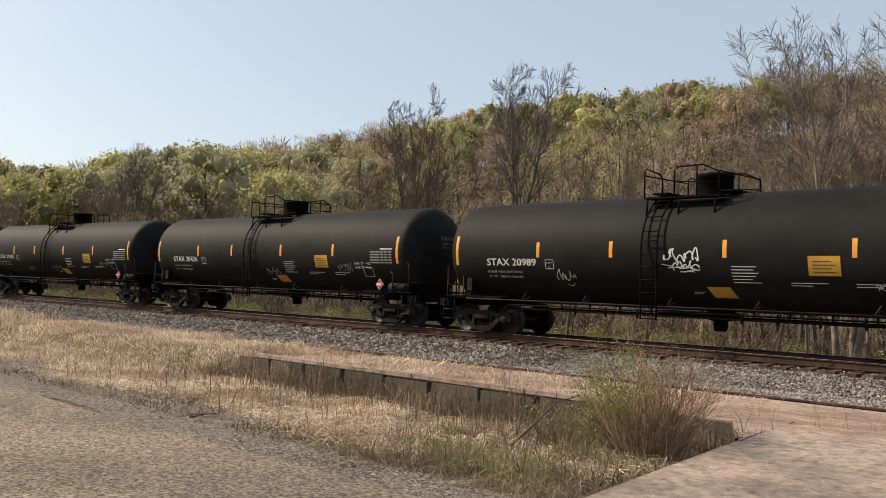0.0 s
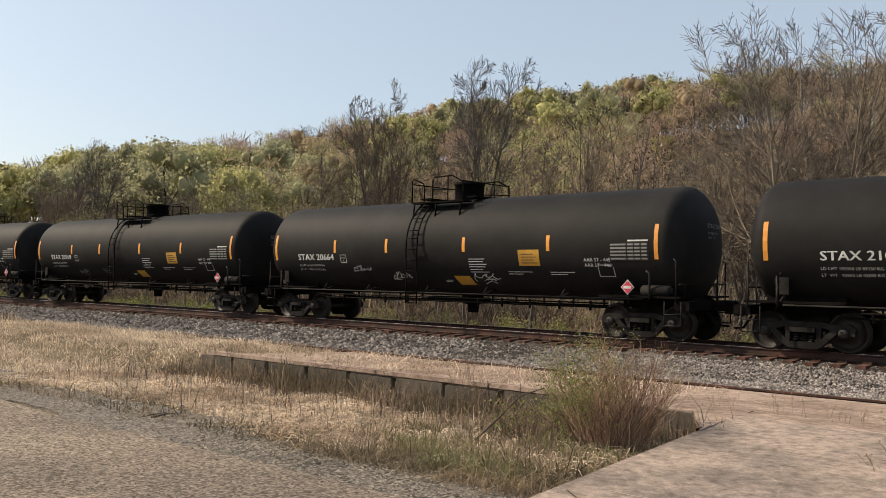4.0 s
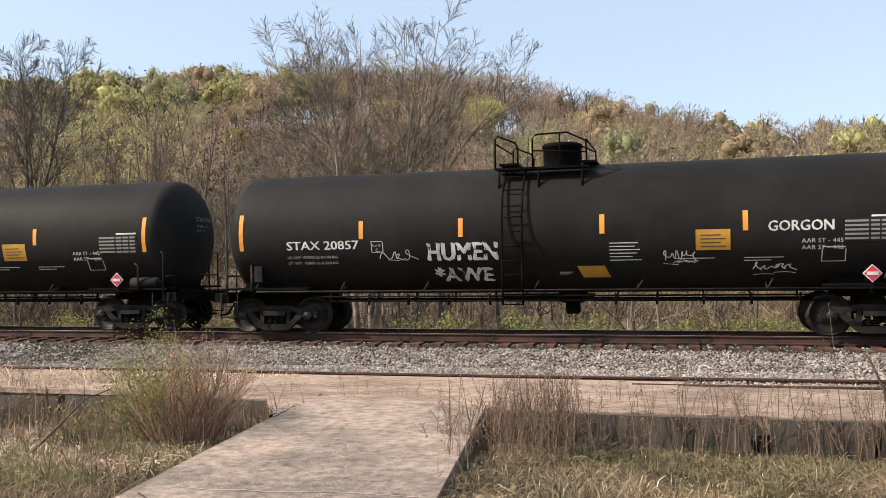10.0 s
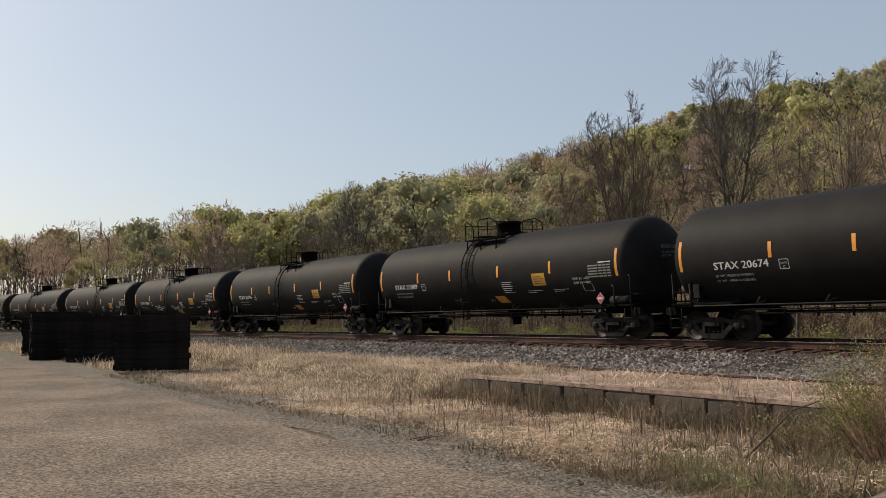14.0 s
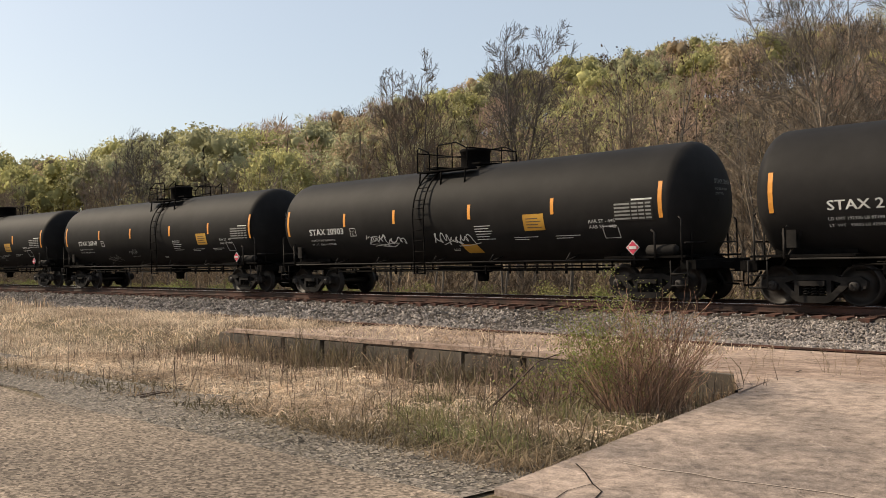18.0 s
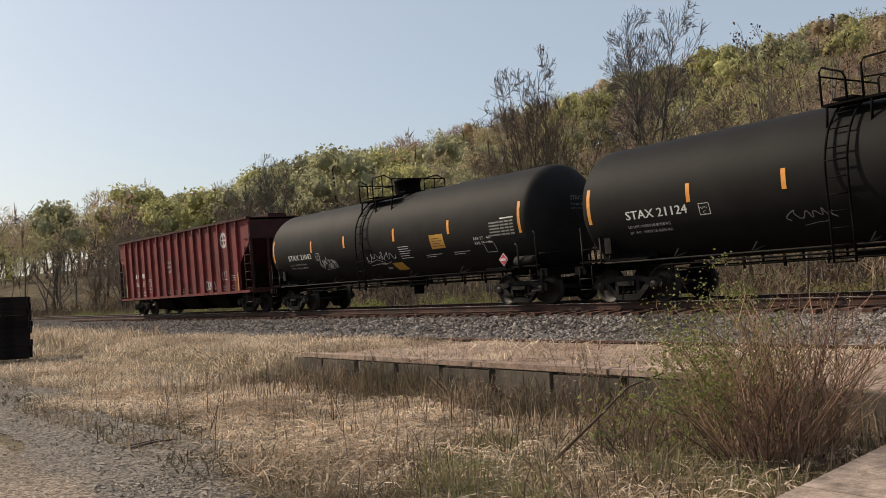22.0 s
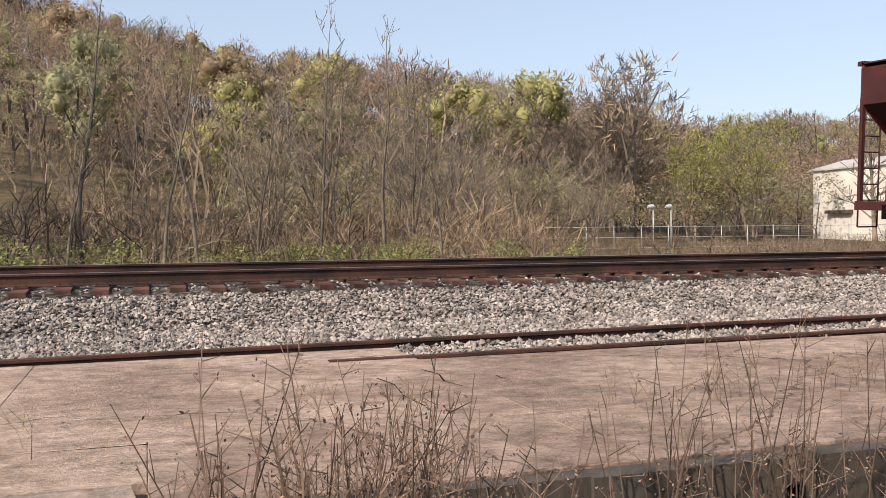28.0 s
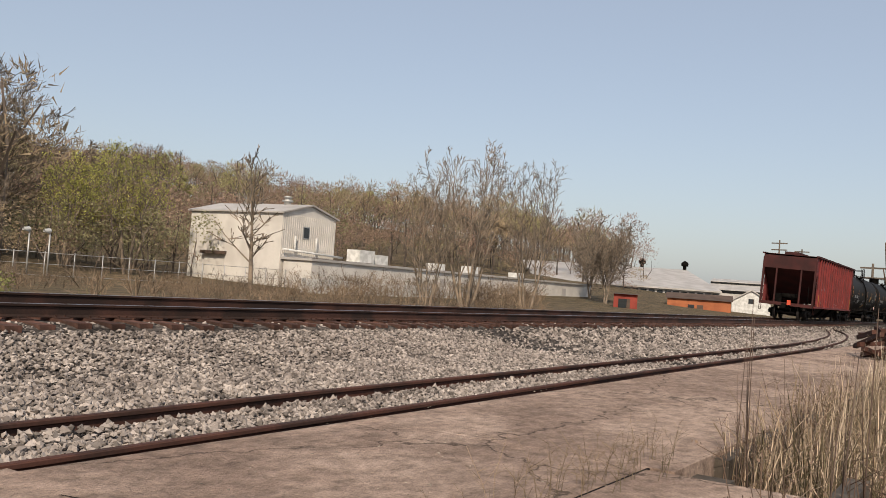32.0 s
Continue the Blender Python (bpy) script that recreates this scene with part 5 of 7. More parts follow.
def spreading(rng, height, stems=1, fork=0.3, leaders=3, limbs=10, subs=7, sprays=5, angle=40, reach=0.36, trunk=0.25, lean=0.04, flare=18, bend=0.05, wide=1.0):
    """Branches of a bare tree: long arching limbs on rising leaders, with sub-branches and twigs."""
    thick, twigs, tips = [], [], []

    def axis(p, d, length, n, sag, wob):
        pts = [p]
        for i in range(n):
            d = (d + Vector((rng.gauss(0, wob), rng.gauss(0, wob), rng.gauss(0, wob * 0.6) + sag))).normalized()
            pts.append(pts[-1] + d * length / n)
        return pts

    def taper(r0, r1, n):
        return [r0 + (r1 - r0) * (i / n) ** 0.85 for i in range(n + 1)]

    def at(pts, t):
        k = min(len(pts) - 2, int(t * (len(pts) - 1)))
        return pts[k].lerp(pts[k + 1], t * (len(pts) - 1) - k), (pts[k + 1] - pts[k]).normalized()

    def aside(d, deg, az):
        o = d.orthogonal().normalized()
        w = o * math.cos(az) + d.cross(o) * math.sin(az)
        return (d * math.cos(math.radians(deg)) + w * math.sin(math.radians(deg))).normalized()

    for s in range(stems):
        a = 6.28 * s / stems + rng.random()
        tilt = lean + (0.1 if stems > 1 else 0)
        r = trunk * (1 if s == 0 else rng.uniform(0.7, 0.95))
        h = height * (1 if s == 0 else rng.uniform(0.8, 0.97))
        bole = axis(Vector((0.25 * math.cos(a), 0.25 * math.sin(a), -0.2)) * (stems > 1) + Vector((0, 0, -0.1)), Vector((tilt * math.cos(a), tilt * math.sin(a), 1)).normalized(), h * fork, 4, 0.01, bend * 0.6)
        thick.append((bole, taper(r, r * 0.8, 4), 0))
        top, way = bole[-1], (bole[-1] - bole[-2]).normalized()
        for j in range(leaders):
            d = aside(way, flare * (0.35 if j == 0 else rng.uniform(0.8, 1.35)), 6.28 * j / leaders + a)
            q = axis(top if j == 0 else at(bole, rng.uniform(0.7, 1.0))[0], d, h * (1 - fork) * (0.86 if j == 0 else rng.uniform(0.72, 0.9)), 8, 0.035, bend)
            rr = r * (0.62 if j == 0 else 0.48)
            thick.append((q, taper(rr, 0.012, 8), 1))
            tips.append(q[-1])
            for i in range(limbs):
                t = 0.04 + 0.955 * ((i + rng.random()) / limbs) ** 0.85
                p, d1 = at(q, t)
                L = height * reach * (1.3 - t) ** 0.6 * rng.uniform(0.55, 1.1)
                limb = axis(p, aside(d1, angle * rng.uniform(0.75, 1.25), 2.4 * i + rng.uniform(-0.7, 0.7)), L, 5, 0.05, bend * 1.3)
                lr = rr * (1.05 - t) * 0.5 + 0.006
                (thick if lr > 0.035 else twigs).append((limb, taper(lr, 0.008, 5), 2))
                tips.append(limb[-1])
                for m in range(subs):
                    u = 0.12 + 0.85 * (m + rng.random()) / subs
                    p2, d2 = at(limb, u)
                    L2 = L * 0.62 * (1.15 - u) ** 0.6 * rng.uniform(0.5, 1.1)
                    sub = axis(p2, aside(d2, rng.uniform(26, 52), rng.uniform(0, 6.28)), L2, 2, 0.08, bend * 1.8)
                    twigs.append((sub, taper(lr * 0.42 + 0.003, 0.005, 2), 4))
                    tips.append(sub[-1])
                    for _ in range(sprays):
                        p3, d3 = at(sub, rng.uniform(0.15, 0.98))
                        e = aside(d3, rng.uniform(22, 55), rng.uniform(0, 6.28)) * L2 * rng.uniform(0.3, 0.75)
                        twigs.append(([p3, p3 + e + Vector((0, 0, 0.1)) * e.length], [0.007, 0.003], 5))
                        tips.append(p3 + e)
    f = height / max(p.z for pts, _, _ in thick + twigs for p in pts)
    sc = lambda pts: [Vector((p.x * f * wide, p.y * f * wide, p.z * f)) for p in pts]
    return [(sc(a), b, c) for a, b, c in thick], [(sc(a), b, c) for a, b, c in twigs], sc(tips)


def leaf_cloud(rng, points, per, size, radius):
    """Small leaf faces strewn round points."""
    v, f = [], []
    for p in points:
        for _ in range(per):
            c = Vector(p) + Vector((rng.gauss(0, radius), rng.gauss(0, radius), rng.gauss(0, radius * 0.8)))
            a = Vector((rng.uniform(-1, 1), rng.uniform(-1, 1), rng.uniform(-1, 1))).normalized()
            b = a.orthogonal().normalized()
            s = size * rng.uniform(0.6, 1.3)
            o = len(v)
            v += [c - a * s, c + b * s * 0.6, c + a * s, c - b * s * 0.6]
            f.append((o, o + 1, o + 2, o + 3))
    return v, f


def tree(name, seed, height, label, bark=BARK, leaf=None, leaf_per=2, leaf_size=0.10, leaf_radius=0.3, fine=0.009, form=grow, **kw):
    best = None
    for s in range(6):
        rng = random.Random(seed * 100 + s)
        g = form(rng, height, **kw)
        full = sum(p.z > 0.74 * height for p in g[2]) / len(g[2]) - 0.02 * abs(sum(p.x for p in g[2])) / len(g[2])
        if best is None or full > best[0]:
            best = (full, g)
    thick, twigs, tips = best[1]
    t = new(name)
    a, b = Mesh(), Mesh()
    for pts, rads, level in thick:
        a.tube(pts, rads, 7 if level == 0 else 5, False)
    for pts, rads, level in twigs:
        b.tube(pts, [max(r, fine) for r in rads], 3, False, False)
    part("trunk", a, bark, t)
    part("crown", b, bark if bark is not BARK or height > 16 else TWIG, t, "fine bare branches")
    if leaf:
        v, f = leaf_cloud(rng, tips, leaf_per, leaf_size, leaf_radius)
        part("foliage", bulk("foliage", v, f, leaf), leaf, t, "sparse new spring leaves")
    return tagged(t, label, "tree", "bare trees behind the track")


def trees():
    heights = [18.5, 15.5, 11, 15, 12, 9, 11, 10.5, 16.5, 13.5, 15, 11.5, 10]
    kinds = [
        tree("tree", 1, 18.5, "tall bare tree with a dark upright trunk and rounded crown", form=spreading, fork=0.34, leaders=3, limbs=16, subs=9, sprays=7, angle=42, reach=0.22, trunk=0.3, flare=20, fine=0.012),
        tree("tree", 2, 15.5, "bare many-stemmed tree with a wide rising crown", form=spreading, stems=3, fork=0.26, leaders=3, limbs=11, subs=8, sprays=6, angle=42, reach=0.2, trunk=0.21, lean=0.06, flare=22, fine=0.012),
        tree("tree", 3, 11, "pale bare tree with a fan of thin branches", bark=PALEBARK, form=spreading, fork=0.16, leaders=5, limbs=9, subs=7, sprays=5, angle=42, reach=0.26, trunk=0.18, flare=38, fine=0.011),
        tree("tree", 4, 15, "slender tree with tufts of brown dead leaves", form=spreading, fork=0.36, leaders=3, limbs=8, subs=4, sprays=1, angle=44, reach=0.18, trunk=0.17, flare=24, fine=0.013, leaf=BROWNLEAF, leaf_per=1, leaf_size=0.1, leaf_radius=0.12),
        tree("tree", 5, 12, "young tree with yellow-green spring leaves", depth=6, trunk=0.15, angle=29, first=0.22, leaf=BUD, leaf_per=4, leaf_size=0.06, leaf_radius=0.35, side=1),
        tree("tree", 6, 9, "thin bare sapling among the trees", form=leader, limbs=13, trunk=0.065, spread=0.3, sub=2, fine=0.008),
        tree("tree", 7, 11, "bare tree with many thin upright branches", bark=PALEBARK, form=spreading, stems=5, fork=0.22, leaders=2, limbs=10, subs=5, sprays=3, angle=34, reach=0.22, trunk=0.13, lean=0.16, flare=18, fine=0.013),
        tree("tree", 8, 10.5, "bare tree with one straight stem and side limbs", bark=PALEBARK, form=leader, limbs=24, first=0.2, angle=62, trunk=0.2, spread=0.42, sub=3, fine=0.03),
        tree("tree", 9, 16.5, "large bare tree with a broad rounded crown", bark=PALEBARK, form=spreading, stems=2, fork=0.2, leaders=5, limbs=13, subs=9, sprays=6, angle=46, reach=0.3, trunk=0.36, lean=0.06, flare=40, fine=0.024),
        tree("tree", 10, 13.5, "pale-stemmed tree in fresh yellow-green leaf", bark=PALEBARK, form=spreading, stems=5, fork=0.3, leaders=2, limbs=7, subs=5, sprays=3, angle=36, reach=0.2, trunk=0.2, lean=0.12, flare=20, fine=0.03, leaf=SPRING, leaf_per=4, leaf_size=0.1, leaf_radius=0.36),
        tree("tree", 11, 15, "large bare tree of several grey trunks with a spreading crown", bark=PALEBARK, form=spreading, stems=4, fork=0.2, leaders=3, limbs=13, subs=8, sprays=7, angle=44, reach=0.22, trunk=0.17, lean=0.03, flare=32, fine=0.0075),
        tree("tree", 12, 11.5, "slender bare woodland tree with short side branches", form=leader, limbs=18, first=0.3, angle=52, trunk=0.12, spread=0.22, sub=2, crook=0.035, fine=0.009, leaf=BUD, leaf_per=1, leaf_size=0.045, leaf_radius=0.12),
        tree("tree", 13, 10, "thin leaning woodland tree with scant branches", bark=PALEBARK, form=leader, limbs=12, first=0.42, angle=50, trunk=0.095, spread=0.26, sub=2, crook=0.06, fine=0.008),
    ]
    rng = random.Random(21)
    used = set()

    def put(k, x, y, h, turn=None, label="", wide=1.0):
        src = kinds[k]
        s = h / heights[k]
        z = float(ground_z(x, y))
        m = pose(x, y, z, 0, 0, rng.uniform(0, 360) if turn is None else turn)
        if k not in used:
            used.add(k)
            t = src
            t.matrix_basis = m
        else:
            t = copy_thing(src, m)
        t.scale = (s * rng.uniform(0.94, 1.08) * wide, s * rng.uniform(0.94, 1.08) * wide, s)
        if label:
            t["label"] = label
        return t

    put(0, -36.0, 43.6, 18.8, wide=0.8)
    put(1, -40.2, 39.1, 15.8, wide=0.75)
    put(1, -44.0, 40.2, 12.6, wide=0.75)
    put(0, -87.3, 44.5, 17.5, wide=0.85)
    put(1, -92, 43.0, 14.5)
    put(8, -99, 57.0, 16.5, wide=0.6)
    put(10, -12.0, 32.7, 13.9, 40, wide=0.95)
    put(11, -10.9, 33.4, 11.5)
    put(11, -9.4, 34.2, 10.8)
    put(3, -34.2, 51.6, 17.5, wide=0.8)
    put(3, -29.5, 50.0, 16.2, wide=0.8)
    put(3, -24.0, 44.0, 12.0, wide=0.8)
    put(3, -19.5, 39.5, 11.5, wide=0.8)
    put(1, -27.5, 41.0, 12.5, wide=0.8)
    put(1, -17.0, 38.0, 11.0, wide=0.8)
    put(2, 5.9, 50.5, 10.4, wide=0.95)
    put(2, 9.6, 48.0, 9.6)
    put(2, 12.6, 52.5, 8.8)
    put(6, 2.4, 47.0, 8.0, label="bare grey-brown tree with a fan of thin stems")
    put(8, 44.2, 91.0, 18.0)
    put(9, 51.0, 77.5, 11.6)
    put(9, 47.5, 82.0, 10.4)
    put(6, 48.3, 40.2, 11.4, wide=0.95)
    put(6, 45.6, 41.6, 9.0, wide=0.9)
    put(6, 51.6, 37.4, 10.7, wide=0.85)
    put(7, 47.4, 58.8, 10.6, label="slender pale tree before the metal building", wide=1.0)
    put(8, 109, 54.5, 11.5, wide=0.7, label="small bare tree with a round crown beside the sheds")
    put(8, 117, 60.0, 10.5, wide=0.7, label="small bare tree with a round crown beside the sheds")
    for x, y, h in ((17, 62, 8.5), (22.5, 66, 9.0), (27, 63, 7.0), (31, 70, 8.0)):
        put(2, x, y, h, label="bare pale tree beside the wire fence")
    for i in range(40):
        x = rng.uniform(-125, -14)
        y0 = 21.8 - 0.00087 * min(0, x + 15) ** 2
        put(rng.choice((1, 1, 3, 4, 7, 2)), x, y0 + rng.uniform(13, 38), rng.uniform(8, 13), wide=0.85)
    # the thin stand of trees right behind the track
    for i in range(66):
        x = -62 + 68 * (i + rng.random()) / 66
        y0 = 21.8 - 0.00087 * min(0, x + 15) ** 2
        d = rng.uniform(8.5, 15) if i % 3 else rng.uniform(14, 26)
        put(rng.choice((11, 11, 12, 12, 5)), x, y0 + d, rng.uniform(5.5, 9.5))


def woods():
    """The hillside woods: rounded leafing crowns, bare crowns and underbrush."""
    rng = np.random.RandomState(9)
    pr = random.Random(31)

    def bare(depth, side, width, **kw):
        """A bare tree one metre high out of thin faces."""
        thick, twigs, _ = grow(pr, 1.0, depth=depth, trunk=0.016, side=side, **kw)
        v, f = [], []
        for pts, rads, _ in thick + twigs:
            a, b = pts[0], pts[-1]
            d = (b - a)
            o = d.orthogonal().normalized()
            w = (o * math.cos(pr.uniform(0, 6.28)) + d.normalized().cross(o) * math.sin(pr.uniform(0, 6.28))).normalized()
            r0, r1 = max(rads[0], width), max(rads[-1], width * 0.6)
            n = len(v)
            v += [a - w * r0, a + w * r0, b + w * r1, b - w * r1]
            f += [(n, n + 1, n + 2), (n, n + 2, n + 3)]
        return np.array(v), np.array(f)

    def crown(n, size, clumps=9, core=0.0, twigs=False):
        """A rounded crown: leaf faces in clumps, facing outwards, round added solid cores that block light."""
        v, f, cs = [], [], []
        for i in range(clumps):
            a, e = 6.28 * (i * 0.382) + pr.uniform(-0.4, 0.4), pr.uniform(-0.5, 1.0) if i else 1.0
            r = 0.20 * math.sqrt(max(0.03, 1 - e * e * 0.9))
            cs.append((r * math.cos(a), r * math.sin(a), 0.66 + 0.21 * e, pr.uniform(0.09, 0.14)))
        for i in range(n):
            c = pr.choice(cs)
            d = Vector((pr.gauss(0, 1), pr.gauss(0, 1), pr.gauss(0.25, 1))).normalized()
            p = Vector(c[:3]) + d * c[3] * pr.uniform(0.62, 1.1)
            nrm = (d + Vector((pr.gauss(0, 1), pr.gauss(0, 1), pr.gauss(0, 1))) * 0.7).normalized()
            u = nrm.orthogonal().normalized()
            w = nrm.cross(u)
            g = pr.uniform(0, 6.28)
            u, w = u * math.cos(g) + w * math.sin(g), w * math.cos(g) - u * math.sin(g)
            s = size * pr.uniform(0.6, 1.3)
            o = len(v)
            if twigs:
                tip = (d + Vector((pr.gauss(0, 0.5), pr.gauss(0, 0.5), 0.5 + pr.gauss(0, 0.5)))).normalized()
                v += [p - u * s * 0.3 - tip * s, p + u * s * 0.3 - tip * s, p + tip * s * 2.2]
            else:
                v += [p - u * s, p + u * s, p + w * s * 1.2]
            f.append((o, o + 1, o + 2))
        # lumpy solids added inside the clumps to stop light and shade the crown
        if core:
            for c in cs:
                k, o, ring = c[3] * core, len(v), 6
                for z in (-0.9, -0.3, 0.4, 0.92):
                    s = math.sqrt(1 - z * z) * k
                    for i in range(ring):
                        q = pr.uniform(0.75, 1.2)
                        v.append((c[0] + q * s * math.cos(6.283 * i / ring), c[1] + q * s * math.sin(6.283 * i / ring), c[2] + q * k * z))
                for r in range(3):
                    for i in range(ring):
                        a, d = o + r * ring + i, o + r * ring + (i + 1) % ring
                        f += [(a, d, d + ring), (a, d + ring, a + ring)]
        return np.array([tuple(p) for p in v]), np.array(f)

    def place(tv, x, y, h, wide=1.0, sink=0.3):
        a = rng.uniform(0, 6.28)
        k = h * wide * rng.uniform(0.9, 1.15)
        c, s = math.cos(a) * k, math.sin(a) * k
        return np.stack([tv[:, 0] * c - tv[:, 1] * s + x, tv[:, 0] * s + tv[:, 1] * c + y, tv[:, 2] * h + float(ground_z(x, y)) - sink], -1)

    def spot(rmin, rmax_f, power):
        while True:
            az = rng.uniform(-68, 98)
            far = float(ridge(az)[0])
            r = rmin + (far * rmax_f - rmin) * rng.rand() ** power
            x, y = -r * math.sin(math.radians(az)), r * math.cos(math.radians(az))
            yt = 21.8 - 0.00087 * min(0, x + 15) ** 2 if x > -200 else -8 + 0.32 * (x + 200)
            if y > yt + 22 and not (x > 30 and y < 76) and not (az < -28 and r < 170) and not (52 < x < 108 and y < 80):
                return az, r / far, x, y

    def far_spot():
        while True:
            s = spot(110, 1.02, 0.45)
            if s[0] < -28:
                return s

    store = collections.defaultdict(lambda: ([], [], [0]))

    def add(key, v, f):
        a, b, n = store[key]
        a.append(v), b.append(f + n[0])
        n[0] += len(v)

    domes = [crown(1100, 0.0155, 13, 0.5) for _ in range(4)] + [crown(480, 0.02, 9, 0.66) for _ in range(4)]
    gems = [crown(2200, 0.012, 14, 0.4) for _ in range(4)]
    thin = [crown(470, 0.0155, 9, 0.0, True) for _ in range(6)]
    scrub = [crown(200, 0.024, 7, 0.0, True) for _ in range(4)]
    far_bare = [bare(4, 2, 0.0036, angle=27, first=0.3) for _ in range(5)]
    near_bare = [bare(5, 1, 0.0026, angle=26, first=0.28, stems=s) for s in (1, 1, 2, 2, 1)]
    trunk = bare(2, 0, 0.006, angle=24, first=0.38)
    for i in range(2100):
        az, q, x, y = spot(84, 1.03, 0.62) if i < 1800 else far_spot()
        h = rng.uniform(12, 19)
        wave = math.sin(x * 0.045 + 1) + math.sin(y * 0.06 + x * 0.02) + 0.8 * rng.randn()
        green = 0.5 if az > 42 else (0.4 if q > 0.75 else -0.6) if az > 20 else (-0.9 if q > 0.8 else -1.3) if az > -30 else -1.6
        if wave + green > 0.5:
            dv, df = domes[rng.randint(4) + 4 * (math.hypot(x, y) > 190)]
            add(rng.choice((0, 0, 1, 1, 3)), place(dv, x, y, h), df)
        else:
            dv, df = thin[rng.randint(6)]
            add(rng.choice((0, 2, 2)) if rng.rand() < 0.24 else rng.choice((3, 4, 4, 5, 5)), place(dv, x, y, h), df)
        add("trunk", place(trunk[0], x, y, h * 0.86), trunk[1])
    for i in range(1300):
        az, q, x, y = spot(66, 1.0, 0.6) if i < 900 else far_spot()
        tv, tf = scrub[rng.randint(4)]
        add(rng.choice((2, 3, 4, 4, 5)), place(tv, x, y, rng.uniform(4, 7.5), 1.4, 2.0), tf)
    soft = [crown(400, 0.0145, 9) for _ in range(4)]
    for i in range(620):
        x, y = (rng.uniform(6, 66), rng.uniform(73, 135)) if i < 300 else (rng.uniform(60, 190), rng.uniform(98, 230))
        dv, df = soft[rng.randint(4)]
        add(rng.choice((1, 2, 2, 2, 3, 4)) if i < 300 else rng.choice((2, 4, 4, 5, 5)), place(dv, x, y, rng.uniform(5, 9.5) if i < 300 else rng.uniform(8, 13), 1.2, 2.0), df)
        add("trunk", place(trunk[0], x, y, 6), trunk[1])
    for i in range(1000):
        az, q, x, y = spot(120, 1.06, 0.38)
        tv, tf = far_bare[rng.randint(5)]
        add("far", place(tv, x, y, rng.uniform(13, 18.5), 1.1), tf)
    for i in range(90):
        az, q, x, y = spot(60, 0.45, 0.9)
        tv, tf = near_bare[rng.randint(5)]
        add("near", place(tv, x, y, rng.uniform(8, 13)), tf)
    # single trees in bright leaf that stand out of the brown woods
    bright = []
    for x, y, h in ((5.0, 112, 11), (-39.5, 174, 17), (-58, 168, 15), (-92, 150, 15), (-20, 210, 14)):
        for k in range(3):
            dv, df = gems[rng.randint(4)]
            bright.append((place(dv, x + rng.uniform(-2, 2), y + rng.uniform(-2, 2), h * rng.uniform(0.8, 1.0), 0.85), df))
    o, v, f = 0, [], []
    for a, b in bright:
        v.append(a), f.append(b + o)
        o += len(a)
    thing("bright_trees", "scattered trees in bright yellow-green leaf on the slope", "trees", kind="stuff", mesh=bulk("bright_trees", np.concatenate(v), np.concatenate(f), BRIGHT, True))
    names = ["woods in yellow-green spring leaf on the hillside", "pale green leafing woods on the hillside", "olive green woods on the hillside", "tan budding woods on the hillside", "brown budding woods on the hillside", "rosy brown budding woods on the hillside"]
    for key, (v, f, n) in store.items():
        nm, mat, label = ("leafing_woods", CROWNS[key], names[key]) if not isinstance(key, str) else {"trunk": ("wood_trunks", HILLTWIG, "grey-brown trunks of the hillside woods"), "far": ("bare_woods", HILLTWIG, "bare grey-brown trees on the hillside"), "near": ("bare_woods", TWIG, "bare brown trees at the foot of the hill")}[key]
        thing(nm, label, "woods", kind="stuff", mesh=bulk(nm, np.concatenate(v), np.concatenate(f), mat, True))

    brush = [crown(720, 0.014, 9) for _ in range(3)]
    thicket = [bare(3, 2, 0.003, angle=30, stems=5, first=0.34, lean=0.2) for _ in range(4)]
    v, f, o, vb, fb, ob = [], [], 0, [], [], 0
    for i in range(420):
        x = rng.uniform(-130, 9)
        yt = 21.8 - 0.00087 * min(0, x + 15) ** 2
        y = yt + (rng.uniform(5.5, 11) if i % 2 else rng.uniform(9, 26))
        tv, tf = brush[rng.randint(3)]
        h = rng.uniform(1.0, 3.4)
        v.append(place(tv, x, y, h, 1.1, 0.5 * h)), f.append(tf + o)
        o += len(tv)
    for i in range(1050):
        x = rng.uniform(-135, 118) if i < 700 else rng.uniform(20, 112) if i < 900 else rng.uniform(-40, 14)
        yt = 21.8 - 0.00087 * min(0, x + 15) ** 2
        y = yt + rng.uniform(6, 34) if x < 8 else yt + rng.uniform(9, 38 if x < 90 else 28)
        if 57 < x < 94 and y > 61.8:
            y = rng.uniform(55, 61)
        if x > 20 and y - 10 < 0.49 * (x + 3):
            continue
        tv, tf = thicket[rng.randint(4)]
        h = (rng.uniform(0.8, 2.0) if y < yt + 12 else rng.uniform(1.5, 4.0)) if x < 16 else rng.uniform(0.7, 1.7) if x < 50 else rng.uniform(1.2, 3.0)
        vb.append(place(tv, x, y, h, 1.2, 0.1)), fb.append(tf + ob)
        ob += len(tv)
    thing("brown_underbrush", "leafless brown thicket beyond the track", "underbrush", kind="stuff", mesh=bulk("brown_underbrush", np.concatenate(vb), np.concatenate(fb), THICKET))
    thing("green_underbrush", "low green underbrush beyond the track", "underbrush", kind="stuff", mesh=bulk("green_underbrush", np.concatenate(v), np.concatenate(f), SHRUB))


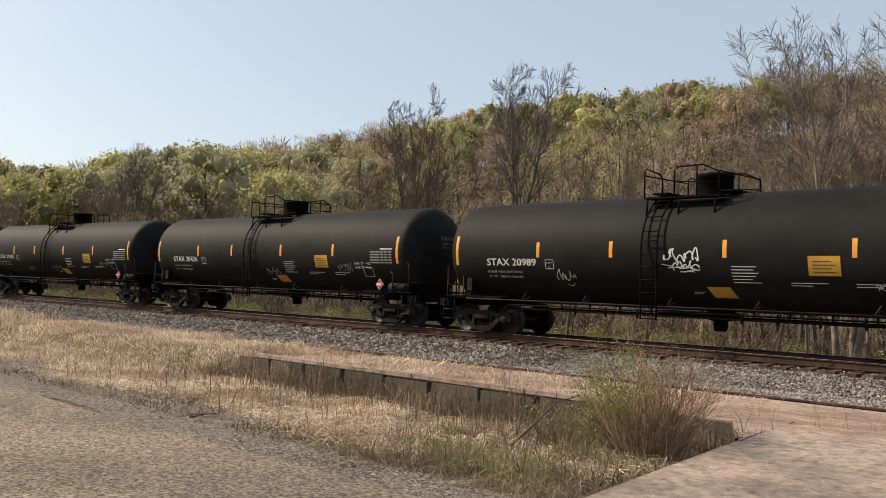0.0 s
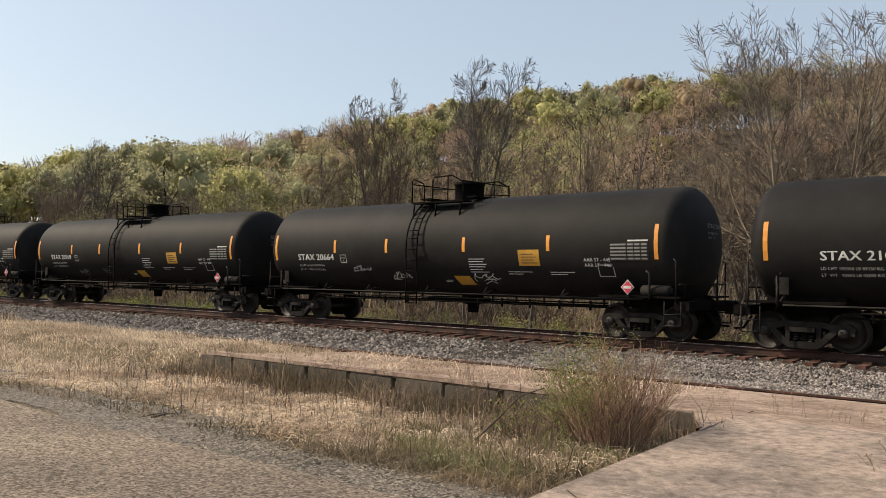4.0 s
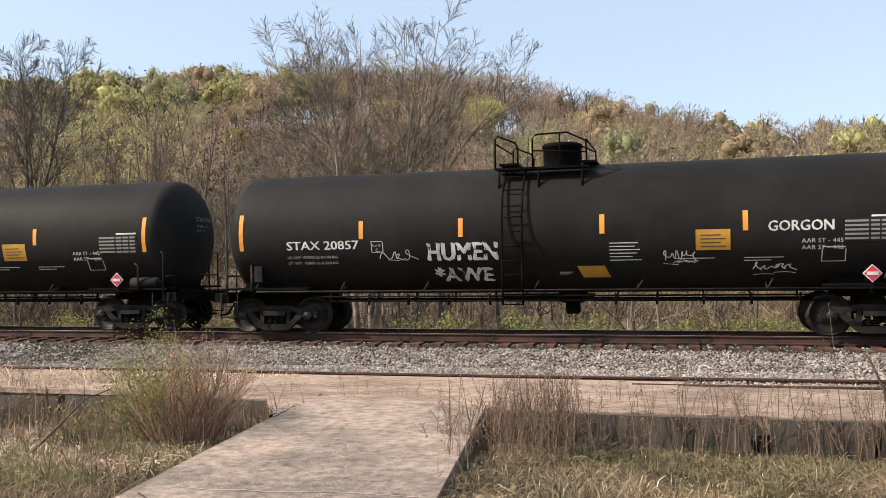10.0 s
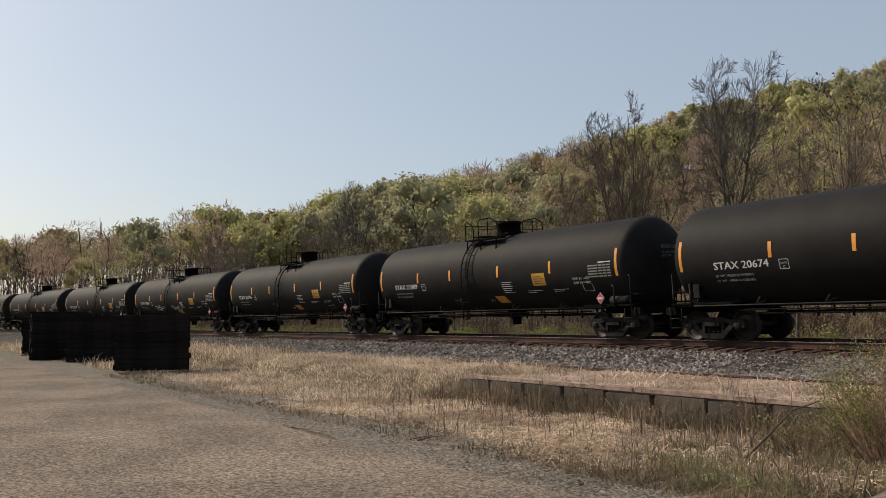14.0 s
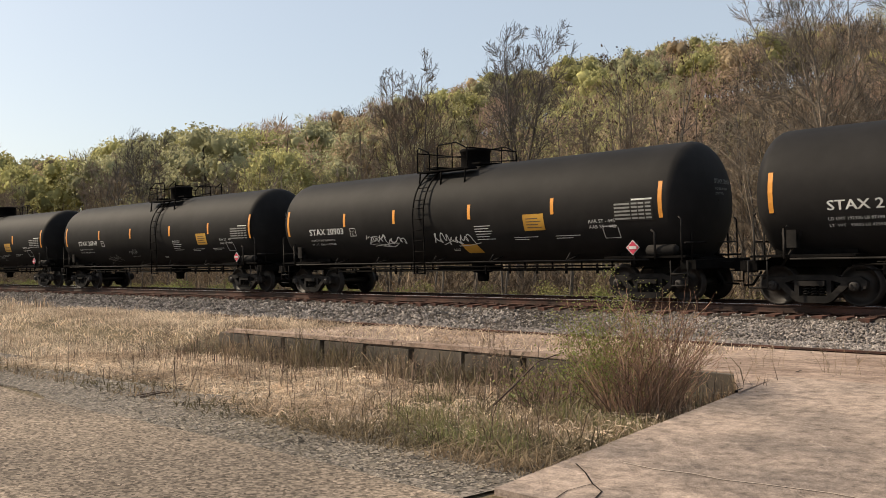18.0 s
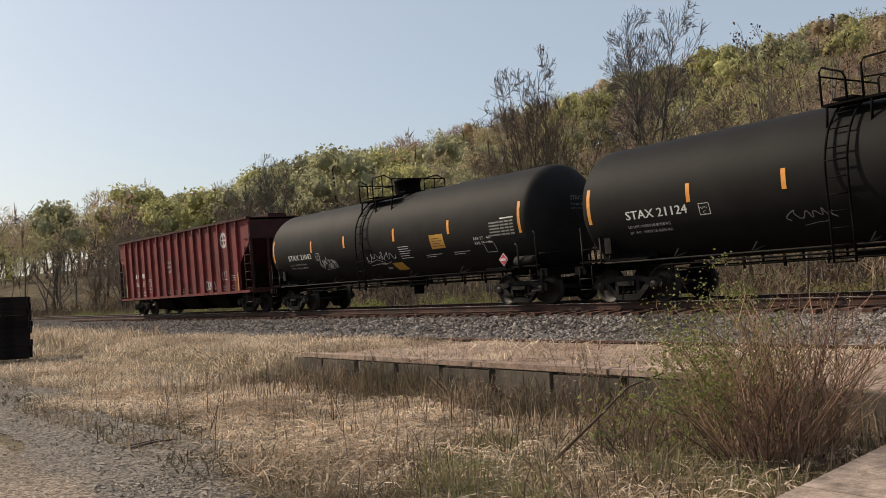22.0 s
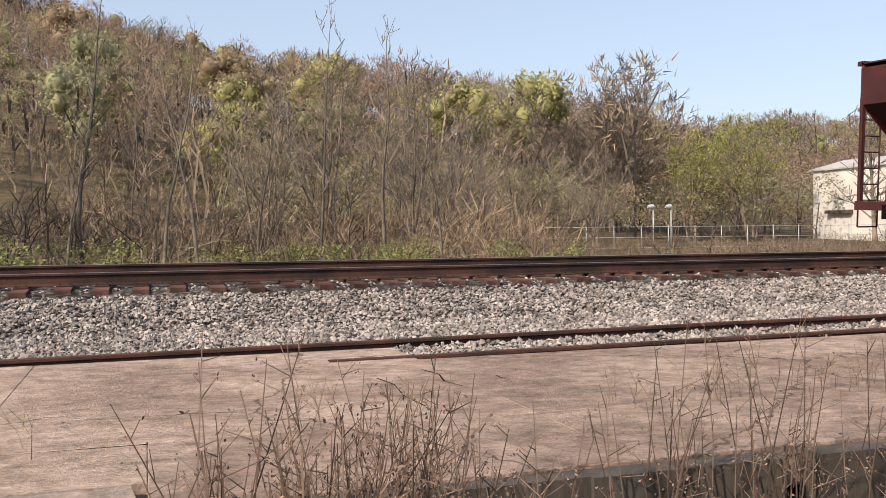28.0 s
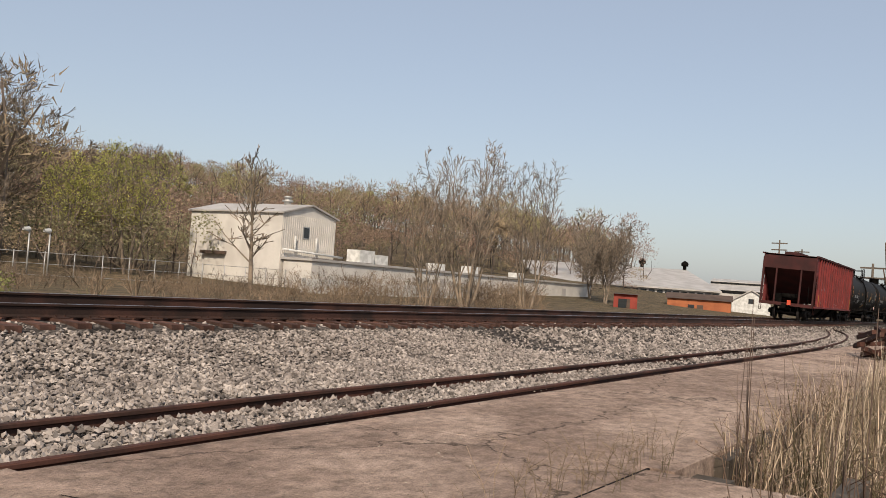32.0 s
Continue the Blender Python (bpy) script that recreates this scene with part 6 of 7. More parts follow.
def blades(name, n, area, height, width, mat, label, seed, lean=0.5, keep=None, level=None):
    """Grass blades as thin bent faces over an area."""
    rng = np.random.RandomState(seed)
    x, y = rng.uniform(area[0], area[1], n), rng.uniform(area[2], area[3], n)
    if keep is not None:
        k = keep(x, y, rng)
        x, y = x[k], y[k]
    n = len(x)
    z = ground_z(x, y) - 0.01 if level is None else np.full(n, level + 0.005)
    clump = np.sin(x * 3.1 + 2 * np.sin(y * 2.3)) * np.sin(y * 3.7 + 1.5 * np.sin(x * 1.9))
    h = rng.uniform(height[0], height[1], n) * (0.7 + 0.6 * rng.rand(n)) * (0.8 + 0.45 * clump)
    a, t = rng.uniform(0, 6.28, n), rng.uniform(0, 6.28, n)
    w = rng.uniform(0.6, 1.3, n) * width
    l = np.abs(rng.normal(0, lean, n)) * h
    dx, dy = np.cos(a) * w, np.sin(a) * w
    lx, ly = np.cos(t) * l, np.sin(t) * l
    base = np.stack([x, y, z], -1)
    side = np.stack([dx, dy, 0 * dx], -1)
    mid = base + np.stack([lx * 0.35, ly * 0.35, h * 0.6], -1)
    tip = base + np.stack([lx, ly, h * np.clip(1.05 - (l / h) * 0.35, 0.25, 1)], -1)
    v = np.stack([base - side, base + side, mid + side * 0.8, mid - side * 0.8, tip], 1).reshape(-1, 3)
    o = 5 * np.arange(n)[:, None]
    f = np.concatenate([o + [0, 1, 2], o + [0, 2, 3], o + [3, 2, 4]])
    thing(name, label, "grass", kind="stuff", mesh=bulk(name, v, f, mat))


def strands(name, n, area, length, width, mat, label, seed, keep):
    """Fallen straw: bent strands lying over one another."""
    rng = np.random.RandomState(seed)
    x, y = rng.uniform(area[0], area[1], n), rng.uniform(area[2], area[3], n)
    k = keep(x, y, rng)
    x, y = x[k], y[k]
    n = len(x)
    a, bend = rng.uniform(0, 6.28, n), rng.normal(0, 0.5, n)
    l, w = rng.uniform(length[0], length[1], n), width * rng.uniform(0.6, 1.3, n)
    base, rise = rng.uniform(0.0, 0.09, n), rng.uniform(0.0, 0.09, n)
    v = []
    for i, t in enumerate((0.0, 0.35, 0.7, 1.0)):
        g = a + bend * t
        c = np.stack([x + np.cos(g) * l * t, y + np.sin(g) * l * t, ground_z(x, y) + base + rise * 4 * t * (1 - t)], -1)
        s = np.stack([-np.sin(g), np.cos(g), rng.uniform(-0.6, 0.6, n)], -1) * (w * (1.0, 0.9, 0.7, 0.3)[i])[:, None]
        v += [c - s, c + s]
    v = np.stack(v, 1).reshape(-1, 3)
    o = 8 * np.arange(n)[:, None]
    f = np.concatenate([o + q for j in (0, 2, 4) for q in ([j, j + 1, j + 3], [j, j + 3, j + 2])])
    thing(name, label, "straw", kind="stuff", mesh=bulk(name, v, f, mat))


def grass():
    def field(x, y, g):
        d = np.sin(x * 0.9) * 0.35 + np.sin(x * 0.31 + 2) * 0.5
        return (y > 6.75 + d * 0.6 + 0.9 * np.exp(-((x + 12.2) / 2.6) ** 2) + np.maximum(0, (-x - 24) * 0.04) + 0.35 * g.randn(len(x)) ** 2) & (y < 10.3 + 0.2 * np.sin(x * 2)) & ~((x > -4.9) & (x < -1.6)) & (g.rand(len(x)) < 1 - 0.85 * sstep(-9, -6.5, x)) & (g.rand(len(x)) < 0.12 + 0.88 * sstep(-0.9, 0.5, np.sin(x * 1.7 + y * 2.1 + np.sin(x * 0.6)) + 0.7 * np.sin(x * 4.1 - y * 3.3 + np.sin(y * 2))))
    strands("fallen_straw", 95000, (-17.5, -4.9, 6.3, 11.2), (0.14, 0.42), 0.0062, STRAW, "pale fallen straw lying across the field", 41, field)
    strands("fallen_straw", 12000, (-2.2, 8, 5.9, 10.6), (0.12, 0.32), 0.005, MATTED, "grey-brown fallen straw beside the ramp", 42, lambda x, y, g: x > -1.9 - (y - 5.45) * 0.13)
    blades("dry_grass", 42000, (-17.5, -4.6, 6.2, 11.25), (0.05, 0.2), 0.007, STRAW, "flattened dry straw-coloured grass", 1, 3.2, field)
    blades("straw_tufts", 16000, (-17.5, -4.6, 6.2, 11.25), (0.12, 0.38), 0.006, STRAW, "tufts of dry straw standing in the field", 31, 1.1, lambda x, y, g: field(x, y, g) & (np.sin(x * 2.9 + 1.5 * np.sin(y * 2.1)) + np.sin(y * 4.3 + x) > 0.5))
    blades("brown_stalks", 6000, (-17.5, -4.8, 6.6, 11.3), (0.2, 0.62), 0.0042, REDSTEM, "thin reddish brown dead stalks in the field", 32, 0.45, lambda x, y, g: g.rand(len(x)) < 0.15 + 0.85 * sstep(8.0, 10.5, y))
    blades("dry_grass_bank", 32000, (-34, -15, 7.2, 15.6), (0.05, 0.26), 0.009, STRAW, "dry straw-coloured grass on the low bank", 14, 2.2, lambda x, y, g: (y > 7.4 - (x + 17) * 0.03 + 0.4 * np.sin(x)) & ~((x > -17.3) & (y > 11.2)))
    blades("brown_weeds", 19000, (-10, -4.6, 6.3, 11.2), (0.08, 0.3), 0.006, MATTED, "brown tangled weeds around the bush", 15, 2.2, lambda x, y, g: (g.rand(len(x)) < sstep(-10, -7, x)) & (x < -4.5 - (y - 5.75) * 0.105))
    blades("dry_grass_litter", 2600, (-17, -7, 11.5, 15.6), (0.05, 0.2), 0.008, STRAW, "dead grass lying on the platform", 16, 3.0, None, PLAT_Z)
    blades("dry_grass_fringe", 5000, (-30, -4.6, 6.2, 7.6), (0.08, 0.2), 0.008, MATTED, "thin dry grass creeping over the gravel", 11, 1.5)
    blades("dark_weeds", 5500, (-17, -4.9, 9.6, 11.25), (0.2, 0.6), 0.009, MATTED, "dark matted weeds against the wall", 12, 0.9, lambda x, y, g: g.rand(len(x)) < sstep(9.6, 11.0, y))
    blades("dry_grass_far", 12000, (-75, -34, 7.5, 15), (0.25, 0.55), 0.016, STRAW, "tall dry grass along the far shoulder", 2, 0.8)
    right = lambda x, y, g: x > -1.9 - (y - 5.45) * 0.13
    blades("dry_weeds", 15000, (-2.6, 8, 5.8, 10.9), (0.06, 0.2), 0.006, STRAW, "matted dry grass beside the ramp", 3, 1.8, lambda x, y, g: right(x, y, g) & (g.rand(len(x)) > 0.75 * sstep(7.6, 9.2, y)))
    blades("dark_weeds", 42000, (-2.6, 8, 5.9, 10.9), (0.06, 0.24), 0.006, MATTED, "brown and green matted weeds before the wall", 13, 1.8, right)
    blades("green_grass", 15000, (-8.2, -4.95, 6.6, 10.2), (0.06, 0.3), 0.005, GRASS, "short green grass by the ramp", 4, 0.9, lambda x, y, g: g.rand(len(x)) < 0.35 + 0.5 * np.sin(x * 2.3 + y * 3.1))
    blades("green_weeds", 14000, (-1.8, 6, 8.0, 11.0), (0.05, 0.2), 0.007, GRASS, "low green weeds in the dry grass", 5, 1.2, lambda x, y, g: np.sin(x * 1.9 + 1) + np.sin(y * 2.7) > -0.3)
    blades("green_bank", 30000, (-90, 14, 25.2, 33), (0.25, 0.75), 0.016, GRASS, "long green grass on the bank beyond the track", 51, 0.6, lambda x, y, g: (np.sin(x * 0.5 + y) + g.randn(len(x)) > -0.6) & (y > 25.4 - 0.00087 * np.minimum(0, x + 15) ** 2))
    reed = lambda x, y, g: (y < 12.05) & (x > 4.4 + np.maximum(0, 11.3 - y) * 0.5)
    blades("reeds", 17000, (4.4, 30, 6.5, 12.05), (0.5, 1.1), 0.0055, STRAW, "tall dry reeds beside the platform", 6, 0.55, reed)
    blades("brown_reeds", 24000, (4.4, 30, 6.5, 12.05), (0.4, 1.0), 0.0055, MATTED, "brown tangled reeds beside the platform", 26, 0.75, reed)


def bush(name, seed, x, y, z, r, h, stems, label, stem_mat, leaf_mat=None, leaves=0, side=0.0, leaf_size=0.035, buds=None):
    rng = random.Random(seed)
    b = new(name)
    b.matrix_basis = pose(x, y, z)
    m = Mesh()
    tips = []
    for i in range(stems):
        a, q = rng.uniform(0, 6.28), math.sqrt(rng.random())
        p = Vector((q * math.cos(a) * r * 0.45, q * math.sin(a) * r * 0.45, -0.05))
        tilt = 0.75 * q * rng.uniform(0.5, 1.1)
        d = Vector((math.cos(a) * math.sin(tilt), math.sin(a) * math.sin(tilt), math.cos(tilt)))
        L = h * rng.uniform(0.5, 1.0) * (1.05 - 0.2 * q)
        pts = [p]
        for k in range(5):
            d = (d + Vector((rng.gauss(0, 1), rng.gauss(0, 1), 0)) * 0.15 + Vector((0, 0, 0.05))).normalized()
            pts.append(pts[-1] + d * L / 5)
            if k >= 1:
                for _ in range(1 + (k > 2)):
                    e = (d + Vector((rng.gauss(0, 1), rng.gauss(0, 1), rng.gauss(0.2, 0.5))) * 0.6).normalized()
                    q2 = pts[-1] + e * L * rng.uniform(0.10, 0.26)
                    q3 = q2 + (e + Vector((rng.gauss(0, 0.4), rng.gauss(0, 0.4), 0.2))).normalized() * L * rng.uniform(0.04, 0.12)
                    m.tube([pts[-1], q2, q3], [0.0034, 0.0025, 0.0016], 3, False, False)
                    tips.append(q3)
        m.tube(pts, [0.0075, 0.0065, 0.0055, 0.0045, 0.0035, 0.002], 3, False, False)
        tips.append(pts[-1])
    part("crown", m, stem_mat, b, "thin reddish stems")
    if buds:
        v, f = leaf_cloud(rng, tips, 2, 0.009, 0.03)
        tagged(part("bud_leaf", bulk("bud_leaf", v, f, buds), buds, b, "tiny olive and tan leaves"), kind="stuff")
    if leaves:
        pool = [p for p in tips if p.x < side + rng.uniform(-0.3, 0.3)] or tips
        v, f = leaf_cloud(rng, [rng.choice(pool) for _ in range(leaves)], 2, leaf_size, 0.06)
        part("foliage", bulk("foliage", v, f, leaf_mat), leaf_mat, b, "small fresh green leaves")
    return tagged(b, label, "bush")


def weed(rng, x, y, z, h, n, name="dry_weed", mat=REDSTEM, seeds=True, spread=0.16, thick=1.0):
    t = new(name)
    t.matrix_basis = pose(x, y, z)
    m = Mesh()
    tips = []
    for i in range(n):
        p = Vector((rng.gauss(0, spread * 0.5), rng.gauss(0, spread * 0.5), -0.03))
        d = Vector((rng.gauss(0, 0.16), rng.gauss(0, 0.16), 1)).normalized()
        L = h * rng.uniform(0.55, 1.05)
        pts = [p, p + d * L * 0.5, p + d * L + Vector((rng.gauss(0, 0.05), rng.gauss(0, 0.05), 0))]
        m.tube(pts, [0.006 * thick, 0.004 * thick, 0.002 * thick], 3, False, False)
        for k in range(5):
            s = pts[1].lerp(pts[2], rng.uniform(-0.4, 0.95))
            e = s + Vector((rng.gauss(0, 0.07), rng.gauss(0, 0.07), rng.uniform(0.02, 0.12)))
            m.tube([s, e], [0.003 * thick, 0.0015 * thick], 3, False, False)
            tips.append(e)
    tagged(part("tuft", m, mat, t), kind="stuff")
    if seeds:
        v, f = leaf_cloud(rng, tips, 3, 0.009, 0.014)
        tagged(part("bloom", bulk("bloom", v, f, REDSTEM), REDSTEM, t, "brown dry seed heads"), kind="stuff")
    return tagged(t, "tall dry brown weed stalks", "weeds", "dry weeds by the platform")


def plants():
    bush("bush", 1, -5.8, 9.7, -0.08, 0.74, 1.36, 190, "reddish twiggy bush with fresh green leaves by the ramp", BUSHSTEM, LEAF, 3000, -0.2, 0.013, OLIVE)
    bush("bush", 2, -6.9, 9.4, -0.1, 0.7, 0.6, 70, "low weedy bush with green leaves beside the wall", REDSTEM, LEAF, 160, 0.4, 0.02)
    bush("bush", 6, -8.6, 10.6, -0.1, 0.8, 0.6, 34, "grey-brown dry weeds against the retaining wall", REDSTEM, MATTED, 60, 0.0, 0.02)
    bush("bush", 7, -10.8, 10.8, -0.1, 0.9, 0.5, 34, "grey-brown dry weeds along the retaining wall", REDSTEM, MATTED, 60, 0.0, 0.02)
    rng = random.Random(14)
    for i in range(22):
        weed(rng, -2.2 + rng.gauss(0.25, 0.4), 9.8 + rng.gauss(0.2, 0.45), -0.05, rng.uniform(0.7, 1.25), rng.randint(8, 14), spread=0.3)
    for i in range(30):
        x = -1.5 + i * 0.19 + rng.uniform(-0.1, 0.1)
        weed(rng, x, 10.55 + rng.uniform(-0.35, 0.28), -0.08, rng.uniform(0.75, 1.3), rng.randint(3, 7))
    for i in range(12):
        weed(rng, 4.5 + i * 0.5, 11.7 + rng.uniform(-0.4, 0.3), -0.08, rng.uniform(0.8, 1.3), rng.randint(4, 8))
    for x, y in ((-5.6, 12.27), (-4.7, 12.27), (-3.9, 12.27), (-3.2, 12.27), (-1.6, 12.27), (-0.9, 12.27), (0.6, 12.27), (1.4, 12.26), (2.1, 12.27), (2.6, 12.28), (3.1, 12.27), (3.6, 12.26)):
        weed(rng, x, y, PLAT_Z, rng.uniform(0.25, 0.55), rng.randint(7, 12), mat=MATTED, seeds=False, spread=0.3, thick=0.5)
    for x, y in ((-17, 11.0), (-15.6, 10.9), (-12.5, 11.0), (-9.5, 11.1), (-19.0, 11.0)):
        weed(rng, x, y, -0.08, rng.uniform(0.8, 1.1), 9, spread=0.3)
    def sapling(x, y, limbs, label):
        t = thing("sapling", label, "sapling", "saplings by the platform", m=pose(x, y, -0.08))
        for k, (pts, r0, r1) in enumerate(limbs):
            n = len(pts) - 1
            part("branch" if k else "stem", Mesh().tube(pts, [0.72 * (r0 + (r1 - r0) * i / n) for i in range(n + 1)], 7, True), SAPLING, t)
    sapling(2.45, 10.5, [([(0.05, 0, -0.1), (0.02, 0, 0.5), (-0.04, 0, 0.95), (0.0, 0, 1.24)], 0.027, 0.022), ([(0, 0, 1.22), (-0.12, 0.05, 1.55), (-0.24, 0.1, 1.82), (-0.27, 0.12, 2.1)], 0.019, 0.007), ([(0, 0, 1.22), (-0.02, 0.02, 1.5), (0.03, 0.04, 1.75)], 0.013, 0.005), ([(-0.24, 0.1, 1.82), (-0.33, 0.12, 1.95)], 0.008, 0.004)], "crooked leafless sapling with a forked stem")
    sapling(2.0, 10.5, [([(0.1, 0, -0.1), (0.06, 0, 0.4), (-0.02, 0, 0.82), (-0.14, 0.02, 1.12), (-0.2, 0.03, 1.2)], 0.026, 0.017), ([(-0.02, 0, 0.82), (0.12, 0.03, 1.1), (0.16, 0.05, 1.5), (0.14, 0.06, 1.8)], 0.012, 0.005)], "leafless sapling with a broken top")
    sapling(2.9, 10.6, [([(0, 0, -0.1), (0.02, 0, 0.5), (0.0, 0.02, 1.0)], 0.02, 0.012)], "bare straight sapling stump")
    for x, y, limbs in ((-7.05, 8.5, [([(0, 0, -0.02), (0.02, 0.45, 0.24), (-0.03, 0.97, 0.5), (0.2, 1.2, 0.62)], 0.014, 0.006), ([(-0.03, 0.97, 0.5), (-0.12, 1.1, 0.7)], 0.006, 0.003)]), (-10.65, 6.31, [([(0, 0, 0.01), (-0.08, 0.25, 0.03), (-0.16, 0.5, 0.02)], 0.013, 0.006), ([(-0.2, 0.05, 0.01), (-0.1, 0.3, 0.05)], 0.008, 0.004)])):
        t = thing("fallen_branch", "dead grey branch lying in the dry weeds", "branch", "fallen branches", m=pose(x, y, 0))
        for pts, r0, r1 in limbs:
            part("limb", Mesh().tube(pts, [r0 + (r1 - r0) * i / (len(pts) - 1) for i in range(len(pts))], 6, True), SAPLING, t)
    for k in range(9):
        x, y, h = 1.2 + 0.42 * k + rng.uniform(-0.1, 0.1), 10.7 + rng.uniform(-0.2, 0.15) + (0.9 if k > 4 else 0), rng.uniform(1.0, 1.9)
        a = rng.uniform(-0.18, 0.18)
        sapling(x, y, [([(0, 0, -0.1), (a * 0.4 * h, 0.03, h * 0.45), (a * h, 0.0, h)], 0.009, 0.003), ([(a * 0.4 * h, 0.03, h * 0.45), (a * 0.4 * h + rng.uniform(-0.2, 0.2), 0.05, h * 0.8)], 0.005, 0.002)], "thin leafless sapling shoot")


# ---- stacks of ties ----
def tie_stack(x, y, rows, cols, turn, seed):
    rng = random.Random(seed)
    st = new("tie_stack")
    st.matrix_basis = pose(x, y, 0.0, 0, 0, turn)
    for r in range(rows):
        for c in range(cols):
            m = Mesh().box((0, 0, 0), (2.55 + rng.uniform(-0.08, 0.05), 0.235, 0.185))
            part("tie", m, TIE, st, at=pose(rng.uniform(-0.05, 0.05), (c - (cols - 1) / 2) * 0.245, 0.1 + r * 0.195, rng.uniform(-2, 2), 0, rng.uniform(-1.2, 1.2)))
    return tagged(st, "stack of black creosoted railway ties on the ground", "tie stack", "stacks of ties")


# ---- buildings ----
def metal_building():
    b = new("metal_building")
    b.matrix_basis = pose(57.75, 65.4, -0.2)
    W, D, H, P = 7.6, 11.8, 7.2, 0.9
    m = Mesh().prism([(0, 0), (W, 0), (W, H), (W / 2, H + P), (0, H)], 0, D)
    part("wall", m, TANWALL, b, "cream corrugated metal wall")
    ro = Mesh()
    for s in (0, 1):
        x0, x1 = (-0.25, W / 2) if s == 0 else (W / 2, W + 0.25)
        z0, z1 = (H - 0.06, H + P + 0.06) if s == 0 else (H + P + 0.06, H - 0.06)
        ro.add([(x0, -0.25, z0), (x1, -0.25, z1), (x1, D + 0.25, z1), (x0, D + 0.25, z0), (x0, -0.25, z0 + 0.14), (x1, -0.25, z1 + 0.14), (x1, D + 0.25, z1 + 0.14), (x0, D + 0.25, z0 + 0.14)], [(0, 1, 2, 3), (4, 7, 6, 5), (0, 4, 5, 1), (1, 5, 6, 2), (2, 6, 7, 3), (3, 7, 4, 0)])
    part("roof", ro, GREYROOF, b, "low gable roof with pale trim")
    for i in range(26):
        part("siding_rib", Mesh().box((0.15 + i * 0.29, -0.02, H / 2 + 1.6), (0.05, 0.04, H - 3.4)), TANWALL, b)
    v = Mesh().lathe([(H + P, 0.35), (H + P + 0.4, 0.35), (H + P + 0.45, 0.55), (H + P + 0.6, 0.5), (H + P + 0.62, 0.3), (H + P + 0.8, 0.3), (H + P + 0.85, 0.5), (H + P + 1.0, 0.2)], "z", 14, (W / 2, 3.0, 0))
    part("roof_vent", v, GALV, b, "white round roof ventilator")
    w = part("window", Mesh().box((3.3, -0.03, 5.6), (0.7, 0.08, 0.95)), GLASS, b)
    part("window_frame", Mesh().box((3.3, -0.02, 5.6), (0.9, 0.05, 1.15)), GALV, w)
    part("door", Mesh().box((-0.04, 8.2, 1.6), (0.08, 2.6, 3.0)), TANWALL, b, "large pale door")
    part("door_hood", Mesh().box((-0.25, 8.2, 3.25), (0.6, 3.0, 0.3)), BROWNROOF, b)
    pi = Mesh()
    pi.tube([(0.0, -0.3, 3.9), (8.6, -0.3, 3.6)], 0.11, 6)
    for x in (1.6, 4.6):
        pi.tube([(x, -0.25, 3.85), (x, -0.25, 5.2)], 0.12, 6)
    part("pipe", pi, WHITE, b, "white pipes along the gable wall")
    tagged(b, "cream metal-clad building with a low gable roof", "building")
    a = new("annex_building")
    a.matrix_basis = pose(58.0, 61.8, -0.3)
    part("wall", Mesh().box((32, 1.7, 1.55), (64, 3.3, 3.1)).box((36, 7.5, 1.55), (56, 8.2, 3.1)), TANWALL, a, "low cream wall")
    part("roof", Mesh().box((32, 1.7, 3.2), (64.4, 3.7, 0.22)).box((36, 7.6, 3.2), (56.4, 8.4, 0.2)), GREYROOF, a)
    part("parapet", Mesh().box((4.4, -0.05, 3.28), (9.0, 0.1, 0.12)), BROWNROOF, a, "dark roof edge")
    for x, y, w, h in ((9.6, 2.0, 2.4, 1.3), (12.4, 2.2, 2.0, 1.0), (25, 3.0, 1.6, 0.8), (33, 3.0, 1.8, 0.9), (45, 3.0, 1.4, 0.7)):
        part("roof_unit", Mesh().box((x, y, 3.3 + h / 2), (w, 1.6, h)), WHITE, a, "white rooftop ventilation unit")
    for x in (22, 30, 38, 46, 54):
        part("door", Mesh().box((x, 0.02, 1.35), (1.2, 0.08, 2.1)), GREYROOF, a, "plain pale door")
    tagged(a, "long low cream building with rooftop units", "building")


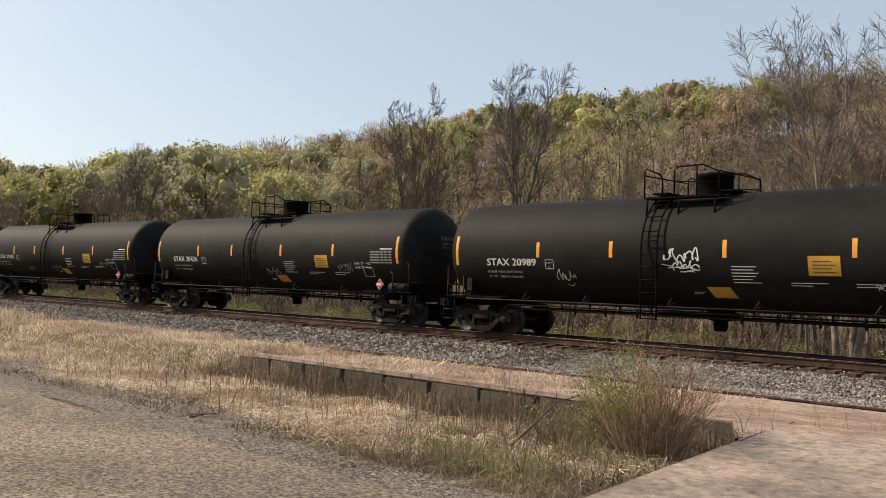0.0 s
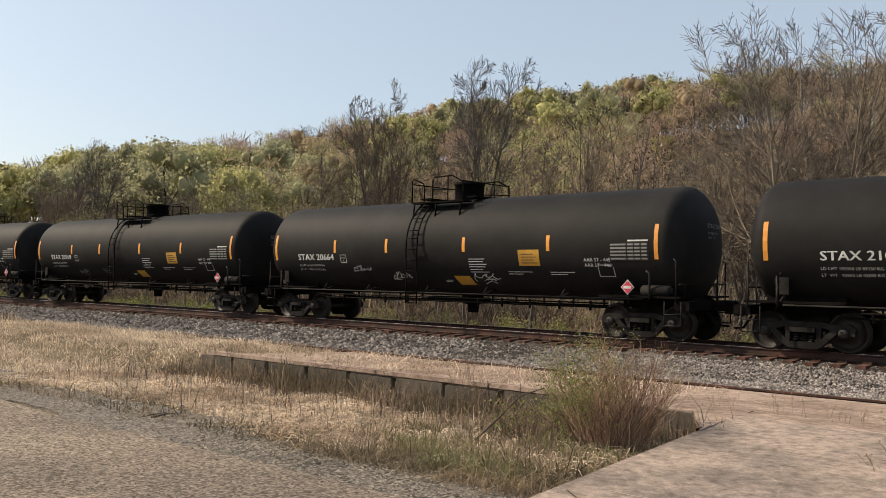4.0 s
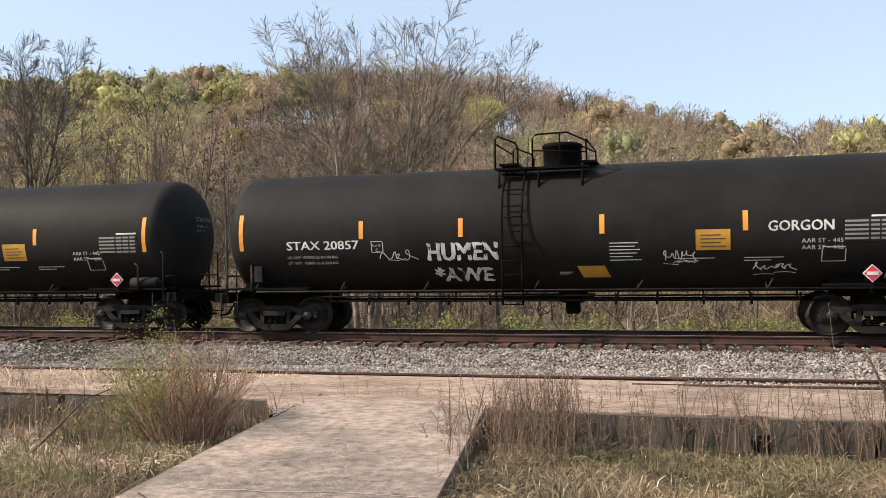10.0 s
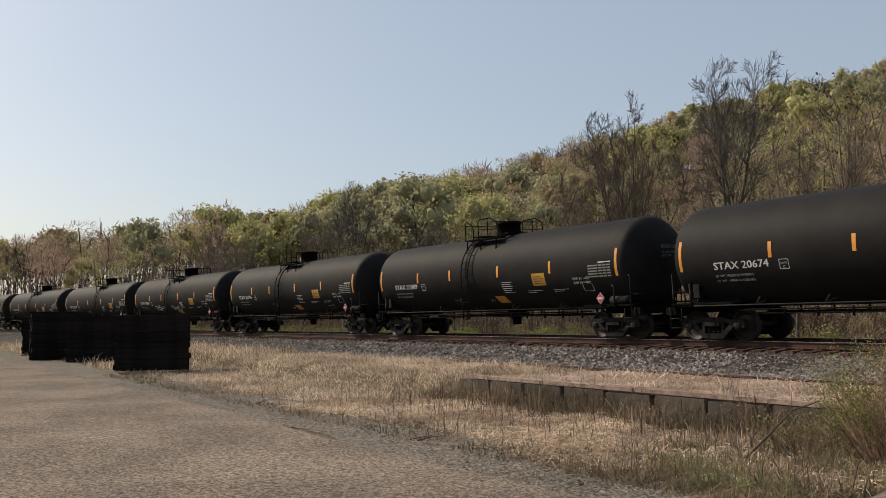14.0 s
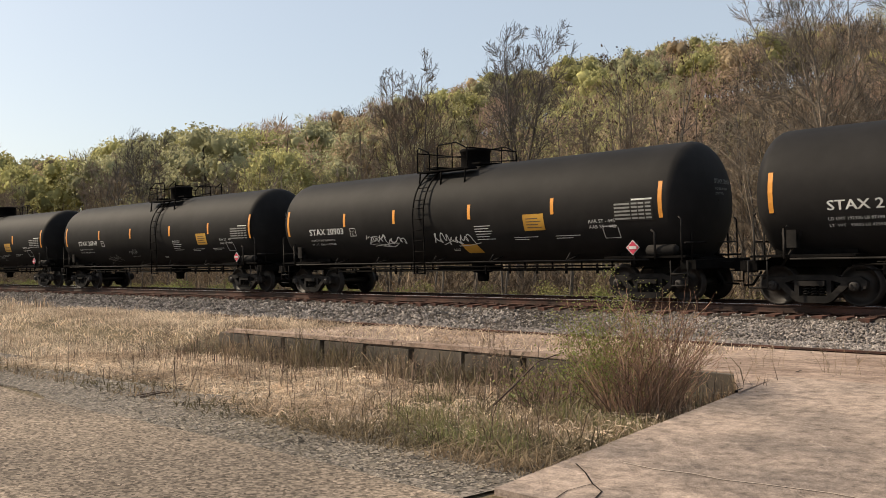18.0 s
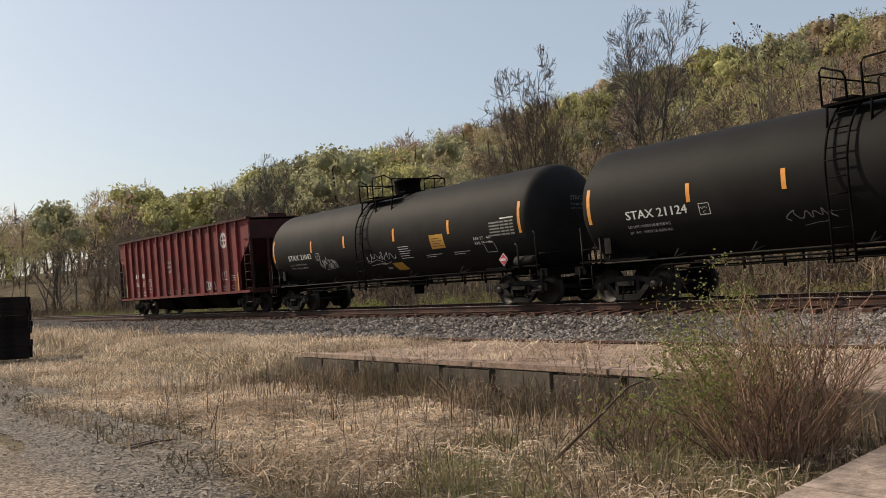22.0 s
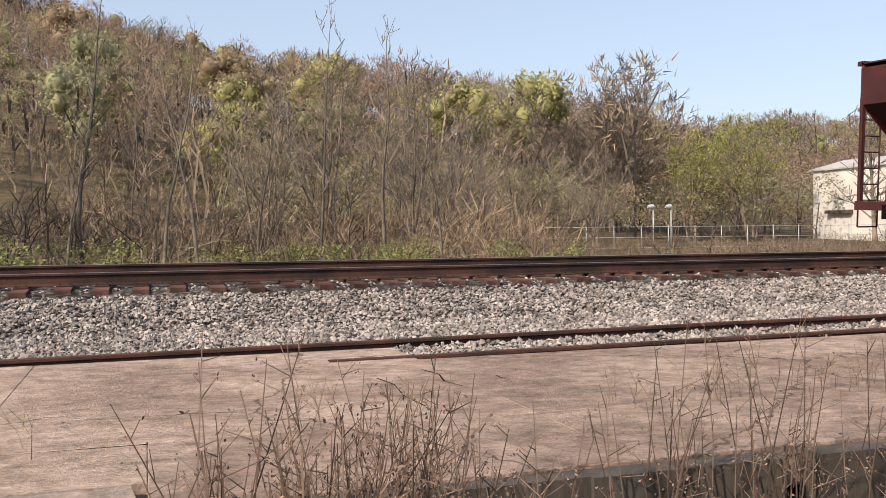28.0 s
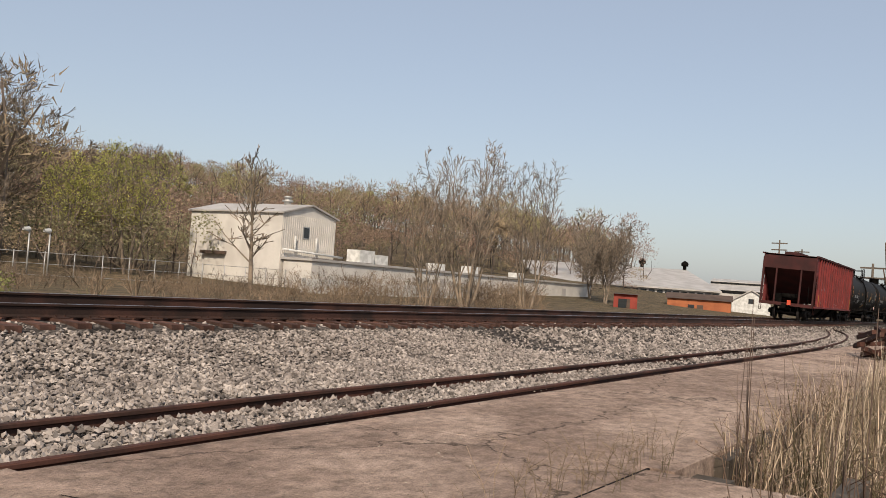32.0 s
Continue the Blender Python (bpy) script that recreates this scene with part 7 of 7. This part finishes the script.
def far_buildings():
    def seen(az, d, z):
        a = math.radians(az)
        return Vector((-3.3 + d * math.sin(a), 10.1 + d * math.cos(a), z))

    # the long warehouse with a low roof, its windows under the eaves and ventilators on the ridge
    b = new("warehouse")
    el, er, rr, rl = seen(64, 200, 4.3), seen(75.4, 222, 4.4), seen(73.2, 262, 10.3), seen(63, 238, 9.4)
    back = [er + (rr - er) * 2 - Vector((0, 0, 2 * (rr.z - er.z))), el + (rl - el) * 2 - Vector((0, 0, 2 * (rl.z - el.z)))]
    ro = Mesh().add([el, er, rr, rl, *back], [(0, 1, 2, 3), (3, 2, 4, 5)])
    ro.add([p - Vector((0, 0, 0.35)) for p in (el, er, rr, rl)] + [el, er, rr, rl], [(3, 2, 1, 0), (0, 1, 5, 4), (1, 2, 6, 5)])
    part("roof", ro, GREYROOF, b, "pale grey sheet metal roof")
    inn = [p.lerp((el + er + back[0] + back[1]) / 4, 0.02) for p in (el, er, *back)]
    wl = [Vector((p.x, p.y, -1.0)) for p in inn] + [Vector((p.x, p.y, 4.0)) for p in inn]
    part("wall", Mesh().add(wl, [(i, (i + 1) % 4, (i + 1) % 4 + 4, i + 4) for i in range(4)]).add([inn[1] - Vector((0, 0, 0.4)), inn[2] - Vector((0, 0, 0.4)), rr - Vector((0, 0, 0.6))], [(0, 1, 2)]), GREYROOF, b)
    for k in range(22):
        c = inn[0].lerp(inn[1], (k + 0.5) / 22)
        t = (inn[1] - inn[0]).normalized()
        part("window", Mesh().box((0, 0, 0), (1.45, 0.1, 1.2), Matrix.Rotation(math.atan2(t.y, t.x), 3, "Z")), GLASS, b, at=Matrix.Translation((c.x + t.y * 0.12, c.y - t.x * 0.12, 3.1)))
    for q in (0.5, 0.72, 0.99):
        c = rl.lerp(rr, q)
        part("roof_vent", Mesh().lathe([(c.z - 0.3, 0.5), (c.z + 0.9, 0.5), (c.z + 0.95, 0.95), (c.z + 1.7, 1.05), (c.z + 2.2, 0.6), (c.z + 2.5, 0.1)], "z", 12, (c.x, c.y, 0)), DARK, b, "dark round ridge ventilator")
    tagged(b, "long grey metal warehouse with round ridge ventilators", "building")
    b = new("warehouse")
    p0, p1 = seen(74.6, 330, 0), seen(80.5, 330, 0)
    t = (p1 - p0).normalized()
    nrm = Vector((t.y, -t.x, 0))
    for z0, z1, off, nm, mat in ((-1, 5.2, 0, "wall", GREYROOF), (5.2, 6.3, -0.3, "window_band", GLASS), (8.4, 9.3, -9.5, "window_band", GLASS)):
        q0, q1 = p0 + nrm * off, p1 + nrm * off
        part(nm, Mesh().add([(q0.x, q0.y, z0), (q1.x, q1.y, z0), (q1.x, q1.y, z1), (q0.x, q0.y, z1)], [(0, 1, 2, 3)]), mat, b)
    for z0, z1, o0, o1 in ((6.3, 8.4, 1.0, -9.2), (9.3, 10.6, -8.8, -24.0)):
        qs = [p0 + nrm * o0, p1 + nrm * o0, p1 + nrm * o1, p0 + nrm * o1]
        vs = [(q.x, q.y, z) for q, z in zip(qs, (z0, z0, z1, z1))]
        part("roof", Mesh().add(vs + [(a, c, d + 0.2) for a, c, d in vs], [(0, 1, 2, 3), (4, 5, 6, 7), (0, 1, 5, 4), (1, 2, 6, 5), (0, 3, 7, 4)]), GREYROOF, b, "pale roof over a dark window band")
    tagged(b, "far grey warehouse with stepped roofs and dark window bands", "building")

    def house(name, az0, az1, d, base, eave, apex, deep, wall, roof, label, gable=False):
        """A small building whose front stands square to the way from the tracks."""
        p0, p1 = seen(az0, d, base), seen(az1, d, base)
        w = (p1 - p0).length
        b = new(name)
        b.matrix_basis = Matrix.Translation(p0) @ Matrix.Rotation(math.atan2(p1.y - p0.y, p1.x - p0.x), 4, "Z")
        h, p = eave - base, apex - base
        if gable:
            part("wall", Mesh().prism([(0, 0), (w, 0), (w, h), (w / 2, p), (0, h)], 0, deep), wall, b)
            fr = [((-0.3, h - 0.15), (w / 2, p + 0.1)), ((w / 2, p + 0.1), (w + 0.3, h - 0.15))]
            for (x0, z0), (x1, z1) in fr:
                part("roof", Mesh().prism([(x0, z0), (x1, z1), (x1, z1 + 0.22), (x0, z0 + 0.22)], -0.3, deep + 0.3), roof, b)
            part("window", Mesh().box((w * 0.5, -0.03, h + 0.1), (0.9, 0.1, 0.8)), GLASS, b)
        else:
            part("wall", Mesh().box((w / 2, deep / 2, h / 2), (w, deep, h)), wall, b)
            part("roof", Mesh().add([(-0.3, -0.4, h), (w + 0.3, -0.4, h), (w + 0.3, deep / 2, p), (-0.3, deep / 2, p), (w + 0.3, deep + 0.4, h), (-0.3, deep + 0.4, h)], [(0, 1, 2, 3), (3, 2, 4, 5)]), roof, b)
            part("gable", Mesh().add([(w + 0.02, 0, h), (w + 0.02, deep, h), (w + 0.02, deep / 2, p - 0.05)], [(0, 1, 2)]), WHITE, b, "white gable end")
            for q in (0.38, 0.52):
                part("window" if q < 0.5 else "door", Mesh().box((w * q, -0.03, h * 0.55), (1.0, 0.1, 1.1)), GLASS if q < 0.5 else BROWNROOF, b)
        return tagged(b, label, "building")
    house("brick_building", 72.2, 75.95, 150, -1.2, 1.95, 2.9, 6, BRICK, BROWNROOF, "low orange brick building with a brown roof")
    house("white_house", 75.98, 78.2, 162, -1.2, 2.2, 4.0, 9, WHITE, GREYROOF, "small white house with a grey gable roof", True)
    house("red_shed", 68.95, 70.4, 112, -0.6, 1.9, 2.0, 3, REDWALL, BROWNROOF, "small red shed with a flat roof")
    for az, d, h in ((78.5, 190, 15.2), (79.76, 205, 14.6), (83.6, 130, 8.5)):
        c = seen(az, d, -0.3)
        p = new("utility_pole")
        p.matrix_basis = Matrix.Translation(c)
        part("pole", Mesh().tube([(0, 0, 0), (0, 0, h)], [0.22, 0.14], 8), WOODPOLE, p)
        for z in (h - 0.6, h - 1.9):
            part("crossarm", Mesh().box((0, 0, z), (0.2, 3.0, 0.22)), WOODPOLE, p)
        tagged(p, "wooden utility pole with crossarms", "utility pole")


def yard():
    for x, y, h in ((34.8, 68.0, 3.6), (36.0, 67.4, 3.6), (31, 88, 3.6)):
        l = new("lamp_post")
        l.matrix_basis = pose(x, y, float(ground_z(x, y)) - 0.4)
        part("pole", Mesh().tube([(0, 0, 0), (0, 0, h)], 0.06, 6), GALV, l)
        part("lamp_head", Mesh().lathe([(-0.3, 0.12), (0.15, 0.2), (0.3, 0.05)], "x", 8, (-0.2, 0, h)), WHITE, l, "pale round lamp head")
        tagged(l, "grey steel lamp post with a pale head", "lamp post", "lamp posts by the yard")
    f = new("fence")
    for i in range(34):
        x = 16 + i * 2.2
        y = 70 - i * 0.28
        part("post", Mesh().tube([(x, y, -0.4), (x, y, 1.9)], 0.04, 5), GALV, f)
    for z in (0.2, 1.0, 1.8):
        part("wire", Mesh().tube([(16, 70, z), (88.6, 60.8, z)], 0.02, 4), GALV, f)
    tagged(f, "grey wire fence with steel posts", "fence")
    w = new("white_fence")
    for i in range(44):
        x = 52 + i * 0.62
        part("board", Mesh().box((x, 57.5 - i * 0.05, 0.5), (0.56, 0.05, 1.5)), WHITE, w)
    tagged(w, "low white board fence", "fence")
    s = new("scrap_pile")
    s.matrix_basis = pose(26, 12.6, 0.0)
    rng = random.Random(2)
    for i in range(30):
        a = pose(rng.uniform(-2.2, 2.2), rng.uniform(-0.8, 0.8), 0.15 + rng.uniform(0, 0.9), rng.uniform(-12, 12), rng.uniform(-12, 12), rng.uniform(-40, 40))
        part("timber", Mesh().box((0, 0, 0), (rng.uniform(1.5, 3.0), 0.12, 0.12)), RUST, s, at=a)
    tagged(s, "heap of rusty brown scrap timbers", "scrap pile")


trees()
woods()
grass()
plants()
tie_stack(-33.1, 8.55, 10, 5, 74, 1)
tie_stack(-42.6, 8.6, 10, 8, 76, 2)
tie_stack(-46.2, 7.6, 11, 6, 84, 3)
tie_stack(-52.5, 8.6, 12, 10, 70, 4)
tie_stack(-58.0, 8.8, 11, 10, 80, 5)
metal_building()
far_buildings()
yard()
ties()


# ---- movement ----
def motions():
    times = [0.5 * i for i in range(65)]
    for n, car in enumerate(CARS):
        walk(car, [(t, on_track(car_x(n, t))) for t in times])
    walk(HOPPER, [(t, on_track(car_x(16, t) + 0.35)) for t in times])
    frames = [i / 30 for i in range(961)]
    turn = [math.degrees((car_x(0, t) - car_x(0, 0)) / 0.457) for t in frames]
    for car in CARS + [HOPPER]:
        for ob in car.children_recursive:
            if ob.name.startswith("wheelset"):
                x = ob.matrix_basis.translation.x
                walk(ob, [(t, pose(x, 0, 0.457, 0, a, 0)) for t, a in zip(frames, turn)])


motions()
